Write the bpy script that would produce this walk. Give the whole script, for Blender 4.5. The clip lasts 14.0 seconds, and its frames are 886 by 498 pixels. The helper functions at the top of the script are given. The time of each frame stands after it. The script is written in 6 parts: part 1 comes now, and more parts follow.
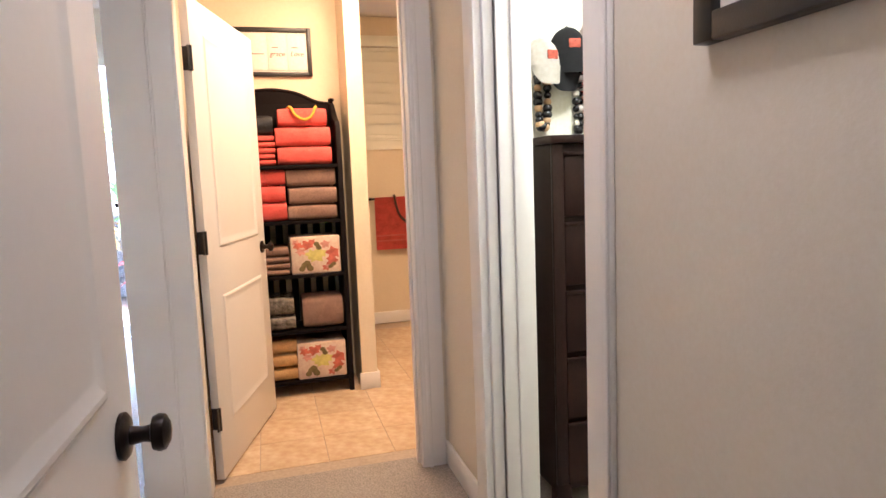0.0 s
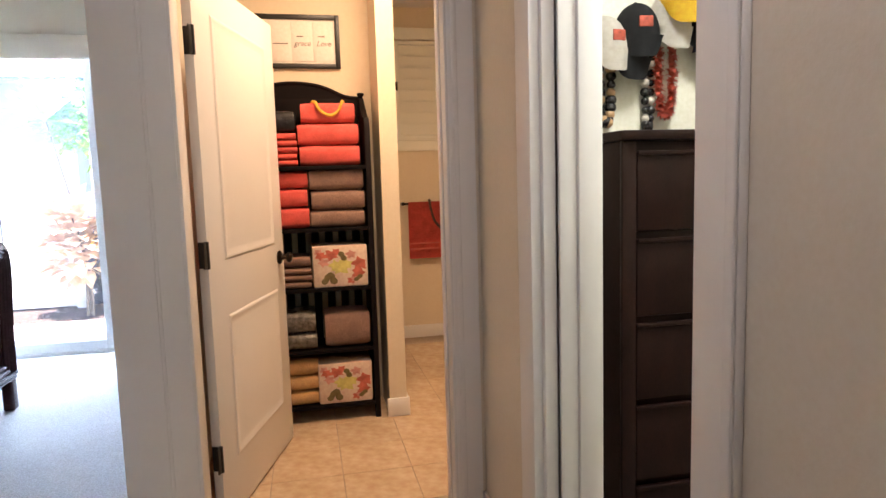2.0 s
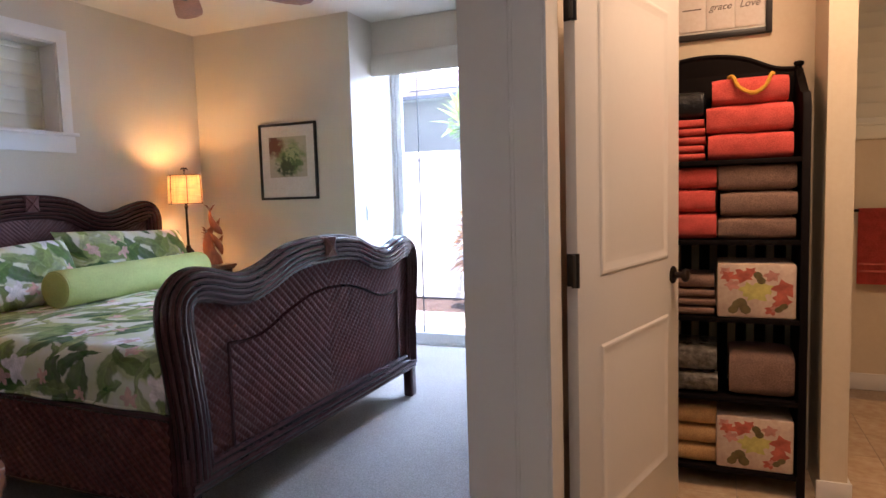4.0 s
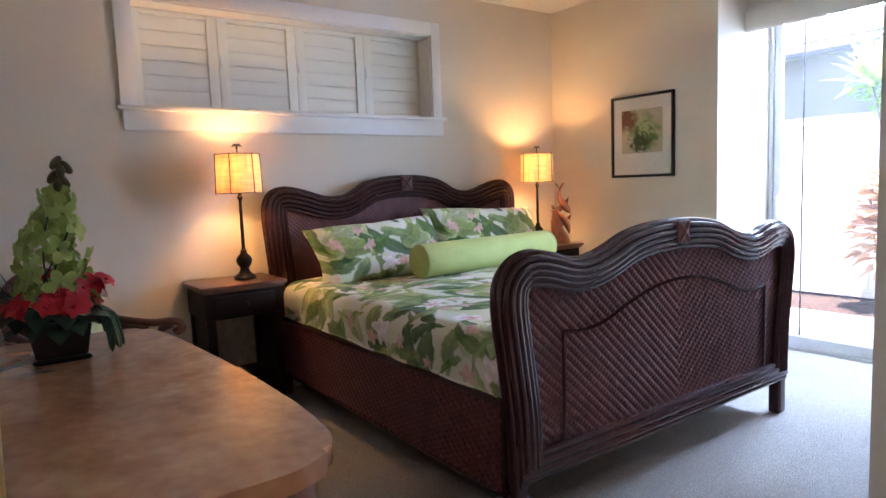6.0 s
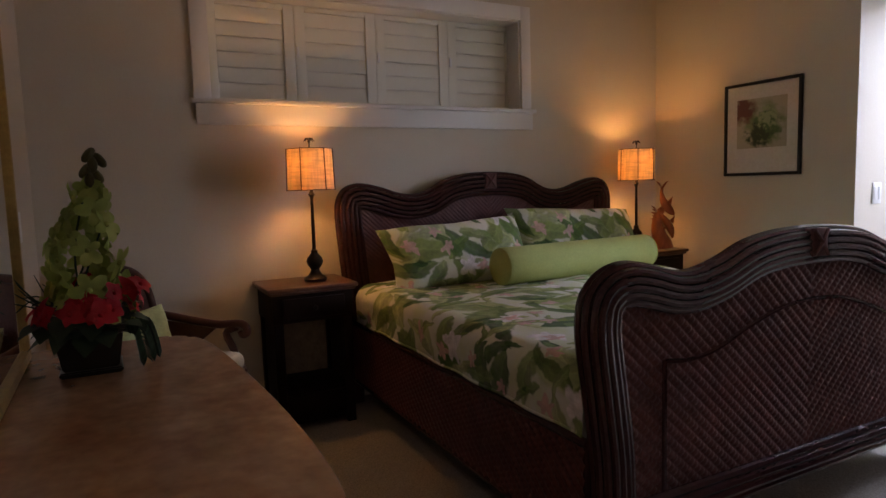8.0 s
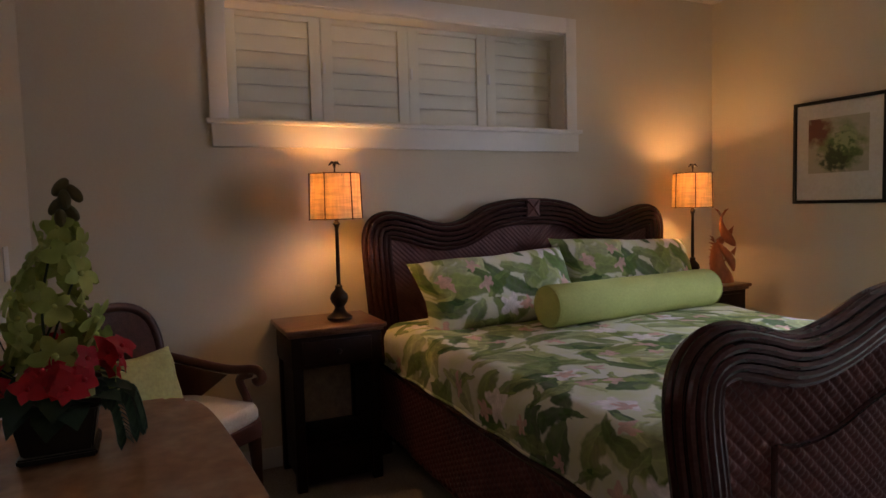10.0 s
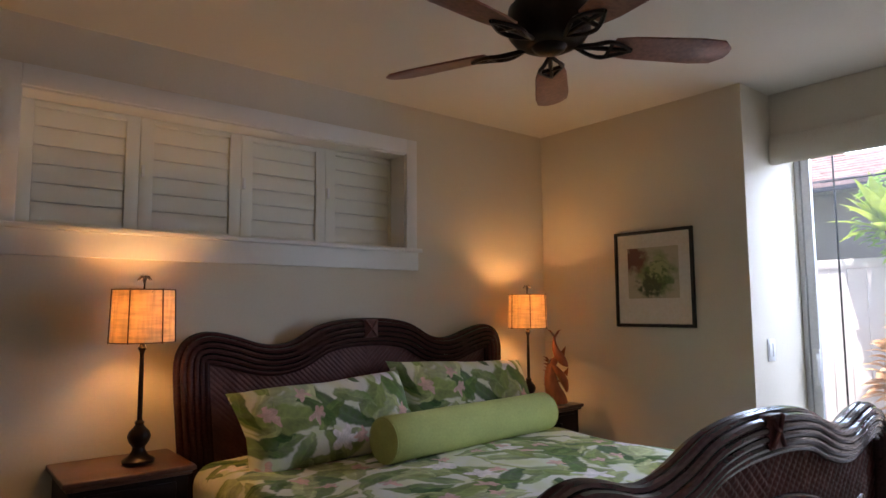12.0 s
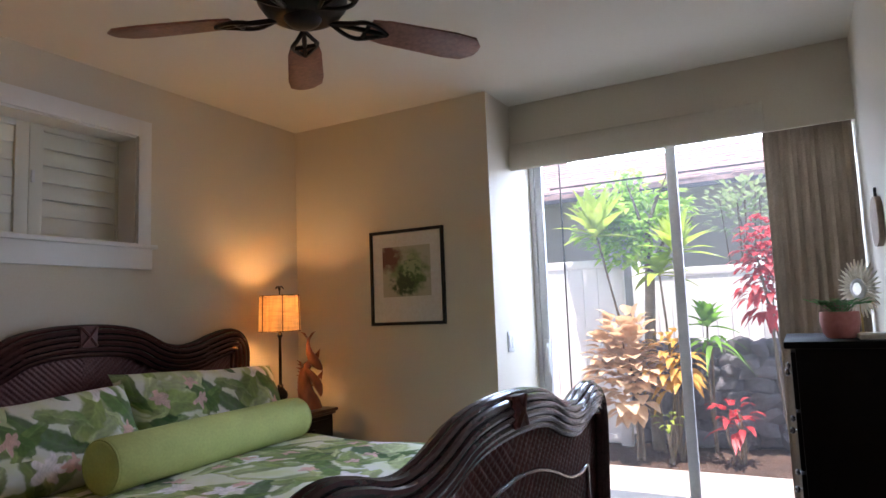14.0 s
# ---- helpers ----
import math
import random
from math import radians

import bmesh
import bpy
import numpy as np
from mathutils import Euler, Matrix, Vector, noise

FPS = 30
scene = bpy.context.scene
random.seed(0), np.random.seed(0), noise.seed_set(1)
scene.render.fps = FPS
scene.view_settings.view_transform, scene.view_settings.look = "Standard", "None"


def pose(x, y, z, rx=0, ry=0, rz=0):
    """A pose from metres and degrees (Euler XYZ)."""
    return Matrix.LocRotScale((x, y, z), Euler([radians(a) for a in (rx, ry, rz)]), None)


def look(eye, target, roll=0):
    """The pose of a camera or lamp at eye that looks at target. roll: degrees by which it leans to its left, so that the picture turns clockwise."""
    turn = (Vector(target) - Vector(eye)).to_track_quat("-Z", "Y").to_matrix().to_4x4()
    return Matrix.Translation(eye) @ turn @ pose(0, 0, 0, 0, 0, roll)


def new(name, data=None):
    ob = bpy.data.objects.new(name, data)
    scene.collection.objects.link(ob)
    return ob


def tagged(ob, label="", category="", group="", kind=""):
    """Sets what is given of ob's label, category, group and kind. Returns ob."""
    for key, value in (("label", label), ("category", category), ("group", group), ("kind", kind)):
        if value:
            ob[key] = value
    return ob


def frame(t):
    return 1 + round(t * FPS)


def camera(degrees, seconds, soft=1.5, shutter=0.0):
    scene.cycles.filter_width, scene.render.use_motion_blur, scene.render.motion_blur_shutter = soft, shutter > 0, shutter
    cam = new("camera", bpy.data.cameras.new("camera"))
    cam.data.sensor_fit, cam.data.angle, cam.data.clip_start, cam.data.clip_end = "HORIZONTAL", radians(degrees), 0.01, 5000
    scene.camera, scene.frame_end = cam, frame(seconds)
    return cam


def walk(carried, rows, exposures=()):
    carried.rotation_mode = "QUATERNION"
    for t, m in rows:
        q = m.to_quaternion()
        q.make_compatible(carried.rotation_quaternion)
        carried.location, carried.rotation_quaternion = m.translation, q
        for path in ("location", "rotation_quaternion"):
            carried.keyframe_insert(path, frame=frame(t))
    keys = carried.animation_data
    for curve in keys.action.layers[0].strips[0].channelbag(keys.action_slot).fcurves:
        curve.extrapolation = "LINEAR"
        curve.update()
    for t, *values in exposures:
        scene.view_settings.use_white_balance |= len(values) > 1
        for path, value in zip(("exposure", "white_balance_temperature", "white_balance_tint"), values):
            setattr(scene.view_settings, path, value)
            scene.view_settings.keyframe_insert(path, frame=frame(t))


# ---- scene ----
cam = camera(69.7, 14.0)
PATH = [
    (0, (3.932, 0.747, 1.302), (4.461, 2.663, 1.075), -2.2),
    (0.5, (3.935, 0.793, 1.299), (4.437, 2.716, 1.083), -2.0),
    (1, (3.955, 0.879, 1.302), (4.408, 2.815, 1.088), -1.9),
    (1.5, (3.989, 1.027, 1.307), (4.426, 2.966, 1.088), -1.9),
    (2, (4.032, 1.165, 1.304), (4.451, 3.109, 1.091), -1.7),
    (2.5, (4.046, 1.36, 1.313), (4.402, 3.319, 1.128), -1.8),
    (3, (4.04, 1.497, 1.306), (4.151, 3.487, 1.135), -1.7),
    (3.5, (4.051, 1.644, 1.299), (3.704, 3.608, 1.15), -1.8),
    (4, (4.042, 1.744, 1.288), (3.262, 3.578, 1.122), -1.7),
    (4.2, (4.022, 1.778, 1.276), (3.072, 3.529, 1.096), -1.7),
    (6.3, (3.891, 2.023, 1.298), (2.237, 3.13, 1.102), -2.1),
    (6.5, (3.876, 2.056, 1.3), (2.199, 3.127, 1.107), -2.1),
    (7, (3.833, 2.125, 1.295), (2.107, 3.117, 1.104), -2.2),
    (7.5, (3.772, 2.171, 1.289), (2.017, 3.111, 1.095), -2.1),
    (8, (3.666, 2.22, 1.29), (1.898, 3.134, 1.092), -1.7),
    (8.2, (3.625, 2.245, 1.296), (1.852, 3.149, 1.099), -1.7),
    (10.3, (3.294, 2.359, 1.34), (1.475, 3.183, 1.238), -1.4),
    (10.5, (3.309, 2.375, 1.338), (1.486, 3.197, 1.272), -1.2),
    (11, (3.24, 2.402, 1.384), (1.449, 3.293, 1.409), -0.5),
    (11.5, (3.173, 2.42, 1.408), (1.48, 3.48, 1.523), -0.5),
    (12, (3.158, 2.453, 1.421), (1.618, 3.716, 1.607), -0.4),
    (12.5, (3.118, 2.471, 1.414), (1.805, 3.963, 1.635), -0.9),
    (13, (3.089, 2.475, 1.406), (1.965, 4.114, 1.634), -1.8),
    (13.5, (3.097, 2.518, 1.395), (2.077, 4.225, 1.609), -2.1),
    (14, (3.065, 2.578, 1.36), (2.105, 4.32, 1.561), -2.2),
]
walk(cam, [(t, look(eye, target, roll)) for t, eye, target, roll in PATH],
     exposures=[(0.0, 3.50, 5700, 22), (1.5, 3.22, 5750, 22), (2.0, 2.88, 5950, 22), (2.5, 2.27, 6600, 21), (3.0, 1.98, 6900, 26), (4.0, 2.05, 5950, 28),
                (6.3, 2.38, 5900, 25), (7.0, 1.84, 6500, 29), (8.0, 0.72, 7500, 34), (10.5, 0.90, 7500, 32), (11.5, 0.90, 7200, 29), (12.5, 0.92, 6800, 26), (14.0, 1.08, 6750, 26)])

# ---- world, sun and the lamps that stand outside the view ----
world = bpy.data.worlds.new("sky")
scene.world = world
world.use_nodes = True
wn = world.node_tree.nodes
sky = wn.new("ShaderNodeTexSky")
sky.sky_type, sky.sun_disc = "NISHITA", False
sky.sun_elevation, sky.sun_rotation = radians(74), radians(164)
wn["Background"].inputs["Strength"].default_value = 0.15
world.node_tree.links.new(sky.outputs["Color"], wn["Background"].inputs["Color"])
sun = new("sun", bpy.data.lights.new("sun", "SUN"))
sun.data.energy, sun.data.angle, sun.data.color = 5.0, radians(0.5), (1.0, 0.95, 0.87)
sun.matrix_world = look((0.5, -1.8, 6.6), (0.0, 0.0, 0.0))


def lamp_light(name, at, power, colour, radius=0.05):
    ob = new(name, bpy.data.lights.new(name, "POINT"))
    ob.data.energy, ob.data.color, ob.data.shadow_soft_size = power, colour, radius
    ob.location = at
    return ob


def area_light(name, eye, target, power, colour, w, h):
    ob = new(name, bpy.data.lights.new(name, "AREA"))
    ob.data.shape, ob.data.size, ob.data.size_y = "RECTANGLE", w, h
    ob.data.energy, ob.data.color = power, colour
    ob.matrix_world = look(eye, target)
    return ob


WARM = (1.0, 0.57, 0.27)
lamp_light("bedside_bulb", (0.25, 3.19, 1.40), 6.3, (1.0, 0.57, 0.19), 0.04)
lamp_light("bedside_bulb", (0.24, 5.565, 1.40), 7.6, (1.0, 0.57, 0.19), 0.04)
# unseen area lamps added above and beside the glass door for sky light
area_light("sky_fill_lamp", (2.45, 7.30, 2.72), (2.40, 4.4, 1.1), 56, (0.52, 0.74, 1.0), 1.8, 0.55)
area_light("sky_fill_lamp", (4.5, 8.6, 1.6), (1.5, 4.5, 1.2), 17, (0.58, 0.78, 1.0), 1.2, 1.8)
area_light("sky_fill_lamp", (0.45, 7.4, 1.4), (3.4, 5.2, 1.3), 15, (0.54, 0.76, 1.0), 0.7, 1.6)
area_light("bath_ceiling_lamp", (4.56, 3.98, 2.66), (4.56, 3.981, 0), 5.6, (1.0, 0.69, 0.38), 0.5, 0.5)
area_light("closet_ceiling_lamp", (5.3, 2.4, 2.66), (5.3, 2.4, 0), 4.9, (0.97, 1.0, 0.82), 0.4, 0.4)
# unseen fill lamp added to brighten the hallway walls and closet casing
area_light("hall_fill_lamp", (4.15, 1.7, 2.66), (4.15, 1.71, 0), 1.25, (1.0, 0.93, 0.86), 0.4, 0.4)


# ---- materials ----
def nodes_of(name):
    m = bpy.data.materials.new(name)
    m.use_nodes = True
    return m, m.node_tree.nodes, m.node_tree.links, m.node_tree.nodes["Principled BSDF"]


def shade(c, f):
    return (min(1, c[0] * f), min(1, c[1] * f), min(1, c[2] * f), 1)


def plain(name, base, rough=0.6, metal=0.0, var=0.08, scale=3.0, grain=60.0, gvar=0.05, bump=0.1, bscale=250.0, stretch=(1, 1, 1),
          dark=None, spec=0.5, rand=0.0, dist=0.003):
    """A surface with slow stains, a fine grain and a fine relief; dark: a second colour for the stains."""
    m, n, l, b = nodes_of(name)
    tc, mp = n.new("ShaderNodeTexCoord"), n.new("ShaderNodeMapping")
    mp.inputs["Scale"].default_value = stretch
    l.new(tc.outputs["Object"], mp.inputs["Vector"])
    big, fine = n.new("ShaderNodeTexNoise"), n.new("ShaderNodeTexNoise")
    big.inputs["Scale"].default_value, big.inputs["Detail"].default_value = scale, 5
    fine.inputs["Scale"].default_value, fine.inputs["Detail"].default_value = grain, 3
    ramp, mix = n.new("ShaderNodeValToRGB"), n.new("ShaderNodeMix")
    ramp.color_ramp.elements[0].position, ramp.color_ramp.elements[1].position = 0.3, 0.7
    ramp.color_ramp.elements[0].color = (*dark, 1) if dark else shade(base, 1 - var)
    ramp.color_ramp.elements[1].color = shade(base, 1 + var * 0.5)
    mix.data_type, mix.blend_type = "RGBA", "OVERLAY"
    mix.inputs["Factor"].default_value = min(1, gvar * 6)
    for t in (big, fine):
        l.new(mp.outputs["Vector"], t.inputs["Vector"])
    l.new(big.outputs["Fac"], ramp.inputs["Fac"])
    l.new(ramp.outputs["Color"], mix.inputs["A"])
    l.new(fine.outputs["Fac"], mix.inputs["B"])
    out = mix.outputs["Result"]
    if rand:
        info, mul, hsv = n.new("ShaderNodeObjectInfo"), n.new("ShaderNodeMath"), n.new("ShaderNodeHueSaturation")
        mul.operation = "MULTIPLY_ADD"
        mul.inputs[1].default_value, mul.inputs[2].default_value = rand, 1 - rand / 2
        l.new(info.outputs["Random"], mul.inputs[0])
        l.new(mul.outputs[0], hsv.inputs["Value"])
        l.new(out, hsv.inputs["Color"])
        out = hsv.outputs["Color"]
    l.new(out, b.inputs["Base Color"])
    b.inputs["Roughness"].default_value, b.inputs["Metallic"].default_value = rough, metal
    b.inputs["Specular IOR Level"].default_value = spec
    if bump:
        bt, bp = n.new("ShaderNodeTexNoise"), n.new("ShaderNodeBump")
        bt.inputs["Scale"].default_value, bt.inputs["Detail"].default_value = bscale, 3
        bp.inputs["Strength"].default_value, bp.inputs["Distance"].default_value = bump, dist
        l.new(mp.outputs["Vector"], bt.inputs["Vector"])
        l.new(bt.outputs["Fac"], bp.inputs["Height"])
        l.new(bp.outputs["Normal"], b.inputs["Normal"])
    return m


def leafy(name, a, c, rough=0.45, glow=0.35):
    """Leaf tissue that lets light through; the colour differs from leaf to leaf."""
    m, n, l, b = nodes_of(name)
    geo, ramp, tc, noi, mix = (n.new("ShaderNode" + k) for k in ("NewGeometry", "ValToRGB", "TexCoord", "TexNoise", "Mix"))
    ramp.color_ramp.elements[0].color, ramp.color_ramp.elements[1].color = (*a, 1), (*c, 1)
    noi.inputs["Scale"].default_value = 18
    l.new(tc.outputs["Object"], noi.inputs["Vector"])
    l.new(geo.outputs["Random Per Island"], ramp.inputs["Fac"])
    mix.data_type, mix.blend_type = "RGBA", "OVERLAY"
    mix.inputs["Factor"].default_value = 0.5
    l.new(ramp.outputs["Color"], mix.inputs["A"])
    l.new(noi.outputs["Fac"], mix.inputs["B"])
    l.new(mix.outputs["Result"], b.inputs["Base Color"])
    b.inputs["Roughness"].default_value = rough
    tr, add, o = n.new("ShaderNodeBsdfTranslucent"), n.new("ShaderNodeMixShader"), n["Material Output"]
    add.inputs["Fac"].default_value = glow
    l.new(mix.outputs["Result"], tr.inputs["Color"])
    l.new(b.outputs["BSDF"], add.inputs[1])
    l.new(tr.outputs["BSDF"], add.inputs[2])
    l.new(add.outputs["Shader"], o.inputs["Surface"])
    return m


def floral(name, ground, leaves, blooms, size=1.0, keep=0.25, run=(1.0, 0.0), soft=0.10):
    """Printed cloth: painterly leaves, each turned its own way, in overlapping washes over a pale ground, with sparse blossoms.
    run: how the height is added to the two directions of the print."""
    m, n, l, b = nodes_of(name)

    def math_of(op, a, c=None, d=None):
        k = n.new("ShaderNodeMath")
        k.operation = op
        for slot, v in zip(k.inputs, (a, c, d)):
            if isinstance(v, (int, float)):
                slot.default_value = v
            elif v is not None:
                l.new(v, slot)
        return k.outputs[0]

    def cloud(scale, detail=4):
        k = n.new("ShaderNodeTexNoise")
        k.inputs["Scale"].default_value, k.inputs["Detail"].default_value = scale / size, detail
        l.new(comb.outputs["Vector"], k.inputs["Vector"])
        return k

    tc, sep, comb = n.new("ShaderNodeTexCoord"), n.new("ShaderNodeSeparateXYZ"), n.new("ShaderNodeCombineXYZ")
    l.new(tc.outputs["Object"], sep.inputs["Vector"])
    l.new(math_of("MULTIPLY_ADD", sep.outputs["Z"], run[0], sep.outputs["Y"]), comb.inputs["X"])
    l.new(math_of("MULTIPLY_ADD", sep.outputs["Z"], run[1], sep.outputs["X"]), comb.inputs["Y"])
    wash, dab, drift = cloud(7.0), cloud(26.0, 5), cloud(9.0, 3)
    # the print's lines wander a little
    centred, bent = n.new("ShaderNodeVectorMath"), n.new("ShaderNodeVectorMath")
    centred.operation, bent.operation = "SUBTRACT", "MULTIPLY_ADD"
    l.new(drift.outputs["Color"], centred.inputs[0])
    centred.inputs[1].default_value = (0.5, 0.5, 0.5)
    l.new(centred.outputs["Vector"], bent.inputs[0])
    bent.inputs[1].default_value = (0.09 * size, 0.09 * size, 0)
    l.new(comb.outputs["Vector"], bent.inputs[2])
    base = n.new("ShaderNodeMix")
    base.data_type = "RGBA"
    base.inputs["A"].default_value, base.inputs["B"].default_value = (*ground, 1), shade(leaves[-1], 1.25)
    far = n.new("ShaderNodeMapRange")
    far.inputs["From Min"].default_value, far.inputs["From Max"].default_value = 0.42, 0.68
    l.new(wash.outputs["Fac"], far.inputs["Value"])
    l.new(math_of("MULTIPLY", far.outputs["Result"], 0.8), base.inputs["Factor"])
    last = base.outputs["Result"]
    tones = list(leaves)
    layers = [(2.9, 0.66, 0.26, 2), (3.6, 0.66, 0.22, 1), (3.2, 0.68, 0.15, 0), (4.4, 0.62, 0.24, 2), (4.0, 0.68, 0.13, 1), (5.2, 0.62, 0.16, 0), (6.5, 0.66, 0.12, 2), (4.2, 0.30, 0.24, 3), (7.0, 0.26, 0.22, 4)]
    for k, (sc, ln, wd, kind) in enumerate(layers):
        mp, vo, dif, rot, cut, col = (n.new("ShaderNode" + x) for x in ("Mapping", "TexVoronoi", "VectorMath", "VectorRotate", "SeparateXYZ", "SeparateColor"))
        mp.inputs["Scale"].default_value = (sc / size, sc / size, 1)
        mp.inputs["Location"].default_value = (k * 3.73, k * 1.91, 0)
        vo.voronoi_dimensions, vo.inputs["Scale"].default_value, vo.inputs["Randomness"].default_value = "2D", 1, 0.8
        l.new(bent.outputs["Vector"], mp.inputs["Vector"])
        l.new(mp.outputs["Vector"], vo.inputs["Vector"])
        dif.operation = "SUBTRACT"
        l.new(mp.outputs["Vector"], dif.inputs[0])
        l.new(vo.outputs["Position"], dif.inputs[1])
        l.new(vo.outputs["Color"], col.inputs["Color"])
        rot.rotation_type = "Z_AXIS"
        l.new(dif.outputs["Vector"], rot.inputs["Vector"])
        l.new(math_of("MULTIPLY", col.outputs["Red"], 6.283), rot.inputs["Angle"])
        l.new(rot.outputs["Vector"], cut.inputs["Vector"])
        u = math_of("DIVIDE", cut.outputs["X"], ln)
        bend = math_of("MULTIPLY_ADD", math_of("MULTIPLY", u, u), 0.14, cut.outputs["Y"])
        v = math_of("ABSOLUTE", bend)
        width = math_of("MULTIPLY", math_of("SUBTRACT", 1.0, math_of("MULTIPLY", u, u)), wd)
        if kind > 2:
            ang = math_of("ARCTAN2", cut.outputs["Y"], cut.outputs["X"])
            width = math_of("MULTIPLY_ADD", math_of("COSINE", math_of("MULTIPLY", ang, 5.0)), 0.08, width)
        edge = n.new("ShaderNodeMapRange")
        edge.inputs["From Min"].default_value, edge.inputs["From Max"].default_value = -0.01, soft * wd * 4
        edge.interpolation_type = "SMOOTHSTEP"
        ragged = math_of("MULTIPLY_ADD", math_of("SUBTRACT", dab.outputs["Fac"], 0.5), 0.10, math_of("SUBTRACT", width, v))
        l.new(ragged, edge.inputs["Value"])
        mask = math_of("MULTIPLY", edge.outputs["Result"], math_of("GREATER_THAN", col.outputs["Blue"], keep if kind < 3 else 0.66))
        ribs = math_of("SINE", math_of("MULTIPLY", math_of("ADD", u, math_of("MULTIPLY", v, -2.4)), 30.0))
        half = math_of("MULTIPLY", math_of("SIGN", bend), 0.13)
        vein = n.new("ShaderNodeMapRange")
        vein.inputs["From Min"].default_value, vein.inputs["From Max"].default_value = 0.0, 0.03
        vein.inputs["To Min"].default_value, vein.inputs["To Max"].default_value = 0.25, 0.0
        l.new(v, vein.inputs["Value"])
        ramp, hsv, mix = n.new("ShaderNodeValToRGB"), n.new("ShaderNodeHueSaturation"), n.new("ShaderNodeMix")
        if kind < 3:
            pick = [tones[(kind + i) % len(tones)] for i in range(4)]
        else:
            pick = [blooms[kind - 3]] * 4
        for i, c in enumerate(pick):
            e = ramp.color_ramp.elements[i] if i < 2 else ramp.color_ramp.elements.new(0.5)
            e.position, e.color = (0.0, 0.35, 0.65, 1.0)[i], (*c, 1)
        l.new(math_of("MULTIPLY_ADD", math_of("SUBTRACT", wash.outputs["Fac"], 0.5), 1.1, col.outputs["Green"]), ramp.inputs["Fac"])
        l.new(ramp.outputs["Color"], hsv.inputs["Color"])
        tone = math_of("ADD", math_of("MULTIPLY_ADD", ribs, 0.06, 0.40), math_of("MULTIPLY", dab.outputs["Fac"], 1.15))
        if kind < 3:
            tone = math_of("ADD", math_of("ADD", tone, half), vein.outputs["Result"])
        else:
            tone = math_of("ADD", tone, 0.1)
        l.new(tone, hsv.inputs["Value"])
        mix.data_type = "RGBA"
        l.new(math_of("MULTIPLY", mask, math_of("MULTIPLY_ADD", dab.outputs["Fac"], 0.35, 0.74)), mix.inputs["Factor"])
        l.new(last, mix.inputs["A"])
        l.new(hsv.outputs["Color"], mix.inputs["B"])
        last = mix.outputs["Result"]
    l.new(last, b.inputs["Base Color"])
    b.inputs["Roughness"].default_value = 0.85
    b.inputs["Specular IOR Level"].default_value = 0.2
    bt, bp = n.new("ShaderNodeTexNoise"), n.new("ShaderNodeBump")
    bt.inputs["Scale"].default_value = 14
    bp.inputs["Strength"].default_value, bp.inputs["Distance"].default_value = 0.35, 0.02
    l.new(tc.outputs["Object"], bt.inputs["Vector"])
    l.new(bt.outputs["Fac"], bp.inputs["Height"])
    l.new(bp.outputs["Normal"], b.inputs["Normal"])
    return m


def watercolour(name):
    """A loose painting: green washes gathered in the middle of a pale tan ground, dull red at one upper corner."""
    m, n, l, b = nodes_of(name)
    tc, sep, flat = (n.new("ShaderNode" + k) for k in ("TexCoord", "SeparateXYZ", "CombineXYZ"))
    l.new(tc.outputs["Generated"], sep.inputs["Vector"])
    l.new(sep.outputs["X"], flat.inputs["X"])
    l.new(sep.outputs["Z"], flat.inputs["Y"])
    last = None
    for centre, spread, lo, hi, scale, colour in (((0.5, 0.5, 0), 1.0, 0.0, 0.9, 2.0, (0.50, 0.46, 0.34)), ((0.55, 0.45, 0), 0.80, 0.26, 0.42, 5.0, (0.26, 0.31, 0.15)),
                                                  ((0.6, 0.42, 0), 0.62, 0.32, 0.44, 8.0, (0.12, 0.19, 0.07)), ((0.10, 0.80, 0), 0.50, 0.22, 0.40, 6.0, (0.20, 0.085, 0.06)),
                                                  ((0.45, 0.25, 0), 0.60, 0.36, 0.48, 9.0, (0.075, 0.10, 0.05)), ((0.62, 0.60, 0), 0.55, 0.40, 0.50, 12.0, (0.36, 0.42, 0.22))):
        rgb = n.new("ShaderNodeRGB")
        rgb.outputs[0].default_value = (*colour, 1)
        if last is None:
            last = rgb.outputs[0]
            continue
        dist, fall, noi, mul, cut, mix = (n.new("ShaderNode" + k) for k in ("VectorMath", "MapRange", "TexNoise", "Math", "MapRange", "Mix"))
        dist.operation, mul.operation, mix.data_type = "DISTANCE", "MULTIPLY", "RGBA"
        dist.inputs[1].default_value = centre
        l.new(flat.outputs["Vector"], dist.inputs[0])
        fall.inputs["From Min"].default_value, fall.inputs["From Max"].default_value = spread, 0.0
        l.new(dist.outputs["Value"], fall.inputs["Value"])
        noi.inputs["Scale"].default_value, noi.inputs["Detail"].default_value = scale, 4
        l.new(flat.outputs["Vector"], noi.inputs["Vector"])
        mul.inputs[1].default_value = 1.0
        l.new(fall.outputs["Result"], mul.inputs[0])
        l.new(noi.outputs["Fac"], mul.inputs[1])
        cut.inputs["From Min"].default_value, cut.inputs["From Max"].default_value = lo * 0.75, hi * 0.8
        l.new(mul.outputs[0], cut.inputs["Value"])
        l.new(cut.outputs["Result"], mix.inputs["Factor"])
        l.new(last, mix.inputs["A"])
        l.new(rgb.outputs[0], mix.inputs["B"])
        last = mix.outputs["Result"]
    l.new(last, b.inputs["Base Color"])
    b.inputs["Roughness"].default_value = 0.8
    return m


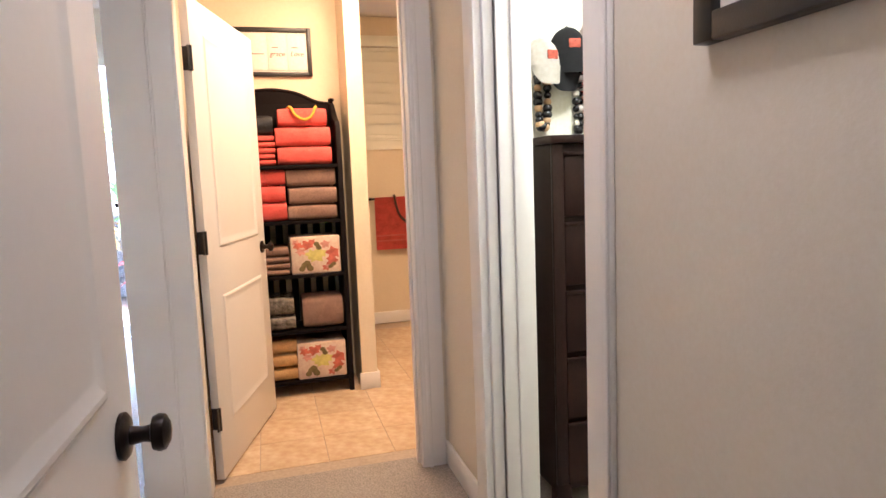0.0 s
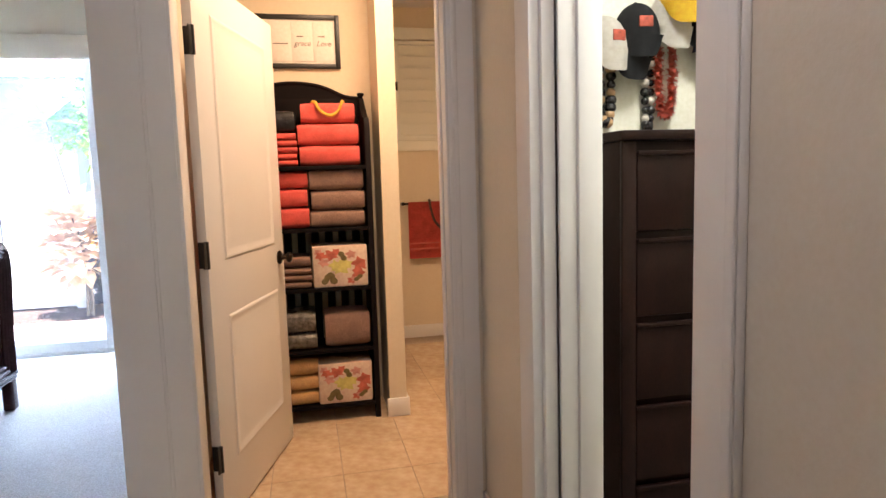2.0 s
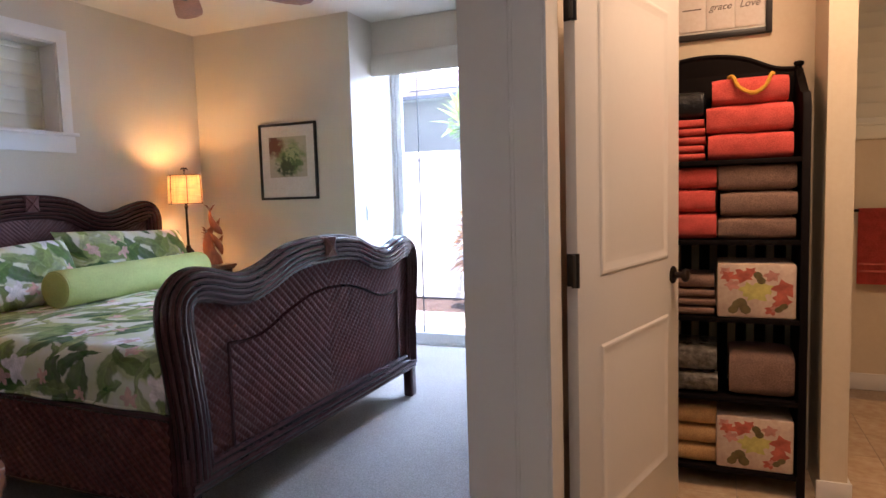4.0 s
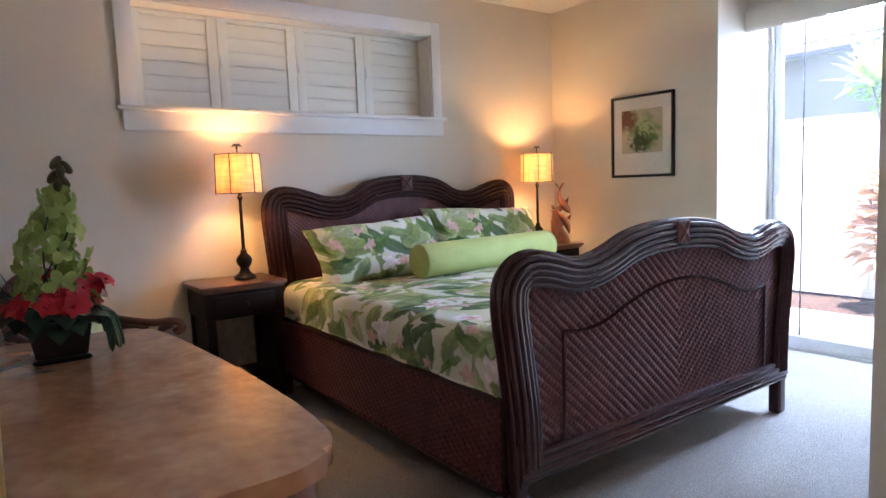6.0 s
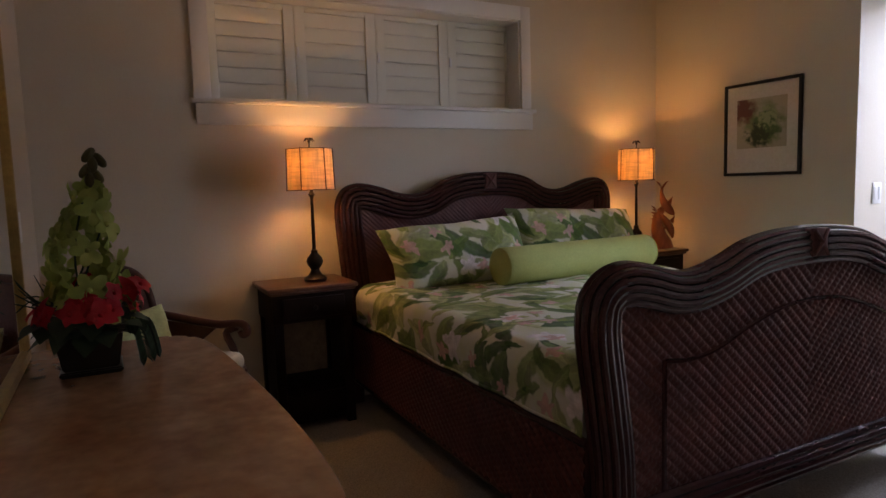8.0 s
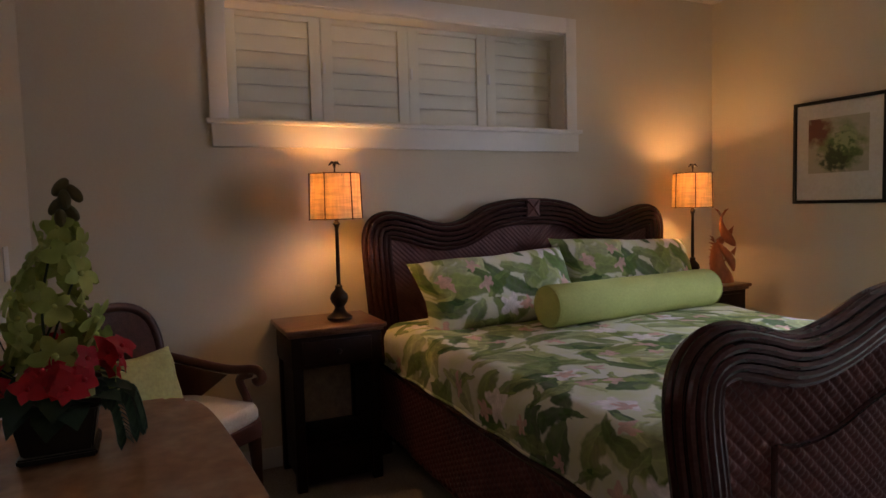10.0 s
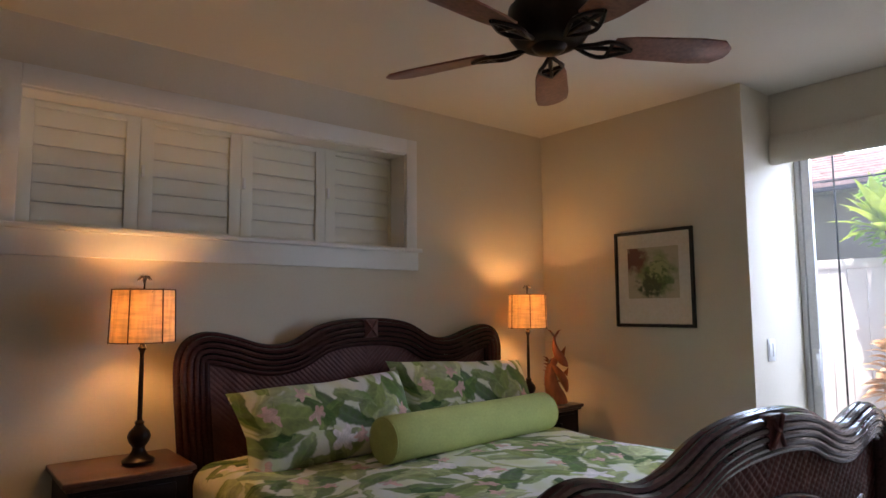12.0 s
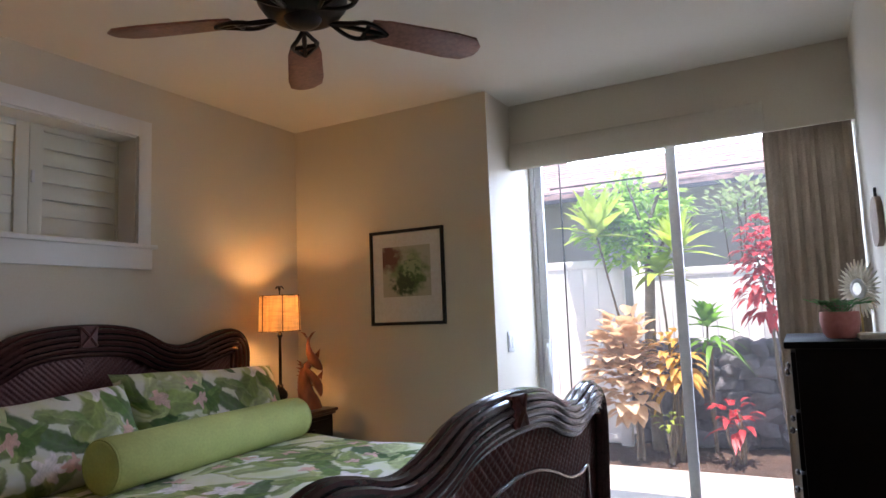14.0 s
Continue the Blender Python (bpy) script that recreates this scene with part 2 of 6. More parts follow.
def glassy(name, rough=0.0, haze=0.022):
    m, n, l, b = nodes_of(name)
    b.inputs["Transmission Weight"].default_value = 1
    b.inputs["Roughness"].default_value = rough
    b.inputs["IOR"].default_value = 1.03
    b.inputs["Base Color"].default_value = (0.97, 0.99, 0.98, 1)
    # glare haze over the garden, put into the glass as a translucent share
    noi, amount, tr, mix = (n.new("ShaderNode" + k) for k in ("TexNoise", "MapRange", "BsdfTranslucent", "MixShader"))
    noi.inputs["Scale"].default_value = 3.0
    amount.inputs["To Min"].default_value, amount.inputs["To Max"].default_value = haze * 0.8, haze * 1.2
    tr.inputs["Color"].default_value = (0.8, 0.8, 0.8, 1)
    l.new(noi.outputs["Fac"], amount.inputs["Value"])
    l.new(amount.outputs["Result"], mix.inputs["Fac"])
    l.new(b.outputs["BSDF"], mix.inputs[1])
    l.new(tr.outputs["BSDF"], mix.inputs[2])
    l.new(mix.outputs["Shader"], n["Material Output"].inputs["Surface"])
    return m


def lampshade(name, base, glow):
    """Woven shade over a bulb: lets its light through, with darker slubs."""
    m, n, l, b = nodes_of(name)
    tc, w1, w2, mix, ramp = (n.new("ShaderNode" + k) for k in ("TexCoord", "TexNoise", "TexNoise", "Mix", "ValToRGB"))
    m1, m2 = n.new("ShaderNodeMapping"), n.new("ShaderNodeMapping")
    m1.inputs["Scale"].default_value, m2.inputs["Scale"].default_value = (60, 60, 7), (9, 9, 90)
    for mp, w in ((m1, w1), (m2, w2)):
        l.new(tc.outputs["Object"], mp.inputs["Vector"])
        l.new(mp.outputs["Vector"], w.inputs["Vector"])
        w.inputs["Scale"].default_value = 1
    mix.data_type, mix.blend_type = "RGBA", "MULTIPLY"
    mix.inputs["Factor"].default_value = 1
    l.new(w1.outputs["Fac"], mix.inputs["A"])
    l.new(w2.outputs["Fac"], mix.inputs["B"])
    ramp.color_ramp.elements[0].position, ramp.color_ramp.elements[1].position = 0.12, 0.34
    ramp.color_ramp.elements[0].color, ramp.color_ramp.elements[1].color = shade(base, 0.75), shade(base, 1.1)
    l.new(mix.outputs["Result"], ramp.inputs["Fac"])
    l.new(ramp.outputs["Color"], b.inputs["Base Color"])
    b.inputs["Roughness"].default_value = 0.9
    tr, add, o = n.new("ShaderNodeBsdfTranslucent"), n.new("ShaderNodeMixShader"), n["Material Output"]
    add.inputs["Fac"].default_value = glow
    l.new(ramp.outputs["Color"], tr.inputs["Color"])
    l.new(b.outputs["BSDF"], add.inputs[1])
    l.new(tr.outputs["BSDF"], add.inputs[2])
    l.new(add.outputs["Shader"], o.inputs["Surface"])
    return m


def emitting(name, colour, power):
    m, n, l, b = nodes_of(name)
    b.inputs["Emission Color"].default_value, b.inputs["Emission Strength"].default_value = (*colour, 1), power
    return m


WALL = plain("cream_wall_paint", (0.69, 0.62, 0.51), 0.75, var=0.03, scale=1.2, grain=90, gvar=0.015, bump=0.12, bscale=160)
CEIL = plain("white_ceiling_paint", (0.75, 0.70, 0.62), 0.85, var=0.02, scale=1.0, gvar=0.01, bump=0.1, bscale=120)
TRIM = plain("white_trim_paint", (0.78, 0.76, 0.73), 0.42, var=0.02, scale=2, gvar=0.01, bump=0.03, bscale=90)
BATHWALL = plain("warm_bath_paint", (0.72, 0.62, 0.46), 0.7, var=0.03, scale=1.2, gvar=0.015, bump=0.12, bscale=160)
CARPET = plain("beige_loop_carpet", (0.37, 0.325, 0.28), 0.95, var=0.09, scale=1.6, grain=160, gvar=0.12, bump=0.9, bscale=170, dist=0.006, spec=0.1)
TILE = plain("travertine_tile", (0.66, 0.50, 0.33), 0.25, var=0.1, scale=7, grain=22, gvar=0.06, bump=0.03, bscale=20, dark=(0.57, 0.41, 0.25), rand=0.12)
GROUT = plain("grout", (0.42, 0.33, 0.24), 0.9, var=0.1)
WICKER = plain("stained_rattan_weave", (0.125, 0.038, 0.033), 0.40, spec=0.35, var=0.3, scale=14, grain=220, gvar=0.12, bump=0.4, bscale=320)
REED = plain("stained_rattan_pole", (0.055, 0.020, 0.020), 0.20, spec=0.5, var=0.25, scale=7, grain=120, gvar=0.08, bump=0.12, bscale=90, stretch=(1, 0.3, 1))
DARKWOOD = plain("espresso_wood", (0.018, 0.007, 0.005), 0.45, spec=0.14, var=0.3, scale=4, grain=80, gvar=0.08, bump=0.1, bscale=70, stretch=(4, 1, 1))
BLACKWOOD = plain("black_brown_wood", (0.007, 0.0045, 0.0045), 0.55, spec=0.08, var=0.25, scale=4, grain=70, gvar=0.06, bump=0.08, bscale=60)
REDWOOD = plain("reddish_wood", (0.17, 0.068, 0.034), 0.35, var=0.3, scale=9, grain=60, gvar=0.1, bump=0.15, bscale=60, stretch=(1, 1, 0.3))
BROWNWOOD = plain("walnut_wood", (0.14, 0.058, 0.034), 0.3, var=0.3, scale=7, grain=60, gvar=0.1, bump=0.1, stretch=(3, 1, 1))
DRESSERTOP = plain("tan_stone_veneer", (0.37, 0.195, 0.105), 0.20, var=0.1, scale=9, grain=30, gvar=0.05, bump=0.03, bscale=20, dark=(0.28, 0.13, 0.065), spec=0.4)
IRON = plain("oil_rubbed_bronze", (0.022, 0.015, 0.012), 0.33, metal=0.7, var=0.3, scale=20)
BLACK = plain("black_metal", (0.012, 0.011, 0.011), 0.4, var=0.2)
STEEL = plain("brushed_nickel", (0.55, 0.55, 0.55), 0.25, metal=1.0, var=0.1)
GOLD = plain("gilt_wood", (0.55, 0.38, 0.14), 0.35, metal=0.6, var=0.25, scale=12)
SHUTTER = plain("cream_shutter_paint", (0.80, 0.79, 0.69), 0.45, var=0.02, scale=2, gvar=0.01, bump=0.03)
PRINT = [(0.045, 0.11, 0.035), (0.11, 0.20, 0.055), (0.25, 0.32, 0.10), (0.50, 0.54, 0.28)]
COVER = floral("tropical_cotton", (0.75, 0.75, 0.68), PRINT, [(0.80, 0.75, 0.77), (0.66, 0.42, 0.38)], 1.10, 0.44, soft=0.06)
PILLOWCLOTH = floral("tropical_pillow_cotton", (0.75, 0.75, 0.69), PRINT, [(0.82, 0.77, 0.80), (0.66, 0.42, 0.38)], 1.10, 0.40, (0.0, 1.0), 0.06)
LIME = plain("lime_velvet", (0.47, 0.52, 0.18), 0.75, var=0.10, scale=6, grain=90, gvar=0.025, bump=0.15, bscale=120, spec=0.25)
CORAL = plain("coral_terry", (0.74, 0.12, 0.095), 0.95, var=0.18, scale=14, grain=260, gvar=0.15, bump=0.9, bscale=330, spec=0.1, dist=0.004)
TAUPE = plain("taupe_terry", (0.27, 0.17, 0.13), 0.95, var=0.18, scale=14, grain=260, gvar=0.15, bump=0.9, bscale=330, spec=0.1, dist=0.004)
TAN = plain("tan_terry", (0.60, 0.37, 0.16), 0.95, var=0.15, scale=14, grain=260, gvar=0.12, bump=0.9, bscale=330, spec=0.1, dist=0.004)
PALE = plain("cream_upholstery", (0.68, 0.60, 0.50), 0.9, var=0.1, scale=10, grain=200, gvar=0.1, bump=0.4, bscale=260)
DRAPE = plain("sage_beige_curtain", (0.25, 0.20, 0.15), 0.9, var=0.1, scale=6, grain=220, gvar=0.08, bump=0.3, bscale=300)
SHADECLOTH = plain("ivory_shade_fabric", (0.70, 0.64, 0.54), 0.85, var=0.05, scale=3, grain=220, gvar=0.06, bump=0.3, bscale=300)
PAPER = plain("off_white_paper", (0.74, 0.70, 0.64), 0.8, var=0.03)
GLASS = glassy("clear_glass")
MIRROR = plain("mirror_silver", (0.86, 0.87, 0.86), 0.02, metal=1.0, var=0.0, gvar=0.0, bump=0)
SHADE = lampshade("linen_lampshade", (0.86, 0.68, 0.46), 0.27)
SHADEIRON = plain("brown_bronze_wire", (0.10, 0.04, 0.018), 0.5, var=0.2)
ALU = plain("almond_aluminium", (0.72, 0.73, 0.74), 0.4, var=0.04, scale=3, bump=0.02)
WHITEPLASTIC = plain("white_plastic", (0.78, 0.78, 0.76), 0.35, var=0.02, bump=0)
BLADE = plain("mahogany_fan_blade", (0.30, 0.125, 0.09), 0.4, var=0.25, scale=6, grain=60, gvar=0.1, bump=0.05, stretch=(1, 1, 1))


# ---- mesh tools ----
def bx(bm, x0, x1, y0, y1, z0, z1, bev=0.0, seg=2):
    v = [bm.verts.new((x, y, z)) for x in (x0, x1) for y in (y0, y1) for z in (z0, z1)]
    f = [bm.faces.new([v[i] for i in q]) for q in ((0, 1, 3, 2), (4, 6, 7, 5), (0, 4, 5, 1), (2, 3, 7, 6), (0, 2, 6, 4), (1, 5, 7, 3))]
    if bev:
        edges = list({e for g in f for e in g.edges})
        bmesh.ops.bevel(bm, geom=edges, offset=bev, segments=seg, affect="EDGES", profile=0.5)
    return bm


def tube(bm, pts, r, seg=8, closed=False, flat=1.0):
    """A round bar along points; r: one radius or one for each point."""
    pts = [Vector(p) for p in pts]
    n, rings, side = len(pts), [], None
    for i, p in enumerate(pts):
        a, c = (pts[i - 1] if i or closed else p), (pts[(i + 1) % n] if i < n - 1 or closed else p)
        t = (c - a).normalized()
        if side is None:
            side = t.cross(Vector((0, 0, 1)) if abs(t.z) < 0.9 else Vector((1, 0, 0))).normalized()
        side = (side - side.dot(t) * t).normalized()
        up, rr = t.cross(side), (r[i] if isinstance(r, (list, tuple)) else r)
        rings.append([bm.verts.new(p + rr * (math.cos(k * math.tau / seg) * side + flat * math.sin(k * math.tau / seg) * up)) for k in range(seg)])
    for i in range(n if closed else n - 1):
        a, c = rings[i], rings[(i + 1) % n]
        for k in range(seg):
            bm.faces.new((a[k], a[(k + 1) % seg], c[(k + 1) % seg], c[k]))
    if not closed:
        bm.faces.new(rings[0][::-1])
        bm.faces.new(rings[-1])
    return bm


def lathe(bm, cx, cy, prof, seg=24):
    rings = []
    for r, z in prof:
        rings.append([bm.verts.new((cx + max(r, 1e-4) * math.cos(k * math.tau / seg), cy + max(r, 1e-4) * math.sin(k * math.tau / seg), z)) for k in range(seg)])
    for a, c in zip(rings, rings[1:]):
        for k in range(seg):
            bm.faces.new((a[k], a[(k + 1) % seg], c[(k + 1) % seg], c[k]))
    bm.faces.new(rings[0][::-1])
    bm.faces.new(rings[-1])
    return bm


def prism(bm, pts, axis, a, c, bev=0.0):
    """A flat outline made thick: axis x takes (y, z) points, y takes (x, z), z takes (x, y)."""
    put = {"x": lambda p, h: (h, p[0], p[1]), "y": lambda p, h: (p[0], h, p[1]), "z": lambda p, h: (p[0], p[1], h)}[axis]
    lo, hi = [bm.verts.new(put(p, a)) for p in pts], [bm.verts.new(put(p, c)) for p in pts]
    n = len(pts)
    fs = [bm.faces.new(lo[::-1]), bm.faces.new(hi)] + [bm.faces.new((lo[i], lo[(i + 1) % n], hi[(i + 1) % n], hi[i])) for i in range(n)]
    if bev:
        bmesh.ops.bevel(bm, geom=list(fs[0].edges) + list(fs[1].edges), offset=bev, segments=2, affect="EDGES", profile=0.5)
    return bm


def sheet(bm, fn, nu, nv, flip=False):
    g = [[bm.verts.new(fn(i / nu, j / nv)) for j in range(nv + 1)] for i in range(nu + 1)]
    for i in range(nu):
        for j in range(nv):
            q = (g[i][j], g[i + 1][j], g[i + 1][j + 1], g[i][j + 1])
            bm.faces.new(q[::-1] if flip else q)
    return bm


def smooth_line(ctrl, n):
    """A smooth curve through control points (Catmull-Rom)."""
    p, out = [Vector(c) for c in ctrl], []
    for i in range(len(p) - 1):
        a, b, c, d = p[max(i - 1, 0)], p[i], p[i + 1], p[min(i + 2, len(p) - 1)]
        for k in range(n):
            t = k / n
            out.append(0.5 * (2 * b + (c - a) * t + (2 * a - 5 * b + 4 * c - d) * t * t + (3 * b - a - 3 * c + d) * t ** 3))
    return out + [p[-1]]


def offset_of(ob):
    at = Vector((0, 0, 0))
    while ob:
        at, ob = at + ob.location, ob.parent
    return at


def part(name, bm, material, parent=None, label="", sharp=38):
    if parent:
        bmesh.ops.translate(bm, verts=bm.verts, vec=-offset_of(parent))
    bmesh.ops.recalc_face_normals(bm, faces=bm.faces)
    me = bpy.data.meshes.new(name)
    bm.to_mesh(me)
    bm.free()
    me.polygons.foreach_set("use_smooth", [True] * len(me.polygons))
    me.set_sharp_from_angle(angle=radians(sharp))
    me.materials.append(material)
    ob = new(name, me)
    ob.parent = parent
    if label:
        ob["label"] = label
    return ob


def thing(name, at, label, category, group="", kind=""):
    ob = new(name)
    ob.location, ob.empty_display_size = at, 0.1
    return tagged(ob, label, category, group, kind)


def setting(name, bm, material, label, category):
    return tagged(part(name, bm, material), label, category, "", "structure")


def box_part(name, lo, hi, material, parent, bev=0.004, label=""):
    return part(name, bx(bmesh.new(), lo[0], hi[0], lo[1], hi[1], lo[2], hi[2], bev), material, parent, label)


# ---- the shell ----
H = 2.69
bm = bmesh.new()
bx(bm, -0.30, 0.0, 1.88, 6.12, 0.0, 1.785)
bx(bm, -0.30, 0.0, 1.88, 6.12, 2.38, H)
bx(bm, -0.30, 0.0, 1.88, 2.735, 1.785, 2.38)
bx(bm, -0.30, 0.0, 4.745, 6.12, 1.785, 2.38)
setting("wall_west", bm, WALL, "cream painted bedroom wall behind the headboard", "wall")
bm = bx(bmesh.new(), 0.0, 1.51, 6.0, 6.12, 0, H)
bx(bm, 1.39, 1.51, 6.12, 6.86, 0, H)
setting("wall_north", bm, WALL, "cream bedroom wall stepping out beside the glass door", "wall")
bm = bx(bmesh.new(), -0.30, 3.62, 1.76, 1.88, 0, H)
setting("wall_south", bm, WALL, "cream painted bedroom wall behind the dresser", "wall")
setting("wall_entry_side", bx(bmesh.new(), 3.50, 3.62, 0.92, 1.76, 0, H), WALL, "cream wall behind the opened bedroom door", "wall")
bm = bx(bmesh.new(), 3.398, 3.53, 3.42, 6.86, 0, H)
bx(bm, 3.53, 3.625, 3.42, 3.54, 0, H)
bx(bm, 3.625, 4.555, 3.42, 3.54, 2.105, H)
bx(bm, 4.555, 4.66, 3.42, 3.54, 0, H)
setting("wall_bath_side", bm, WALL, "cream wall with the open bathroom doorway", "wall")
bm = bx(bmesh.new(), 4.66, 4.76, -1.2, 2.067, 0, H)
bx(bm, 4.66, 4.76, 2.680, 3.54, 0, H)
bx(bm, 4.66, 4.76, 2.067, 2.680, 2.065, H)
setting("wall_hall", bm, WALL, "cream hallway wall with a narrow closet doorway", "wall")
bm = bx(bmesh.new(), 3.3, 3.665, 0.80, 0.92, 0, H)
bx(bm, 3.665, 4.545, 0.80, 0.92, 2.07, H)
bx(bm, 4.545, 4.66, 0.80, 0.92, 0, H)
bx(bm, 3.18, 3.30, -1.2, 0.92, 0, H)
bx(bm, 3.18, 4.78, -1.32, -1.2, 0, H)
setting("wall_entry", bm, WALL, "cream wall around the bedroom entry doorway", "wall")
bm = bx(bmesh.new(), 4.76, 6.3, 3.42, 3.54, 0, H)
bx(bm, 4.76, 6.3, 1.45, 1.57, 0, H)
bx(bm, 6.2, 6.32, 1.57, 3.42, 0, H)
setting("wall_closet", bm, plain("closet_paint", (0.70, 0.68, 0.58), 0.7, var=0.02), "pale painted closet wall", "wall")
bm = bx(bmesh.new(), 3.53, 4.54, 4.96, 5.06, 0, H)
bx(bm, 4.445, 4.54, 4.605, 4.96, 0, H)
bx(bm, 4.445, 4.54, 5.06, 6.36, 0, H)
setting("wall_bathroom", bm, BATHWALL, "warm cream bathroom wall and pier beside the towel shelf", "wall")
bm = bx(bmesh.new(), 4.54, 6.3, 6.36, 6.48, 0, 1.62)
bx(bm, 4.54, 6.3, 6.36, 6.48, 2.44, H)
bx(bm, 5.40, 6.3, 6.36, 6.48, 1.62, 2.44)
setting("wall_bath_window", bm, BATHWALL, "warm cream bathroom wall around the shuttered window", "wall")
setting("wall_bath_end", bx(bmesh.new(), 6.2, 6.32, 3.54, 6.36, 0, H), BATHWALL, "warm cream bathroom end wall", "wall")
bm = bx(bmesh.new(), -0.3, 6.32, -1.32, 6.86, H, H + 0.12)
setting("ceiling", bm, CEIL, "smooth white painted ceiling", "ceiling")
bm = bx(bmesh.new(), 1.51, 3.398, 6.66, 6.86, 2.47, H)
setting("wall_window", bm, WALL, "cream wall above the sliding glass door", "wall")
bm = bx(bmesh.new(), -0.3, 4.76, -1.32, 3.525, -0.1, 0.008)
bx(bm, -0.3, 3.53, 3.525, 6.86, -0.1, 0.008)
bx(bm, 4.76, 6.3, 1.5, 3.5, -0.1, 0.008)
setting("floor", bm, CARPET, "beige loop-pile carpet", "carpet")
bath_floor = setting("floor_bath", bx(bmesh.new(), 3.53, 6.3, 3.525, 6.48, -0.1, -0.003), GROUT, "travertine tiled bathroom floor", "floor")

# baseboards
bm = bmesh.new()
for x0, x1, y0, y1 in ((0, 0.014, 1.88, 6.0), (0, 1.51, 5.986, 6.0), (1.51, 1.524, 6.0, 6.66), (0, 3.62, 1.88, 1.894), (3.386, 3.398, 3.42, 6.66),
                       (4.646, 4.66, 2.812, 3.42), (4.646, 4.66, 0.92, 1.970)):
    bx(bm, x0, x1, y0, y1, 0.008, 0.115, 0.004)
setting("baseboard", bm, TRIM, "white painted baseboard along the bedroom walls", "baseboard")
bm = bmesh.new()
for x0, x1, y0, y1 in ((4.43, 4.555, 4.592, 4.605), (4.54, 4.553, 4.605, 6.36), (4.54, 6.2, 6.347, 6.36), (3.53, 4.43, 4.947, 4.96)):
    bx(bm, x0, x1, y0, y1, 0.0, 0.105, 0.004)
setting("baseboard_bath", bm, TRIM, "white baseboard along the bathroom walls", "baseboard")


def casing(name, label, cuts):
    bm = bmesh.new()
    for c in cuts:
        bx(bm, *c, 0.004)
    return setting(name, bm, TRIM, label, "door frame")


# bathroom doorway: flat casing with a raised outer band, and the jamb lining
casing("door_frame_bath", "white painted casing of the bathroom doorway", [
    (3.396, 3.632, 3.402, 3.42, 0.008, 2.09), (3.540, 3.552, 3.399, 3.402, 0.008, 2.09), (3.625, 3.643, 3.405, 3.545, 0.0, 2.09),
    (4.548, 4.645, 3.402, 3.42, 0.008, 2.09), (4.563, 4.583, 3.394, 3.402, 0.008, 2.09), (4.537, 4.555, 3.405, 3.545, 0.0, 2.09),
    (3.535, 4.645, 3.402, 3.42, 2.09, 2.20), (3.643, 4.537, 3.405, 3.545, 2.09, 2.105), (4.527, 4.537, 3.46, 3.50, 0.0, 2.09)])
casing("door_frame_closet", "white painted casing of the closet doorway", [
    (4.596, 4.624, 2.706, 2.812, 0.008, 2.05), (4.624, 4.660, 2.690, 2.812, 0.008, 2.05), (4.660, 4.708, 2.670, 2.700, 0.008, 2.05),
    (4.708, 4.774, 2.660, 2.680, 0.008, 2.05), (4.642, 4.66, 1.970, 2.078, 0.008, 2.05), (4.634, 4.642, 1.970, 1.992, 0.008, 2.05),
    (4.645, 4.774, 2.067, 2.084, 0.008, 2.05), (4.642, 4.66, 1.970, 2.690, 2.05, 2.16), (4.645, 4.774, 2.084, 2.660, 2.05, 2.065)])
casing("door_frame_entry", "white painted casing of the bedroom entry doorway", [
    (3.665, 3.680, 0.79, 0.93, 0.008, 2.05), (4.530, 4.545, 0.79, 0.93, 0.008, 2.05), (3.680, 4.530, 0.79, 0.93, 2.05, 2.07),
    (4.535, 4.64, 0.92, 0.938, 0.008, 2.05)])


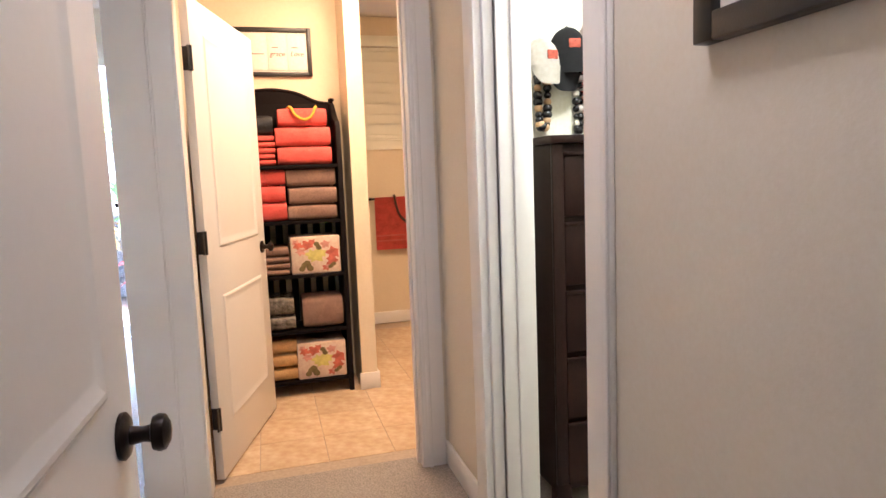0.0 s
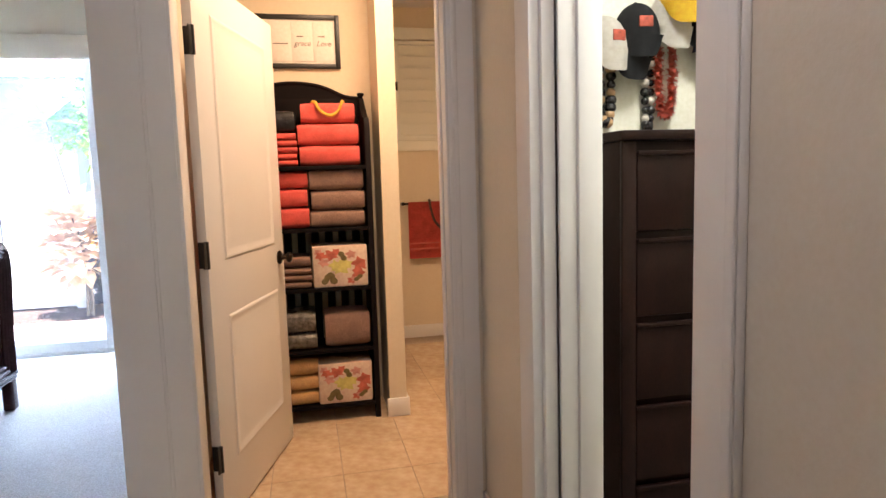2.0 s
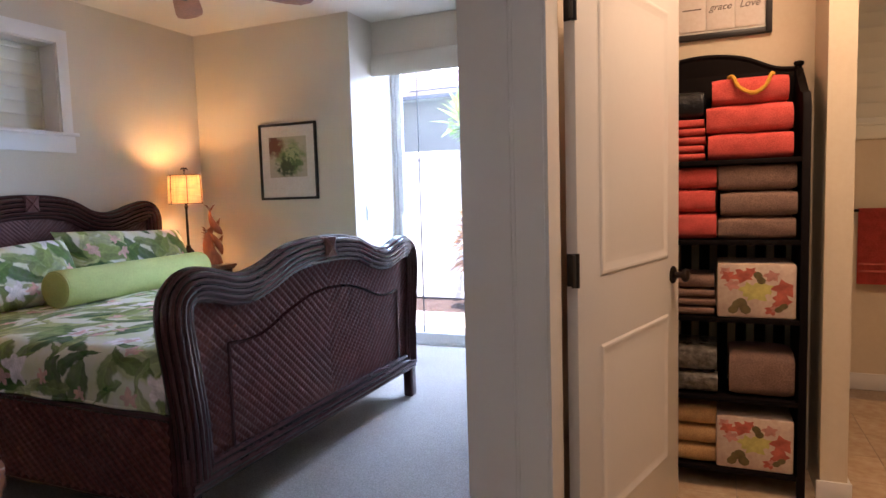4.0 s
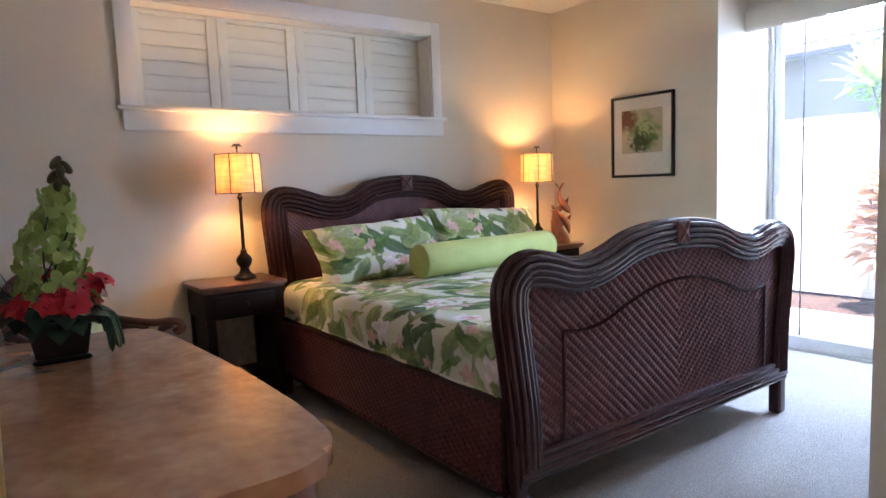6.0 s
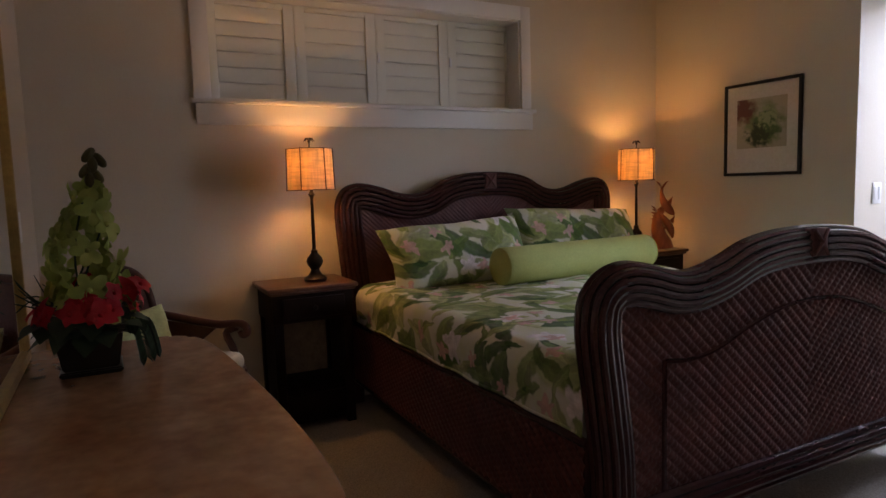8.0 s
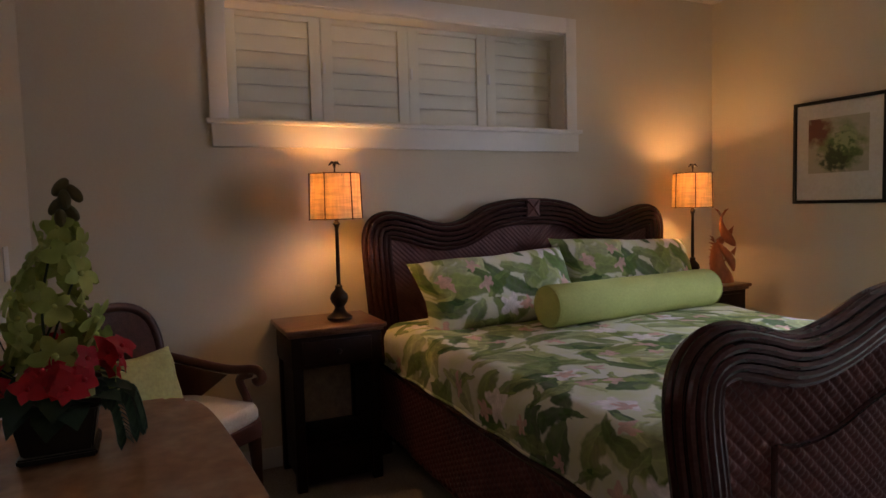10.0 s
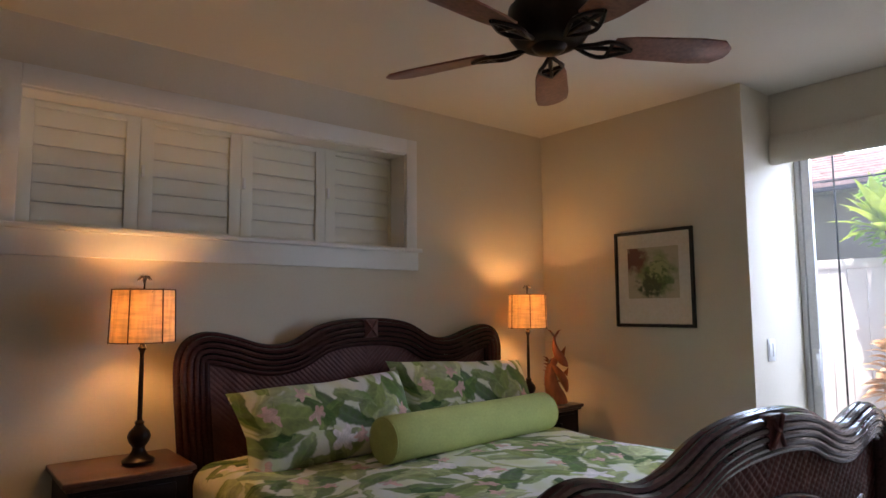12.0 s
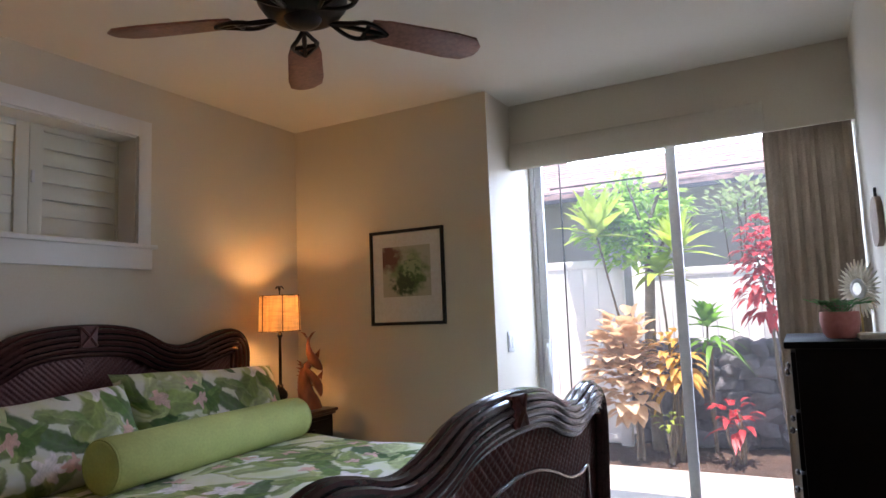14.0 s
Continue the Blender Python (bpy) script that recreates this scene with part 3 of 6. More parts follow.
def panel_door(name, label, at, turn, width, height, knob_side=1):
    """A moulded two-panel door, hinge edge at its origin, leaf along +x, with knob and hinges."""
    d = thing(name, (0, 0, 0), label, "door", "", "structure")
    t, z0 = 0.036, 0.012
    bm = bx(bmesh.new(), 0, width, -t / 2, t / 2, z0, height, 0.003)
    part("leaf", bm, TRIM, d)
    for z in ((0.235, 0.81), (1.025, 1.945)):
        for s in (-1, 1):
            x0, x1 = 0.15, width - 0.13
            rings = ((0, 0.0), (0.008, 0.0045), (0.016, 0.0050), (0.036, 0.0004), (0.042, 0.0002), (0.070, 0.0040))
            bm = bmesh.new()
            loops = []
            for inset, h in rings:
                y = s * (t / 2 + 0.001 + h)
                loops.append([bm.verts.new(p) for p in ((x0 + inset, y, z[0] + inset), (x1 - inset, y, z[0] + inset), (x1 - inset, y, z[1] - inset), (x0 + inset, y, z[1] - inset))])
            for a, c in zip(loops, loops[1:]):
                for k in range(4):
                    bm.faces.new((a[k], a[(k + 1) % 4], c[(k + 1) % 4], c[k]))
            bm.faces.new(loops[-1])
            part("moulded_panel", bm, TRIM, d, sharp=12)
    for s in (-1, 1):
        bm = bmesh.new()
        prof = [(0.0, 0.0), (0.033, 0.0), (0.034, 0.006), (0.028, 0.011), (0.014, 0.013), (0.011, 0.03), (0.013, 0.04), (0.024, 0.043),
                (0.027, 0.051), (0.025, 0.059), (0.015, 0.065), (0.0, 0.067)]
        lathe(bm, 0, 0, prof, 20)
        bmesh.ops.transform(bm, matrix=pose(width - 0.075, s * t / 2, 0.955, -90 * s), verts=bm.verts)
        part("door_knob", bm, IRON, d, "dark bronze door knob")
    for z in (0.29, 1.06, 1.82):
        bm = tube(bmesh.new(), [(-0.006, t / 2 * knob_side, z - 0.05), (-0.006, t / 2 * knob_side, z + 0.05)], 0.009, 10)
        bx(bm, -0.002, 0.004, -t / 2 + 0.002, t / 2 - 0.002, z - 0.048, z + 0.048)
        bx(bm, -0.034, -0.004, t / 2 * knob_side - 0.003, t / 2 * knob_side + 0.003, z - 0.048, z + 0.048, 0.001)
        part("hinge", bm, BLACK, d, "dark bronze door hinge")
    d.location, d.rotation_euler = at, (0, 0, radians(turn))
    return d


panel_door("door_1", "white two-panel bathroom door standing wide open", (3.664, 3.592, 0), 74.5, 0.885, 2.075, -1)
panel_door("door_2", "white two-panel bedroom door standing open", (3.672, 0.958, 0), 88.1, 0.82, 2.04, 1)

# high shuttered window over the bed
win = thing("window_1", (0, 3.74, 1.66), "white-framed high window with four louvred shutters closed", "window", "", "structure")
bm = bmesh.new()
bx(bm, 0.0, 0.02, 2.648, 2.735, 1.785, 2.47, 0.003)
bx(bm, 0.0, 0.02, 4.742, 4.82, 1.785, 2.47, 0.003)
bx(bm, 0.0, 0.022, 2.735, 4.742, 2.378, 2.47, 0.003)
bx(bm, 0.0, 0.02, 2.655, 4.83, 1.655, 1.768, 0.003)
part("casing", bm, TRIM, win)
box_part("sill", (-0.26, 2.63, 1.766), (0.045, 4.845, 1.789), TRIM, win, 0.004)
bm = bmesh.new()
bx(bm, -0.29, 0.0, 2.729, 2.741, 1.789, 2.38)
bx(bm, -0.29, 0.0, 4.735, 4.747, 1.789, 2.38)
bx(bm, -0.29, 0.0, 2.741, 4.735, 2.370, 2.382)
bx(bm, -0.30, -0.285, 2.741, 4.735, 1.789, 2.370)
part("window_frame", bm, TRIM, win)
for k, (y0, y1) in enumerate(((2.742, 3.245), (3.247, 3.755), (3.757, 4.265), (4.267, 4.734))):
    s = 0.062 if k < 3 else 0.064
    bm = bmesh.new()
    bx(bm, -0.172, -0.142, y0, y0 + s, 1.790, 2.368, 0.002)
    bx(bm, -0.172, -0.142, y1 - (s if k < 3 else 0.012), y1, 1.790, 2.368, 0.002)
    bx(bm, -0.172, -0.142, y0 + s, y1 - (s if k < 3 else 0.012), 1.790, 1.822, 0.002)
    bx(bm, -0.172, -0.142, y0 + s, y1 - (s if k < 3 else 0.012), 2.338, 2.368, 0.002)
    panel = part("shutter_panel", bm, SHUTTER, win)
    for j in range(6):
        z = 1.822 + 0.086 * (j + 0.5)
        bm = bmesh.new()
        v = []
        for a, h in ((-0.0415, -0.003), (-0.0415, 0.003), (-0.039, 0.0042), (0.039, 0.0042), (0.0415, 0.003), (0.0415, -0.003), (0.039, -0.0042), (-0.039, -0.0042)):
            tilt = radians(87.5)
            v.append((-0.157 + a * math.cos(tilt) * -1 - h * math.sin(tilt), z + a * math.sin(tilt) + h * math.cos(tilt)))
        prism(bm, [(p[0], p[1]) for p in v], "y", y0 + s + 0.002, y1 - (s if k < 3 else 0.012) - 0.002)
        part("louvre", bm, SHUTTER, panel)
    if k:
        part("latch", bx(bmesh.new(), -0.142, -0.130, y0 + 0.006, y0 + 0.022, 2.07, 2.13, 0.002), WHITEPLASTIC, panel)

# sliding glass door
sl = thing("sliding_door", (2.4, 6.72, 0), "two-panel sliding glass patio door in pale aluminium", "sliding door", "", "structure")
bm = bmesh.new()
bx(bm, 1.512, 1.540, 6.665, 6.80, 0.0, 2.47, 0.003)
bx(bm, 3.36, 3.396, 6.665, 6.80, 0.0, 2.47, 0.003)
bx(bm, 1.540, 3.36, 6.665, 6.80, 2.42, 2.47, 0.003)
bx(bm, 1.540, 3.36, 6.665, 6.80, -0.02, 0.03, 0.003)
part("door_frame", bm, ALU, sl)
for name, x0, x1, y in (("sliding_panel", 1.545, 2.475, 6.695), ("fixed_panel", 2.41, 3.355, 6.755)):
    bm = bmesh.new()
    bx(bm, x0, x0 + 0.05, y - 0.018, y + 0.018, 0.03, 2.42, 0.003)
    bx(bm, x1 - 0.06, x1, y - 0.018, y + 0.018, 0.03, 2.42, 0.003)
    bx(bm, x0 + 0.06, x1 - 0.06, y - 0.018, y + 0.018, 2.36, 2.42, 0.003)
    bx(bm, x0 + 0.06, x1 - 0.06, y - 0.018, y + 0.018, 0.03, 0.11, 0.003)
    p = part(name, bm, ALU, sl)
    g = part("pane", bx(bmesh.new(), x0 + 0.06, x1 - 0.06, y - 0.003, y + 0.003, 0.11, 2.36), GLASS, p)
    g.visible_shadow = False
    if name == "sliding_panel":
        bm = bx(bmesh.new(), x0 + 0.012, x0 + 0.05, y - 0.030, y - 0.018, 0.92, 1.16, 0.004)
        tube(bm, smooth_line([(x0 + 0.036, y - 0.028, 0.95), (x0 + 0.048, y - 0.062, 0.98), (x0 + 0.048, y - 0.066, 1.04), (x0 + 0.048, y - 0.062, 1.10), (x0 + 0.036, y - 0.028, 1.13)], 5), 0.009, 8)
        part("handle", bm, WHITEPLASTIC, p, "white pull handle")
# thin dark lines of the insect screen's frame outside
bm = tube(bmesh.new(), [(1.675, 6.835, 0.0), (1.675, 6.835, 2.42)], 0.006, 6)
tube(bm, [(1.60, 6.835, 2.20), (3.36, 6.835, 2.20)], 0.006, 6)
part("screen_edge", bm, BLACK, sl, "dark slim screen frame bars")


# ---- the bed ----
BY = 4.395
bed = thing("bed", (1.2, BY, 0.008), "dark-stained rattan sleigh bed with woven panels, made up", "bed")
FOOT = [(0.975 * a, c) for a, c in ((0.985, 0.25), (0.992, 0.45), (1.018, 0.65), (1.040, 0.80), (1.043, 0.89), (1.022, 0.965), (0.965, 1.015), (0.885, 1.032), (0.79, 1.017), (0.69, 0.990),
        (0.60, 0.985), (0.48, 1.010), (0.33, 1.062), (0.17, 1.086), (0.0, 1.092))]
HEAD = [(0.985 * a, c) for a, c in ((0.975, 0.30), (0.985, 0.60), (1.010, 0.90), (1.025, 1.10), (1.022, 1.20), (0.99, 1.265), (0.93, 1.295), (0.86, 1.296), (0.75, 1.270), (0.65, 1.238),
        (0.55, 1.225), (0.44, 1.245), (0.30, 1.315), (0.15, 1.345), (0.0, 1.352))]


def outline(ctrl, inset, n=5):
    """The board's outer edge, left foot over the crown to the right foot, moved inwards."""
    half = smooth_line([(c[0], c[1], 0) for c in ctrl], n)
    pts = [(-p.x, p.y) for p in half] + [(p.x, p.y) for p in half[-2::-1]]
    out = []
    for i, p in enumerate(pts):
        a, c = pts[max(i - 1, 0)], pts[min(i + 1, len(pts) - 1)]
        dx, dz = c[0] - a[0], c[1] - a[1]
        ln = math.hypot(dx, dz)
        out.append((p[0] + dz / ln * inset, p[1] - dx / ln * inset))
    return out


def board(name, ctrl, x, face, bottom, band, label, BY, vee, pitch):
    """A curved board: core band, poles laid round its edge, and a herringbone weave inside."""
    outer, inner = outline(ctrl, 0.0), outline(ctrl, 0.075)
    bm = prism(bmesh.new(), [(BY + p[0], p[1]) for p in outer] + [(BY + p[0], p[1]) for p in inner[::-1]], "x", x - 0.03, x + 0.03, 0.004)
    b = part(name, bm, REED, bed, label)
    spots = [(0.010, 0.034), (0.033, 0.040), (0.056, 0.040), (0.079, 0.036), (0.100, 0.028), (-0.006, 0.012), (-0.006, -0.012), (0.010, -0.034), (0.036, -0.038), (0.064, -0.036)]
    for inset, out in spots:
        pts = [(x + face * out, BY + p[0], p[1]) for p in outline(ctrl, inset * band / 0.112)]
        part("frame_pole", tube(bmesh.new(), pts, 0.0135, 8), REED, b)
    peak = max(range(len(ctrl)), key=lambda i: ctrl[i][0])
    rise = smooth_line([(c[0], c[1], 0) for c in ctrl[peak:]], 6)
    sides = smooth_line([(c[0], c[1], 0) for c in ctrl[:peak + 3]], 6)
    lip = 0.088 * band / 0.112

    def top_at(d):
        for p, q in zip(rise, rise[1:]):
            if q.x <= d <= p.x:
                return p.y + (q.y - p.y) * (p.x - d) / ((p.x - q.x) or 1e-9) - lip
        return rise[1].y - lip

    def half_at(z):
        for p, q in zip(sides, sides[1:]):
            if p.y <= z <= q.y:
                return p.x + (q.x - p.x) * (z - p.y) / ((q.y - p.y) or 1e-9) - lip
        return max(c[0] for c in ctrl) - lip

    nu, nv = 560, 200
    wide = max(c[0] for c in ctrl) - lip
    tops = [top_at(abs(2 * i / nu - 1) * wide) for i in range(nu + 1)]

    def weave(u, v):
        z = bottom + (tops[min(nu, round(u * nu))] - bottom) * v
        d = (2 * u - 1) * half_at(z)
        e = abs(d - vee)
        r = (z * 1.08 - e) / pitch
        cross = (z * 1.08 + e) / (pitch * 0.68) + (math.floor(r) % 2) * 0.5
        rib, strand = abs(math.sin(math.pi * r)), abs(math.sin(math.pi * cross))
        h = 0.14 * pitch * rib ** 0.6 + 0.08 * pitch * strand ** 0.8 * rib ** 0.5 + 0.0015 * noise.noise((d * 30, z * 30, x))
        return (x + face * (0.002 + h), BY + d, z)

    part("woven_panel", sheet(bmesh.new(), weave, nu, nv), WICKER, b, "herringbone woven rattan panel", sharp=60)
    zc = ctrl[-1][1]
    # cross-wrapped binding at the crown
    bm = bx(bmesh.new(), x - 0.042, x + 0.042, BY - 0.042, BY + 0.042, zc - 0.085, zc + 0.010, 0.006)
    bx(bm, x + 0.042, x + 0.056, BY - 0.042, BY + 0.042, zc - 0.088, zc + 0.012, 0.004)
    for s in (-1, 1):
        tube(bm, [(x + 0.058, BY - 0.038 * s, zc - 0.082), (x + 0.064, BY, zc - 0.038), (x + 0.058, BY + 0.038 * s, zc + 0.006)], 0.007, 6)
    part("binding", bm, WICKER, b, "rawhide cross binding")
    return b


FY0 = BY + 0.026
fb = board("footboard", FOOT, 2.245, 1, 0.27, 0.115, "curved footboard of bundled rattan poles", FY0, 0.028, 0.046)
hb = board("headboard", HEAD, 0.105, 1, 0.45, 0.135, "curved headboard of bundled rattan poles", BY, 0.0, 0.030)
# poles along the foot of the footboard, and the raised inlay line on its panel
for k, (z, o) in enumerate(((0.290, 0.022), (0.262, 0.030), (0.234, 0.032), (0.208, 0.024))):
    part("base_pole", tube(bmesh.new(), [(2.245 + o, FY0 - 0.96, z), (2.245 + o, FY0 + 0.96, z)], 0.016, 8), REED, fb)
part("base_rail", bx(bmesh.new(), 2.215, 2.265, FY0 - 0.96, FY0 + 0.96, 0.205, 0.285, 0.006), REED, fb)
inlay = [(-0.735, 0.30), (-0.735, 0.728)] + [(d, z) for d, z in ((-0.63, 0.716), (-0.50, 0.732), (-0.34, 0.788), (-0.17, 0.832), (0.0, 0.845))]
half = [Vector((2.262, FY0 + 0.024 + d, z)) for d, z in inlay[:2]] + smooth_line([(2.262, FY0 + 0.024 + d, z) for d, z in inlay[1:]], 5)[1:]
full = half + [Vector((p.x, 2 * (FY0 + 0.024) - p.y, p.z)) for p in half[-2::-1]]
part("inlay_pole", tube(bmesh.new(), full, 0.0075, 6), REED, fb)
for x in (0.105, 2.245):
    for s in (-1, 1):
        y = (FY0 if x > 1 else BY) + s * 0.940
        part("leg", bx(bmesh.new(), x - 0.034, x + 0.030, y - 0.034, y + 0.034, 0.008, 0.35, 0.012, 3), REED, bed)
for s in (-1, 1):
    y = BY + s * 0.955

    def rail(u, v):
        xx, z = 0.13 + 2.09 * u, 0.17 + 0.33 * v
        r = (z * 1.1 + xx) / 0.050
        rib, strand = abs(math.sin(math.pi * r)), abs(math.sin(math.pi * ((z * 1.1 - xx) / 0.034 + (math.floor(r) % 2) * 0.5)))
        h = 0.007 * rib ** 0.6 + 0.0040 * strand ** 0.8 * rib ** 0.5
        return (xx, y + s * (0.012 + h), z)

    r = part("side_rail", bx(bmesh.new(), 0.13, 2.22, y - 0.012, y + 0.012, 0.17, 0.50, 0.004), REED, bed)
    part("woven_panel", sheet(bmesh.new(), rail, 560, 88), WICKER, r, "herringbone woven rattan panel", sharp=60)
    for z in (0.505, 0.165):
        part("rail_pole", tube(bmesh.new(), [(0.13, y + s * 0.008, z), (2.23, y + s * 0.008, z)], 0.016, 8), REED, r)
# mattress block under the cover
box_part("mattress", (0.16, BY - 0.93, 0.30), (2.20, BY + 0.93, 0.66), plain("mattress_ticking", (0.62, 0.60, 0.55), 0.9), bed, 0.04)


def cover(u, v):
    """Bedspread: flat top with soft folds, rounded over the edges and hanging to the rails."""
    half, drop = 0.965, 0.17
    s = (2 * v - 1) * (half + drop)
    xx = 0.20 + 2.0 * u
    wob = 0.010 * noise.noise((xx * 2.3, s * 2.1, 0.3)) + 0.006 * noise.noise((xx * 6, s * 5, 1.7))
    r = 0.09
    flat, arc = half - r, r * math.pi / 2
    a = abs(s)
    if a <= flat:
        d, z = a, 0.735
    elif a <= flat + arc:
        t = (a - flat) / r
        d, z = flat + r * math.sin(t), 0.735 - r * (1 - math.cos(t))
    else:
        d, z = half, 0.735 - r - (a - flat - arc)
    hang = max(0.0, min(1.0, (a - flat - arc) / drop))
    d += 0.008 * hang * math.sin(xx * 17 + 2 * noise.noise((xx * 2, 0, 5))) + wob * (1 if a > flat else 0)
    z += wob * 1.2 + 0.012 * (1 - (a / (half + drop)) ** 2) + (0.004 * noise.noise((xx * 1.3, 9, 2)) if hang > 0.9 else 0)
    return (xx, BY + math.copysign(d, s), z)


cv = thing("bedspread", (1.2, BY, 0.66), "white and green tropical leaf print bedspread", "bedspread")
bm = sheet(bmesh.new(), cover, 110, 130)
part("cloth", bm, COVER, cv, sharp=80)
for edge in (0.0, 1.0):
    part("hem", tube(bmesh.new(), [cover(k / 60, edge) for k in range(61)], 0.006, 6), COVER, cv, "stitched hem")


def pillow(name, label, at, size, rot, mat, seed, category="pillow"):
    """A stuffed cushion with a slim welt and dented faces; w across, h up, d thick."""
    w, h, d = size
    p = thing(name, (0, 0, 0), label, category)
    bm = bmesh.new()
    n = 26
    rings = {}
    for s in (-1, 1):
        for i in range(n + 1):
            for j in range(n + 1):
                a, c = 2 * i / n - 1, 2 * j / n - 1
                puff = max(0.0, (1 - a ** 4) * (1 - c ** 4)) ** 0.5
                pinch = 1 + 0.03 * abs(a * c) ** 3 - 0.09 * (1 - abs(a)) * abs(c) ** 3 - 0.06 * (1 - abs(c)) * abs(a) ** 3
                t = s * d / 2 * puff * (1 + 0.18 * noise.noise((a * 1.7 + seed, c * 1.7, s * 2.0)))
                edge = abs(a) == 1 or abs(c) == 1
                key = (i, j) if edge else (i, j, s)
                if key not in rings:
                    rings[key] = bm.verts.new((t if not edge else 0, a * w / 2 * pinch, c * h / 2 * pinch))
        for i in range(n):
            for j in range(n):
                q = []
                for di, dj in ((0, 0), (1, 0), (1, 1), (0, 1)):
                    k = (i + di, j + dj)
                    q.append(rings[k] if k in rings else rings[(*k, s)])
                bm.faces.new(q if s > 0 else q[::-1])
    part("cushion", bm, mat, p, sharp=80)
    p.location, p.rotation_euler = at, [radians(r) for r in rot]
    return p


pillow("pillow", "tropical leaf print pillow propped on the headboard", (0.43, 4.01, 0.885), (0.93, 0.43, 0.22), (3, -32, 0), PILLOWCLOTH, 1.0)
pillow("pillow", "tropical leaf print pillow propped on the headboard", (0.37, 4.92, 0.915), (0.98, 0.44, 0.22), (-3, -28, 0), PILLOWCLOTH, 7.0)
bol = thing("bolster", (0, 0, 0), "lime green velvet bolster cushion", "cushion")
bm = bmesh.new()
prof = [(0.0, -0.575), (0.085, -0.575), (0.097, -0.568), (0.104, -0.555), (0.102, -0.4), (0.104, -0.1), (0.102, 0.2), (0.104, 0.5), (0.103, 0.555), (0.096, 0.568), (0.085, 0.575), (0.0, 0.575)]
lathe(bm, 0, 0, prof, 32)
part("cushion", bm, LIME, bol)
for z in (-0.567, 0.567):
    ring = [(0.098 * math.cos(k * math.tau / 28), 0.098 * math.sin(k * math.tau / 28), z) for k in range(28)]
    part("piping", tube(bmesh.new(), ring, 0.004, 6, True), LIME, bol)
bol.location, bol.rotation_euler = (0.74, 4.625, 0.845), [radians(a) for a in (-90, 0, 4)]


# ---- bedroom furniture ----
def nightstand(at, label):
    """A small dark table with a moulded top, a drawer and an open foot shelf; front towards +x."""
    n = thing("nightstand", (0, 0, 0.008), label, "nightstand", "nightstands beside the bed")
    w, d, h = 0.485, 0.40, 0.785
    bm = bx(bmesh.new(), -0.01, d, -w / 2, w / 2, h - 0.022, h, 0.006, 3)
    bx(bm, -0.005, d - 0.012, -w / 2 + 0.012, w / 2 - 0.012, h - 0.038, h - 0.022, 0.005)
    part("top", bm, BROWNWOOD, n, "polished brown wooden top")
    part("apron", bx(bmesh.new(), 0.0, d - 0.03, -w / 2 + 0.025, w / 2 - 0.025, h - 0.19, h - 0.038, 0.003), DARKWOOD, n)
    dr = part("drawer", bx(bmesh.new(), d - 0.03, d - 0.016, -w / 2 + 0.075, w / 2 - 0.075, h - 0.17, h - 0.06, 0.005), DARKWOOD, n)
    part("knob", bmesh_knob(d - 0.016, 0, h - 0.115, 0.013), IRON, dr)
    for x in (0.025, d - 0.055):
        for y in (-w / 2 + 0.055, w / 2 - 0.055):
            part("leg", bx(bmesh.new(), x - 0.022, x + 0.022, y - 0.024, y + 0.024, 0.0, h - 0.038, 0.005), DARKWOOD, n)
    part("shelf", bx(bmesh.new(), 0.01, d - 0.05, -w / 2 + 0.05, w / 2 - 0.05, 0.20, 0.225, 0.004), DARKWOOD, n)
    part("plinth", bx(bmesh.new(), 0.02, d - 0.045, -w / 2 + 0.05, w / 2 - 0.05, 0.04, 0.198, 0.004), DARKWOOD, n)
    for s in (-1, 1):
        part("side_panel", bx(bmesh.new(), 0.03, d - 0.06, s * (w / 2 - 0.055) - 0.008, s * (w / 2 - 0.055) + 0.008, 0.22, h - 0.19), DARKWOOD, n)
    part("back_panel", bx(bmesh.new(), 0.004, 0.014, -w / 2 + 0.07, w / 2 - 0.07, 0.225, h - 0.19), plain("woven_back_panel", (0.42, 0.33, 0.27), 0.7, var=0.2, scale=20, bump=0.6, bscale=120), n)
    n.location = at
    return n


def bmesh_knob(x, y, z, r):
    """A small turned knob that points to +x."""
    bm = lathe(bmesh.new(), 0, 0, [(0.0, 0), (r * 0.5, 0.0), (r * 0.45, r * 0.7), (r, r * 1.1), (r * 1.05, r * 1.6), (r * 0.7, r * 2.1), (0.0, r * 2.2)], 14)
    bmesh.ops.transform(bm, matrix=pose(x, y, z, 0, 90, 0), verts=bm.verts)
    return bm


nightstand((0.015, 3.135, 0.008), "dark wooden nightstand with one drawer and an open shelf")
nightstand((0.015, 5.665, 0.008), "dark wooden nightstand with one drawer and an open shelf")


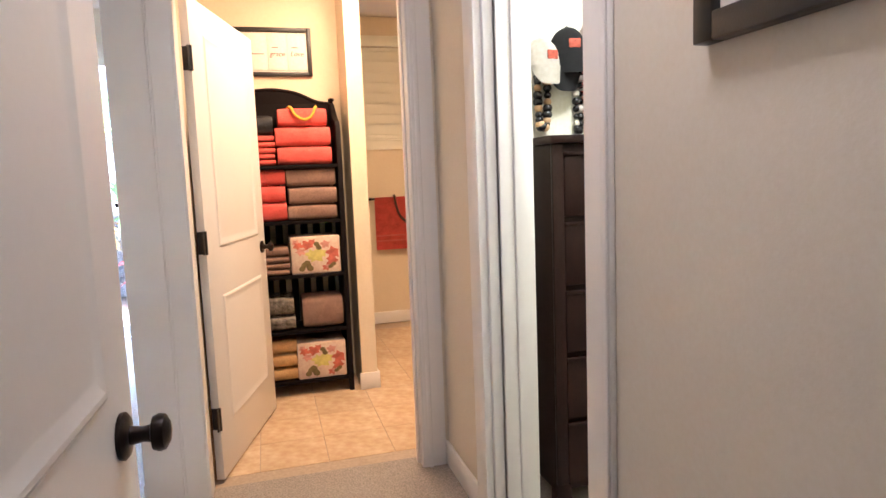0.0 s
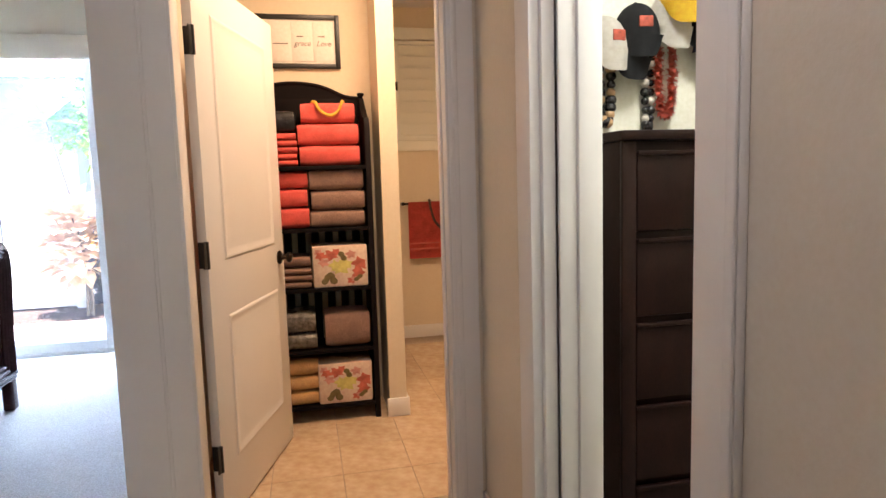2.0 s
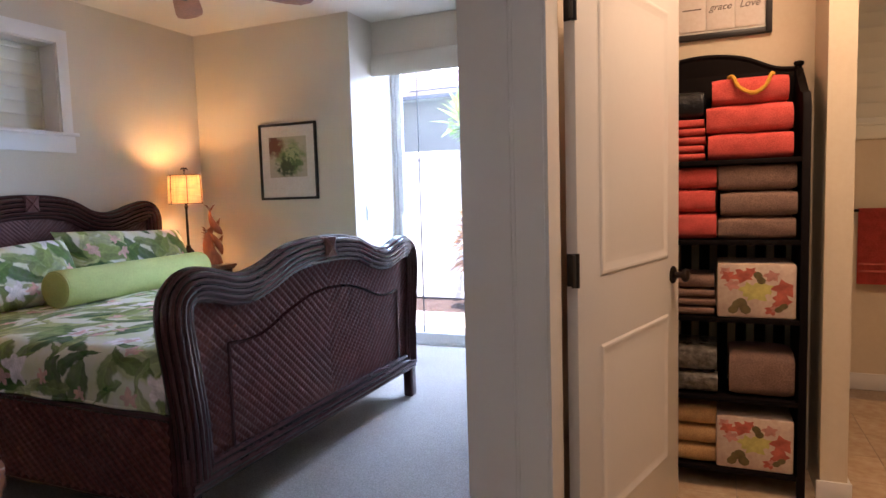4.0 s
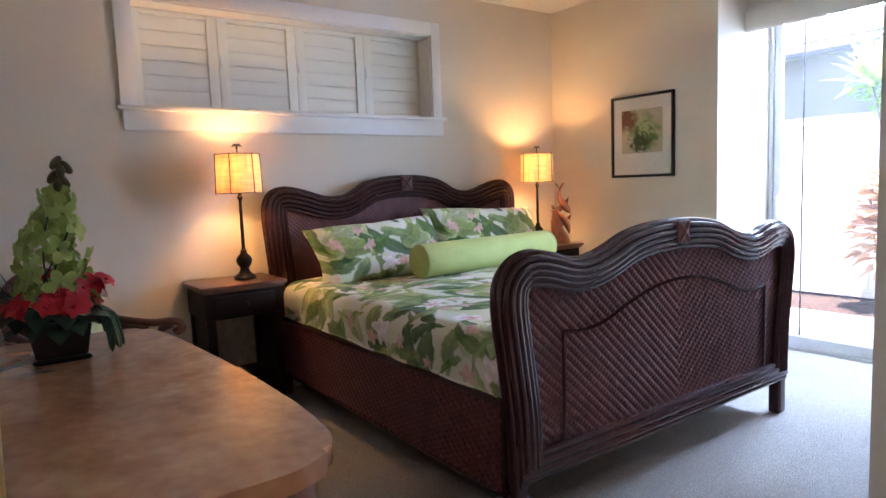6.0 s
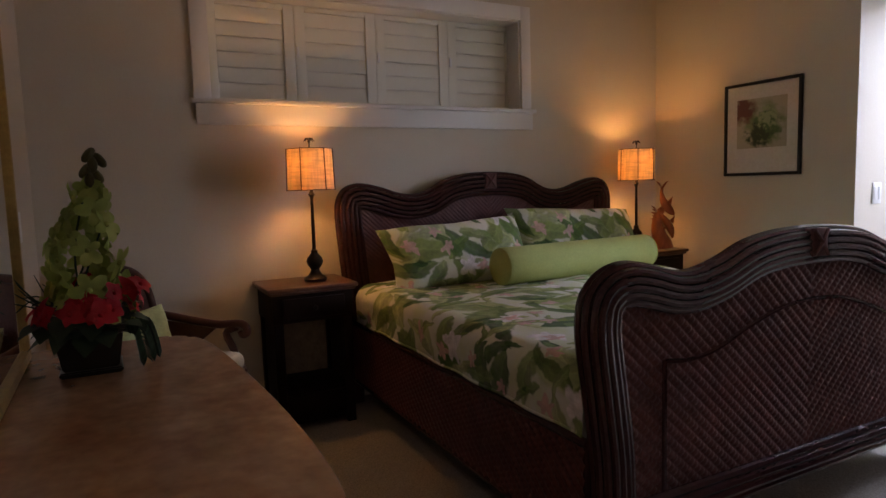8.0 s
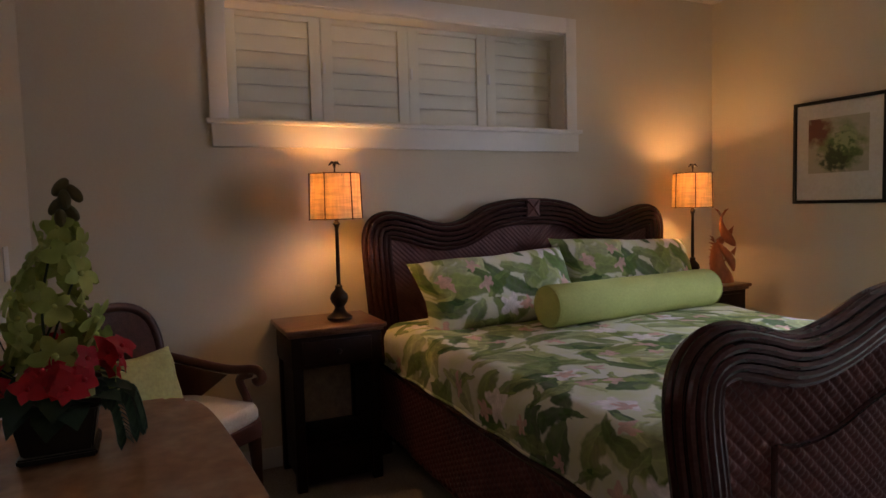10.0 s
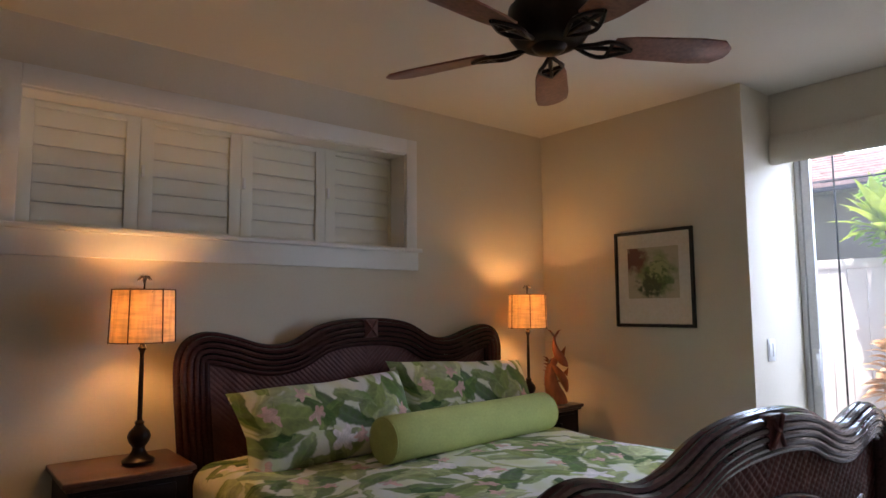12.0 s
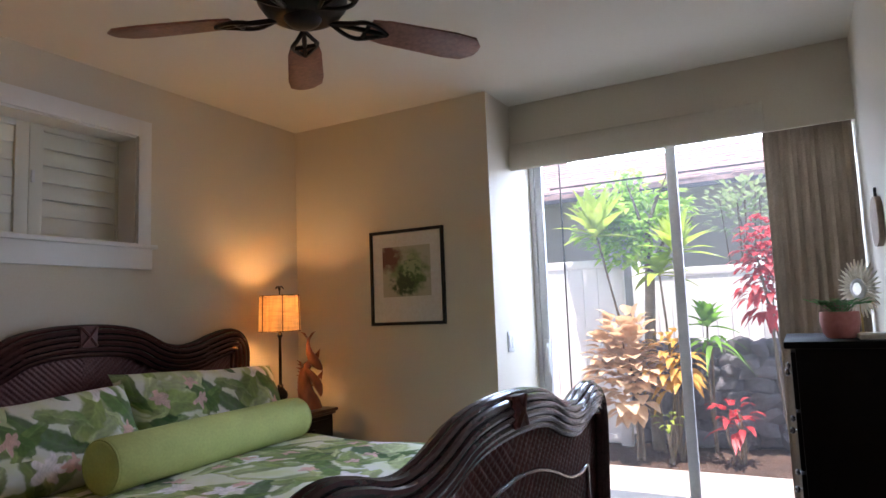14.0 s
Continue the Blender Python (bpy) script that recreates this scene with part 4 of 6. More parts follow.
def table_lamp(at):
    l = thing("table_lamp", (0, 0, 0), "lit bedside lamp with linen drum shade and bronze stem", "lamp", "lamps on the nightstands")
    prof = [(0.0, 0), (0.062, 0), (0.064, 0.012), (0.055, 0.020), (0.038, 0.030), (0.026, 0.050), (0.024, 0.062), (0.040, 0.085), (0.046, 0.105), (0.040, 0.125),
            (0.022, 0.145), (0.016, 0.155), (0.020, 0.163), (0.012, 0.172), (0.0, 0.175)]
    part("base", lathe(bmesh.new(), 0, 0, prof, 24), IRON, l)
    part("stem", lathe(bmesh.new(), 0, 0, [(0.010, 0.17), (0.010, 0.30), (0.008, 0.44), (0.010, 0.455), (0.018, 0.47), (0.010, 0.485), (0.008, 0.52)], 14), IRON, l)
    z0, z1, n = 0.495, 0.715, 6
    bm = bmesh.new()
    seg = 48
    r0, r1 = 0.128, 0.122
    for k in range(seg):
        a, b = k * math.tau / seg, (k + 1) * math.tau / seg
        q = []
        for ang, z, r in ((a, z0, r0), (b, z0, r0), (b, z1, r1), (a, z1, r1)):
            rr = r * (1 - 0.02 * abs(math.sin(n * ang / 2 + 0.6)))
            q.append(bm.verts.new((rr * math.cos(ang), rr * math.sin(ang), z)))
        bm.faces.new(q)
    bmesh.ops.remove_doubles(bm, verts=bm.verts, dist=1e-5)
    bmesh.ops.solidify(bm, geom=bm.faces[:], thickness=0.0015)
    sh = part("shade", bm, SHADE, l, "glowing linen drum shade")
    for z, r in ((z0, r0), (z1, r1)):
        ring = [(r * math.cos(k * math.tau / 40), r * math.sin(k * math.tau / 40), z) for k in range(40)]
        part("rim", tube(bmesh.new(), ring, 0.0025, 6, True), SHADEIRON, sh)
    for k in range(n):
        a = (k + 0.35) * math.tau / n
        part("rib", tube(bmesh.new(), [((r0 + 0.002) * math.cos(a), (r0 + 0.002) * math.sin(a), z0 - 0.004), ((r1 + 0.002) * math.cos(a), (r1 + 0.002) * math.sin(a), z1 + 0.004)], 0.0028, 6), SHADEIRON, sh)
    bm = tube(bmesh.new(), [(-0.122, 0, z1 - 0.012), (0.122, 0, z1 - 0.012)], 0.002, 6)
    tube(bm, [(0, -0.122, z1 - 0.012), (0, 0.122, z1 - 0.012)], 0.002, 6)
    tube(bm, [(0, 0, 0.715 - 0.012), (0, 0, 0.75)], 0.004, 8)
    part("harp", bm, IRON, l)
    # unseen cup added below the bulb to hold back its downward light
    part("socket_shield", lathe(bmesh.new(), 0, 0, [(0.012, 0.515), (0.020, 0.53), (0.022, 0.555), (0.027, 0.566), (0.027, 0.570), (0.0, 0.571)], 16), IRON, l)
    bm = bmesh.new()
    for k in range(6):
        a = k * math.tau / 6
        tube(bm, [(0, 0, 0.765), (0.016 * math.cos(a), 0.016 * math.sin(a), 0.772), (0.030 * math.cos(a), 0.030 * math.sin(a), 0.756)], [0.006, 0.005, 0.0015], 6)
    tube(bm, [(0, 0, 0.745), (0, 0, 0.768)], 0.006, 8)
    part("finial", bm, IRON, l, "small palm-tree finial")
    bm = bmesh.new()
    bmesh.ops.create_uvsphere(bm, u_segments=16, v_segments=10, radius=0.026, matrix=Matrix.Translation((0, 0, 0.60)))
    part("bulb", bm, emitting("bulb_glow", (1.0, 0.62, 0.28), 6), l)
    l.location = at
    return l


table_lamp((0.25, 3.19, 0.793))
table_lamp((0.24, 5.565, 0.793))

# carved fish sculpture, one plain mesh: two leaping fish over a coral stump
bm = bmesh.new()
fishes = [([(0.000, 0.445), (-0.004, 0.40), (0.004, 0.355), (0.022, 0.315), (0.047, 0.280), (0.068, 0.256), (0.082, 0.240)], (0.008, 0.012, 0.022, 0.031, 0.030, 0.020, 0.006)),
          ([(-0.030, 0.270), (-0.012, 0.245), (0.012, 0.215), (0.038, 0.180), (0.058, 0.140), (0.068, 0.105), (0.072, 0.075)], (0.010, 0.018, 0.028, 0.036, 0.034, 0.022, 0.008))]
for line, radii in fishes:
    tube(bm, [(0.012, u, z) for u, z in line], list(radii), 12, flat=0.8)
    (u0, z0), (u3, z3) = line[0], line[3]
    for s in (-1, 1):
        prism(bm, [(u0 - 0.010, z0 - 0.012), (u0 + 0.010, z0 - 0.012), (u0 + s * 0.034, z0 + 0.028), (u0 + s * 0.048, z0 + 0.040), (u0 + s * 0.020, z0 + 0.030)][::s], "x", 0.006, 0.018)
    prism(bm, [(u3 + 0.015, z3 + 0.022), (u3 + 0.050, z3 + 0.058), (u3 + 0.040, z3 - 0.004)], "x", 0.006, 0.018)
    prism(bm, [(u3 - 0.010, z3 - 0.020), (u3 - 0.045, z3 - 0.042), (u3 + 0.010, z3 - 0.036)], "x", 0.010, 0.022)
tube(bm, smooth_line([(0, 0.010, 0.0), (0, 0.005, 0.04), (0, -0.020, 0.10), (0, -0.030, 0.18), (0, -0.020, 0.25), (0, 0.010, 0.29)], 4), [0.072 - 0.0026 * k for k in range(21)], 12, flat=0.8)
for k in range(9):
    z = 0.09 + 0.023 * k
    prism(bm, [(-0.045, z - 0.012), (-0.072 - 0.006 * (k % 2), z + 0.012), (-0.040, z + 0.010)], "x", -0.008, 0.008)
sc = part("sculpture", bm, plain("carved_koa_wood", (0.30, 0.10, 0.045), 0.35, var=0.25, scale=12, grain=40, gvar=0.08, stretch=(1, 1, 0.4)))
sc.location, sc.rotation_euler = (0.32, 5.735, 0.793), (0, 0, radians(-46))
tagged(sc, "carved reddish wooden sculpture of leaping fish", "sculpture")


def picture(name, label, axis, wall, a0, a1, z0, z1, frame_w, depth, frame_mat, group=""):
    """A framed picture on a wall: axis is the wall's normal; returns the thing and a painter for flat pieces."""
    put = {"-y": lambda a, z, d: (a, wall - d, z), "-x": lambda a, z, d: (wall - d, a, z)}[axis]
    t = thing(name, put((a0 + a1) / 2, z0, 0), label, "picture")

    def slab(pn, b0, b1, c0, c1, d0, d1, m, parent=None, bev=0.0, lab=""):
        p, q = put(b0, c0, d0), put(b1, c1, d1)
        lo, hi = [min(x, y) for x, y in zip(p, q)], [max(x, y) for x, y in zip(p, q)]
        return part(pn, bx(bmesh.new(), lo[0], hi[0], lo[1], hi[1], lo[2], hi[2], bev), m, parent or t, lab)

    for b0, b1, c0, c1 in ((a0, a0 + frame_w, z0, z1), (a1 - frame_w, a1, z0, z1), (a0 + frame_w, a1 - frame_w, z0, z0 + frame_w), (a0 + frame_w, a1 - frame_w, z1 - frame_w, z1)):
        slab("frame", b0, b1, c0, c1, 0.001, depth, frame_mat, None, 0.003)
    slab("mat_board", a0 + frame_w, a1 - frame_w, z0 + frame_w, z1 - frame_w, 0.002, depth * 0.45, PAPER)
    return t, slab


pic, slab = picture("picture", "black-framed watercolour of green foliage with a white mat", "-y", 6.0, 0.640, 1.190, 1.296, 1.903, 0.020, 0.022, BLACK)
WATERCOL = watercolour("watercolour_foliage")
slab("print", 0.735, 1.092, 1.475, 1.795, 0.0105, 0.0115, WATERCOL, None, 0, "loose watercolour of leaves")

# light switch on the short return wall
sw = thing("light_switch", (1.51, 6.21, 1.17), "white double light switch plate", "light switch")
part("plate", bx(bmesh.new(), 1.511, 1.517, 6.165, 6.255, 1.11, 1.235, 0.003), WHITEPLASTIC, sw)
for y in (6.187, 6.233):
    part("rocker", bx(bmesh.new(), 1.517, 1.521, y - 0.014, y + 0.014, 1.135, 1.21, 0.002), WHITEPLASTIC, sw)

# ---- dresser with mirror ----
dr = thing("dresser", (2.07, 2.18, 0.008), "wide dresser with a glossy tan top and rounded corners", "dresser")


def bow(inset):
    ctrl = [(1.305 + inset, 1.905), (1.305 + inset, 2.30), (1.325 + inset, 2.39 - inset * 0.5), (1.40 + inset * 0.6, 2.450 - inset), (1.60, 2.487 - inset), (2.05, 2.522 - inset), (2.40, 2.534 - inset),
            (2.68, 2.524 - inset), (2.81 - inset * 0.6, 2.490 - inset), (2.870 - inset, 2.41 - inset * 0.5), (2.882 - inset, 2.30), (2.882 - inset, 1.905)]
    return [(p.x, p.y) for p in smooth_line([(c[0], c[1], 0) for c in ctrl], 5)]


bm = prism(bmesh.new(), bow(0), "z", 0.762, 0.802, 0.015)
part("top", bm, DRESSERTOP, dr, "glossy tan stone-look top")
part("body", prism(bmesh.new(), bow(0.03), "z", 0.09, 0.763, 0.004), BROWNWOOD, dr)
part("plinth", prism(bmesh.new(), bow(0.06), "z", 0.008, 0.088), DARKWOOD, dr)
for j in range(3):
    for x0, x1 in ((1.50, 2.04), (2.07, 2.61)):
        z0 = 0.12 + 0.212 * j
        yb = [2.534 - 0.028 - 0.011 * ((x - 2.40) / 0.4) ** 2 - 0.002 for x in (x0, x1)]
        bm = prism(bmesh.new(), [(x0, min(yb) - 0.02), (x1, min(yb) - 0.02), (x1, yb[1] + 0.014), (x0, yb[0] + 0.014)], "z", z0, z0 + 0.195, 0.003)
        d = part("drawer", bm, BROWNWOOD, dr)
        for x in (x0 + 0.14, x1 - 0.14):
            k = bmesh_knob(0, 0, 0, 0.014)
            bmesh.ops.transform(k, matrix=pose(x, max(yb) + 0.012, z0 + 0.1, 0, 0, 90), verts=k.verts)
            part("knob", k, IRON, d)
mi = thing("mirror", (2.1, 1.92, 0.802), "tall wall mirror in a slim gilt frame above the dresser", "mirror")
part("glass", bx(bmesh.new(), 1.42, 2.78, 1.950, 1.958, 0.83, 2.27), MIRROR, mi, "silvered mirror glass")
for c in ((1.40, 1.422, 0.803, 2.30), (2.778, 2.80, 0.803, 2.30), (1.422, 2.778, 0.803, 0.835), (1.422, 2.778, 2.265, 2.30)):
    part("frame", bx(bmesh.new(), c[0], c[1], 1.883, 1.972, c[2], c[3], 0.006), GOLD, mi)
sw = thing("light_switch", (0.6, 1.88, 1.2), "white light switch plate", "light switch")
part("plate", bx(bmesh.new(), 0.56, 0.64, 1.881, 1.887, 1.11, 1.235, 0.003), WHITEPLASTIC, sw)


# ---- flower arrangement ----
def leaf(bm, base, way, length, width, droop=0.3, n=5, fold=0.25, up=None):
    """One curved, folded leaf blade from base along way."""
    way = Vector(way).normalized()
    side = way.cross(up or Vector((0, 0, 1)))
    side = side.normalized() if side.length > 1e-3 else Vector((1, 0, 0))
    rise = side.cross(way)
    rows = []
    for i in range(n + 1):
        t = i / n
        p = Vector(base) + way * length * t - Vector((0, 0, 1)) * droop * length * t * t
        w = width * (math.sin(math.pi * (0.06 + 0.94 * t) ** 0.8) * 0.5 if i < n else 0.02)
        rows.append([bm.verts.new(p + side * w + rise * w * fold), bm.verts.new(p), bm.verts.new(p - side * w + rise * w * fold)])
    for a, c in zip(rows, rows[1:]):
        for k in range(2):
            bm.faces.new((a[k], a[k + 1], c[k + 1], c[k]))
    return bm


def blossom(bm, at, way, r, petals, cup=0.4, wide=0.9, round_tip=True):
    """Petals round a centre that faces along way; round or pointed tips."""
    way = Vector(way).normalized()
    side = way.cross(Vector((0.3, 0.1, 1))).normalized()
    other = way.cross(side)
    n = 6
    for k in range(petals):
        a = k * math.tau / petals + random.uniform(-0.2, 0.2)
        out = side * math.cos(a) + other * math.sin(a)
        across = way.cross(out).normalized()
        ln = r * random.uniform(0.85, 1.12)
        rows = []
        for i in range(n + 1):
            t = i / n
            w = ln * wide * 0.5 * (math.sqrt(max(0.0, 1 - (2 * t - 1) ** 2)) if round_tip else math.sin(math.pi * (0.05 + 0.95 * t) ** 0.75))
            p = at + out * ln * t + way * (cup * ln * t * (1 - 0.9 * t))
            rows.append([bm.verts.new(p + across * w + way * 0.12 * w), bm.verts.new(p), bm.verts.new(p - across * w + way * 0.12 * w)])
        for x, y in zip(rows, rows[1:]):
            for j in range(2):
                bm.faces.new((x[j], x[j + 1], y[j + 1], y[j]))
    bmesh.ops.create_icosphere(bm, subdivisions=1, radius=r * 0.16, matrix=Matrix.Translation(at + way * r * 0.1))


rng = random.Random(5)
POT = Vector((1.64, 2.14, 0.802))
fl = thing("flower_arrangement", POT, "silk arrangement of green orchids and red flowers in a black pot", "flower arrangement")
bm = bmesh.new()
for z0, z1, a, b in ((0, 0.016, 0.076, 0.078), (0.016, 0.115, 0.068, 0.084), (0.115, 0.14, 0.090, 0.092)):
    lo = [(POT.x - a, POT.y - a), (POT.x + a, POT.y - a), (POT.x + a, POT.y + a), (POT.x - a, POT.y + a)]
    v0 = [bm.verts.new((x, y, POT.z + z0)) for x, y in lo]
    v1 = [bm.verts.new((POT.x + (x - POT.x) * b / a, POT.y + (y - POT.y) * b / a, POT.z + z1)) for x, y in lo]
    bm.faces.new(v0[::-1])
    bm.faces.new(v1)
    for k in range(4):
        bm.faces.new((v0[k], v0[(k + 1) % 4], v1[(k + 1) % 4], v1[k]))
bmesh.ops.bevel(bm, geom=bm.edges[:], offset=0.004, segments=2, affect="EDGES")
part("pot", bm, plain("black_glazed_pot", (0.007, 0.006, 0.006), 0.3, var=0.2, bump=0.2, bscale=60), fl, "square black glazed pot")
part("moss", lathe(bmesh.new(), POT.x, POT.y, [(0.082, POT.z + 0.139), (0.07, POT.z + 0.15), (0.0, POT.z + 0.16)], 12), plain("moss", (0.06, 0.07, 0.02), 0.9, bump=0.8, bscale=60), fl)
GREENLEAF = leafy("dark_silk_leaf", (0.012, 0.035, 0.02), (0.035, 0.09, 0.05), 0.5, 0.15)
ORCHID = leafy("lime_orchid_petal", (0.27, 0.38, 0.08), (0.47, 0.57, 0.18), 0.6, 0.3)
BUDLEAF = leafy("brown_green_bud", (0.08, 0.065, 0.025), (0.13, 0.12, 0.045), 0.5, 0.15)
REDPETAL = leafy("red_silk_petal", (0.36, 0.003, 0.010), (0.58, 0.012, 0.024), 0.6, 0.25)
for k, (lean, hgt) in enumerate(((0.0, 0.56), (0.015, 0.40), (-0.015, 0.34))):
    part("stem", tube(bmesh.new(), smooth_line([(POT.x, POT.y, POT.z + 0.12), (POT.x + lean, POT.y - 0.02 + lean, POT.z + hgt * 0.6), (POT.x + 0.024 + lean * 0.4, POT.y + 0.036 + lean, POT.z + hgt)], 5), 0.0028, 6), GREENLEAF, fl)
TIP = Vector((0.020, 0.032, 0.0))
for k in range(44):
    t = k / 43
    h = 0.175 + 0.345 * t
    r = (0.066 * (1 - t ** 2.4) + 0.018) * rng.uniform(0.6, 1.25)
    a = k * 2.4 + rng.uniform(-0.6, 0.6)
    bm = bmesh.new()
    out = Vector((math.cos(a), math.sin(a), rng.uniform(-0.5, 0.7)))
    at = POT + TIP * t * t + Vector((r * math.cos(a), r * math.sin(a), h))
    blossom(bm, at, out, (0.064 - 0.024 * t) * rng.uniform(0.8, 1.1), 5, rng.uniform(0.2, 0.7), 0.62)
    part("orchid_bloom", bm, ORCHID, fl, "", 80)
# closed buds stand along the bent tip of the spray
for k in range(6):
    a = k * 2.1
    at = POT + TIP * (1 + 0.10 * k) + Vector((0.017 * math.cos(a), 0.017 * math.sin(a), 0.530 + 0.014 * k))
    bm = bmesh.new()
    bmesh.ops.create_uvsphere(bm, u_segments=10, v_segments=7, radius=1.0)
    bmesh.ops.transform(bm, matrix=Matrix.Translation(at) @ pose(0, 0, 0, 40 * math.sin(a), 40 * math.cos(a), 0) @ Matrix.Diagonal((0.017, 0.013, 0.025, 1)), verts=bm.verts)
    part("bud", bm, BUDLEAF, fl, "brownish closed bud")
# red blooms sit in loose clusters round the rim
for turn in (-70, -5, 30, 75, 185):
    for k in range(4):
        a = radians(turn + rng.uniform(-24, 24))
        r = rng.uniform(0.095, 0.145)
        bm = bmesh.new()
        blossom(bm, POT + Vector((r * math.cos(a), r * math.sin(a), rng.uniform(0.145, 0.245))), (math.cos(a) + rng.uniform(-0.4, 0.4), math.sin(a) + rng.uniform(-0.4, 0.4), rng.uniform(0.0, 0.8)),
                rng.uniform(0.036, 0.048), 5, 0.5, 0.80, False)
        part("red_bloom", bm, REDPETAL, fl, "", 80)
for k in range(46):
    a = k * 2.4
    r = rng.uniform(0.06, 0.115)
    bm = leaf(bmesh.new(), POT + Vector((r * math.cos(a), r * math.sin(a), rng.uniform(0.11, 0.19))), (math.cos(a) + rng.uniform(-0.5, 0.5), math.sin(a) + rng.uniform(-0.5, 0.5), rng.uniform(-0.2, 0.5)),
              rng.uniform(0.05, 0.075), rng.uniform(0.06, 0.085), rng.uniform(0.3, 0.8), 6, 0.15)
    part("leaf", bm, GREENLEAF, fl)
for k in range(5):
    a = 0.9 + k * 0.28
    bm = bmesh.new()
    p0 = POT + Vector((0.11 * math.cos(a), 0.11 * math.sin(a), 0.13))
    pts = smooth_line([p0, p0 + Vector((0.035 * math.cos(a), 0.035 * math.sin(a), 0.0)), p0 + Vector((0.05 * math.cos(a), 0.05 * math.sin(a), -0.05)), p0 + Vector((0.055 * math.cos(a), 0.055 * math.sin(a), -0.085))], 5)
    tube(bm, pts, 0.002, 5)
    for i, p in enumerate(pts[3:]):
        for s in (-1, 1):
            leaf(bm, p, (math.cos(a + s), math.sin(a + s), -0.6), 0.028, 0.020, 0.4, 3)
    part("trailing_sprig", bm, GREENLEAF, fl)
for k in range(12):
    a = 3.6 + 0.14 * k
    pts = [POT + Vector((0.05 * math.cos(a), 0.05 * math.sin(a), 0.15)), POT + Vector((0.12 * math.cos(a), 0.12 * math.sin(a), 0.19 + 0.01 * (k % 3))), POT + Vector((0.17 * math.cos(a), 0.17 * math.sin(a), 0.18 + 0.03 * (k % 4)))]
    part("grass_sprig", tube(bmesh.new(), smooth_line(pts, 4), [0.002] * 8 + [0.0008], 4), GREENLEAF, fl)

# ---- armchair in the corner ----
ch = thing("armchair", (0, 0, 0), "carved wooden armchair with caned oval back and cream seat", "chair")
CHAIRWOOD = plain("chair_mahogany", (0.10, 0.032, 0.02), 0.32, var=0.3, scale=8, stretch=(1, 1, 0.3))
part("seat", prism(bmesh.new(), [(-0.22, -0.22), (-0.10, -0.25), (0.20, -0.275), (0.25, -0.24), (0.26, 0.0), (0.25, 0.24), (0.20, 0.275), (-0.10, 0.25), (-0.22, 0.22)], "z", 0.42, 0.50, 0.028), PALE, ch, "cream upholstered seat")
part("seat_frame", prism(bmesh.new(), [(-0.24, -0.23), (0.22, -0.285), (0.265, -0.24), (0.265, 0.24), (0.22, 0.285), (-0.24, 0.23)], "z", 0.355, 0.425, 0.008), CHAIRWOOD, ch)
for x, y, top in ((0.22, -0.24, 0.36), (0.22, 0.24, 0.36), (-0.22, -0.20, 0.40), (-0.22, 0.20, 0.40)):
    part("leg", tube(bmesh.new(), smooth_line([(x, y, top), (x * 1.02, y * 1.03, 0.22), (x * 1.08, y * 1.02, 0.0)], 5), [0.030, 0.030, 0.029, 0.027, 0.025, 0.023, 0.021, 0.020, 0.019, 0.018, 0.018], 10), CHAIRWOOD, ch)
oval = []
for k in range(40):
    a = k * math.tau / 40
    c, s = math.cos(a), math.sin(a)
    yy, zz = 0.225 * math.copysign(abs(c) ** 0.75, c), 0.225 * math.copysign(abs(s) ** 0.75, s)
    oval.append((-0.24 - 0.20 * (zz + 0.225) - 0.02, yy, 0.70 + zz))
bk = part("backrest", tube(bmesh.new(), oval, 0.021, 10, True), CHAIRWOOD, ch)
bm = bmesh.new()
bm.faces.new([bm.verts.new((p[0], p[1] * 0.97, 0.70 + (p[2] - 0.70) * 0.97)) for p in oval])
bmesh.ops.solidify(bm, geom=bm.faces[:], thickness=0.006)
part("cane_panel", bm, plain("cane_mesh", (0.13, 0.05, 0.035), 0.5, var=0.2, scale=30, bump=0.8, bscale=150), bk, "woven cane back panel")
for s in (-1, 1):
    pts = smooth_line([(-0.31, s * 0.22, 0.68), (-0.15, s * 0.265, 0.645), (0.05, s * 0.285, 0.622), (0.18, s * 0.29, 0.632), (0.225, s * 0.29, 0.622), (0.235, s * 0.29, 0.592), (0.21, s * 0.29, 0.579), (0.20, s * 0.29, 0.597)], 5)
    arm = part("arm", tube(bmesh.new(), pts, 0.021, 10), CHAIRWOOD, ch)
    part("arm_support", tube(bmesh.new(), smooth_line([(0.17, s * 0.29, 0.612), (0.11, s * 0.285, 0.58), (0.16, s * 0.275, 0.50), (0.20, s * 0.265, 0.40)], 5), 0.019, 10), CHAIRWOOD, arm)
    bm = prism(bmesh.new(), [(-0.30, 0.64), (0.08, 0.61), (-0.02, 0.54), (-0.12, 0.47), (-0.24, 0.43)], "y", s * 0.245 - 0.006, s * 0.245 + 0.006, 0.003)
    part("side_panel", bm, CHAIRWOOD, arm)
ch.location, ch.rotation_euler = (0.48, 2.395, 0.008), (0, 0, radians(40))
gp = pillow("cushion", "pale green cushion leaning in the armchair", (0, 0, 0), (0.34, 0.27, 0.10), (0, -18, 40), plain("pale_green_cloth", (0.40, 0.44, 0.20), 0.9, var=0.1, bump=0.3), 3.0, "cushion")
gp.location = (0.365, 2.30, 0.612)

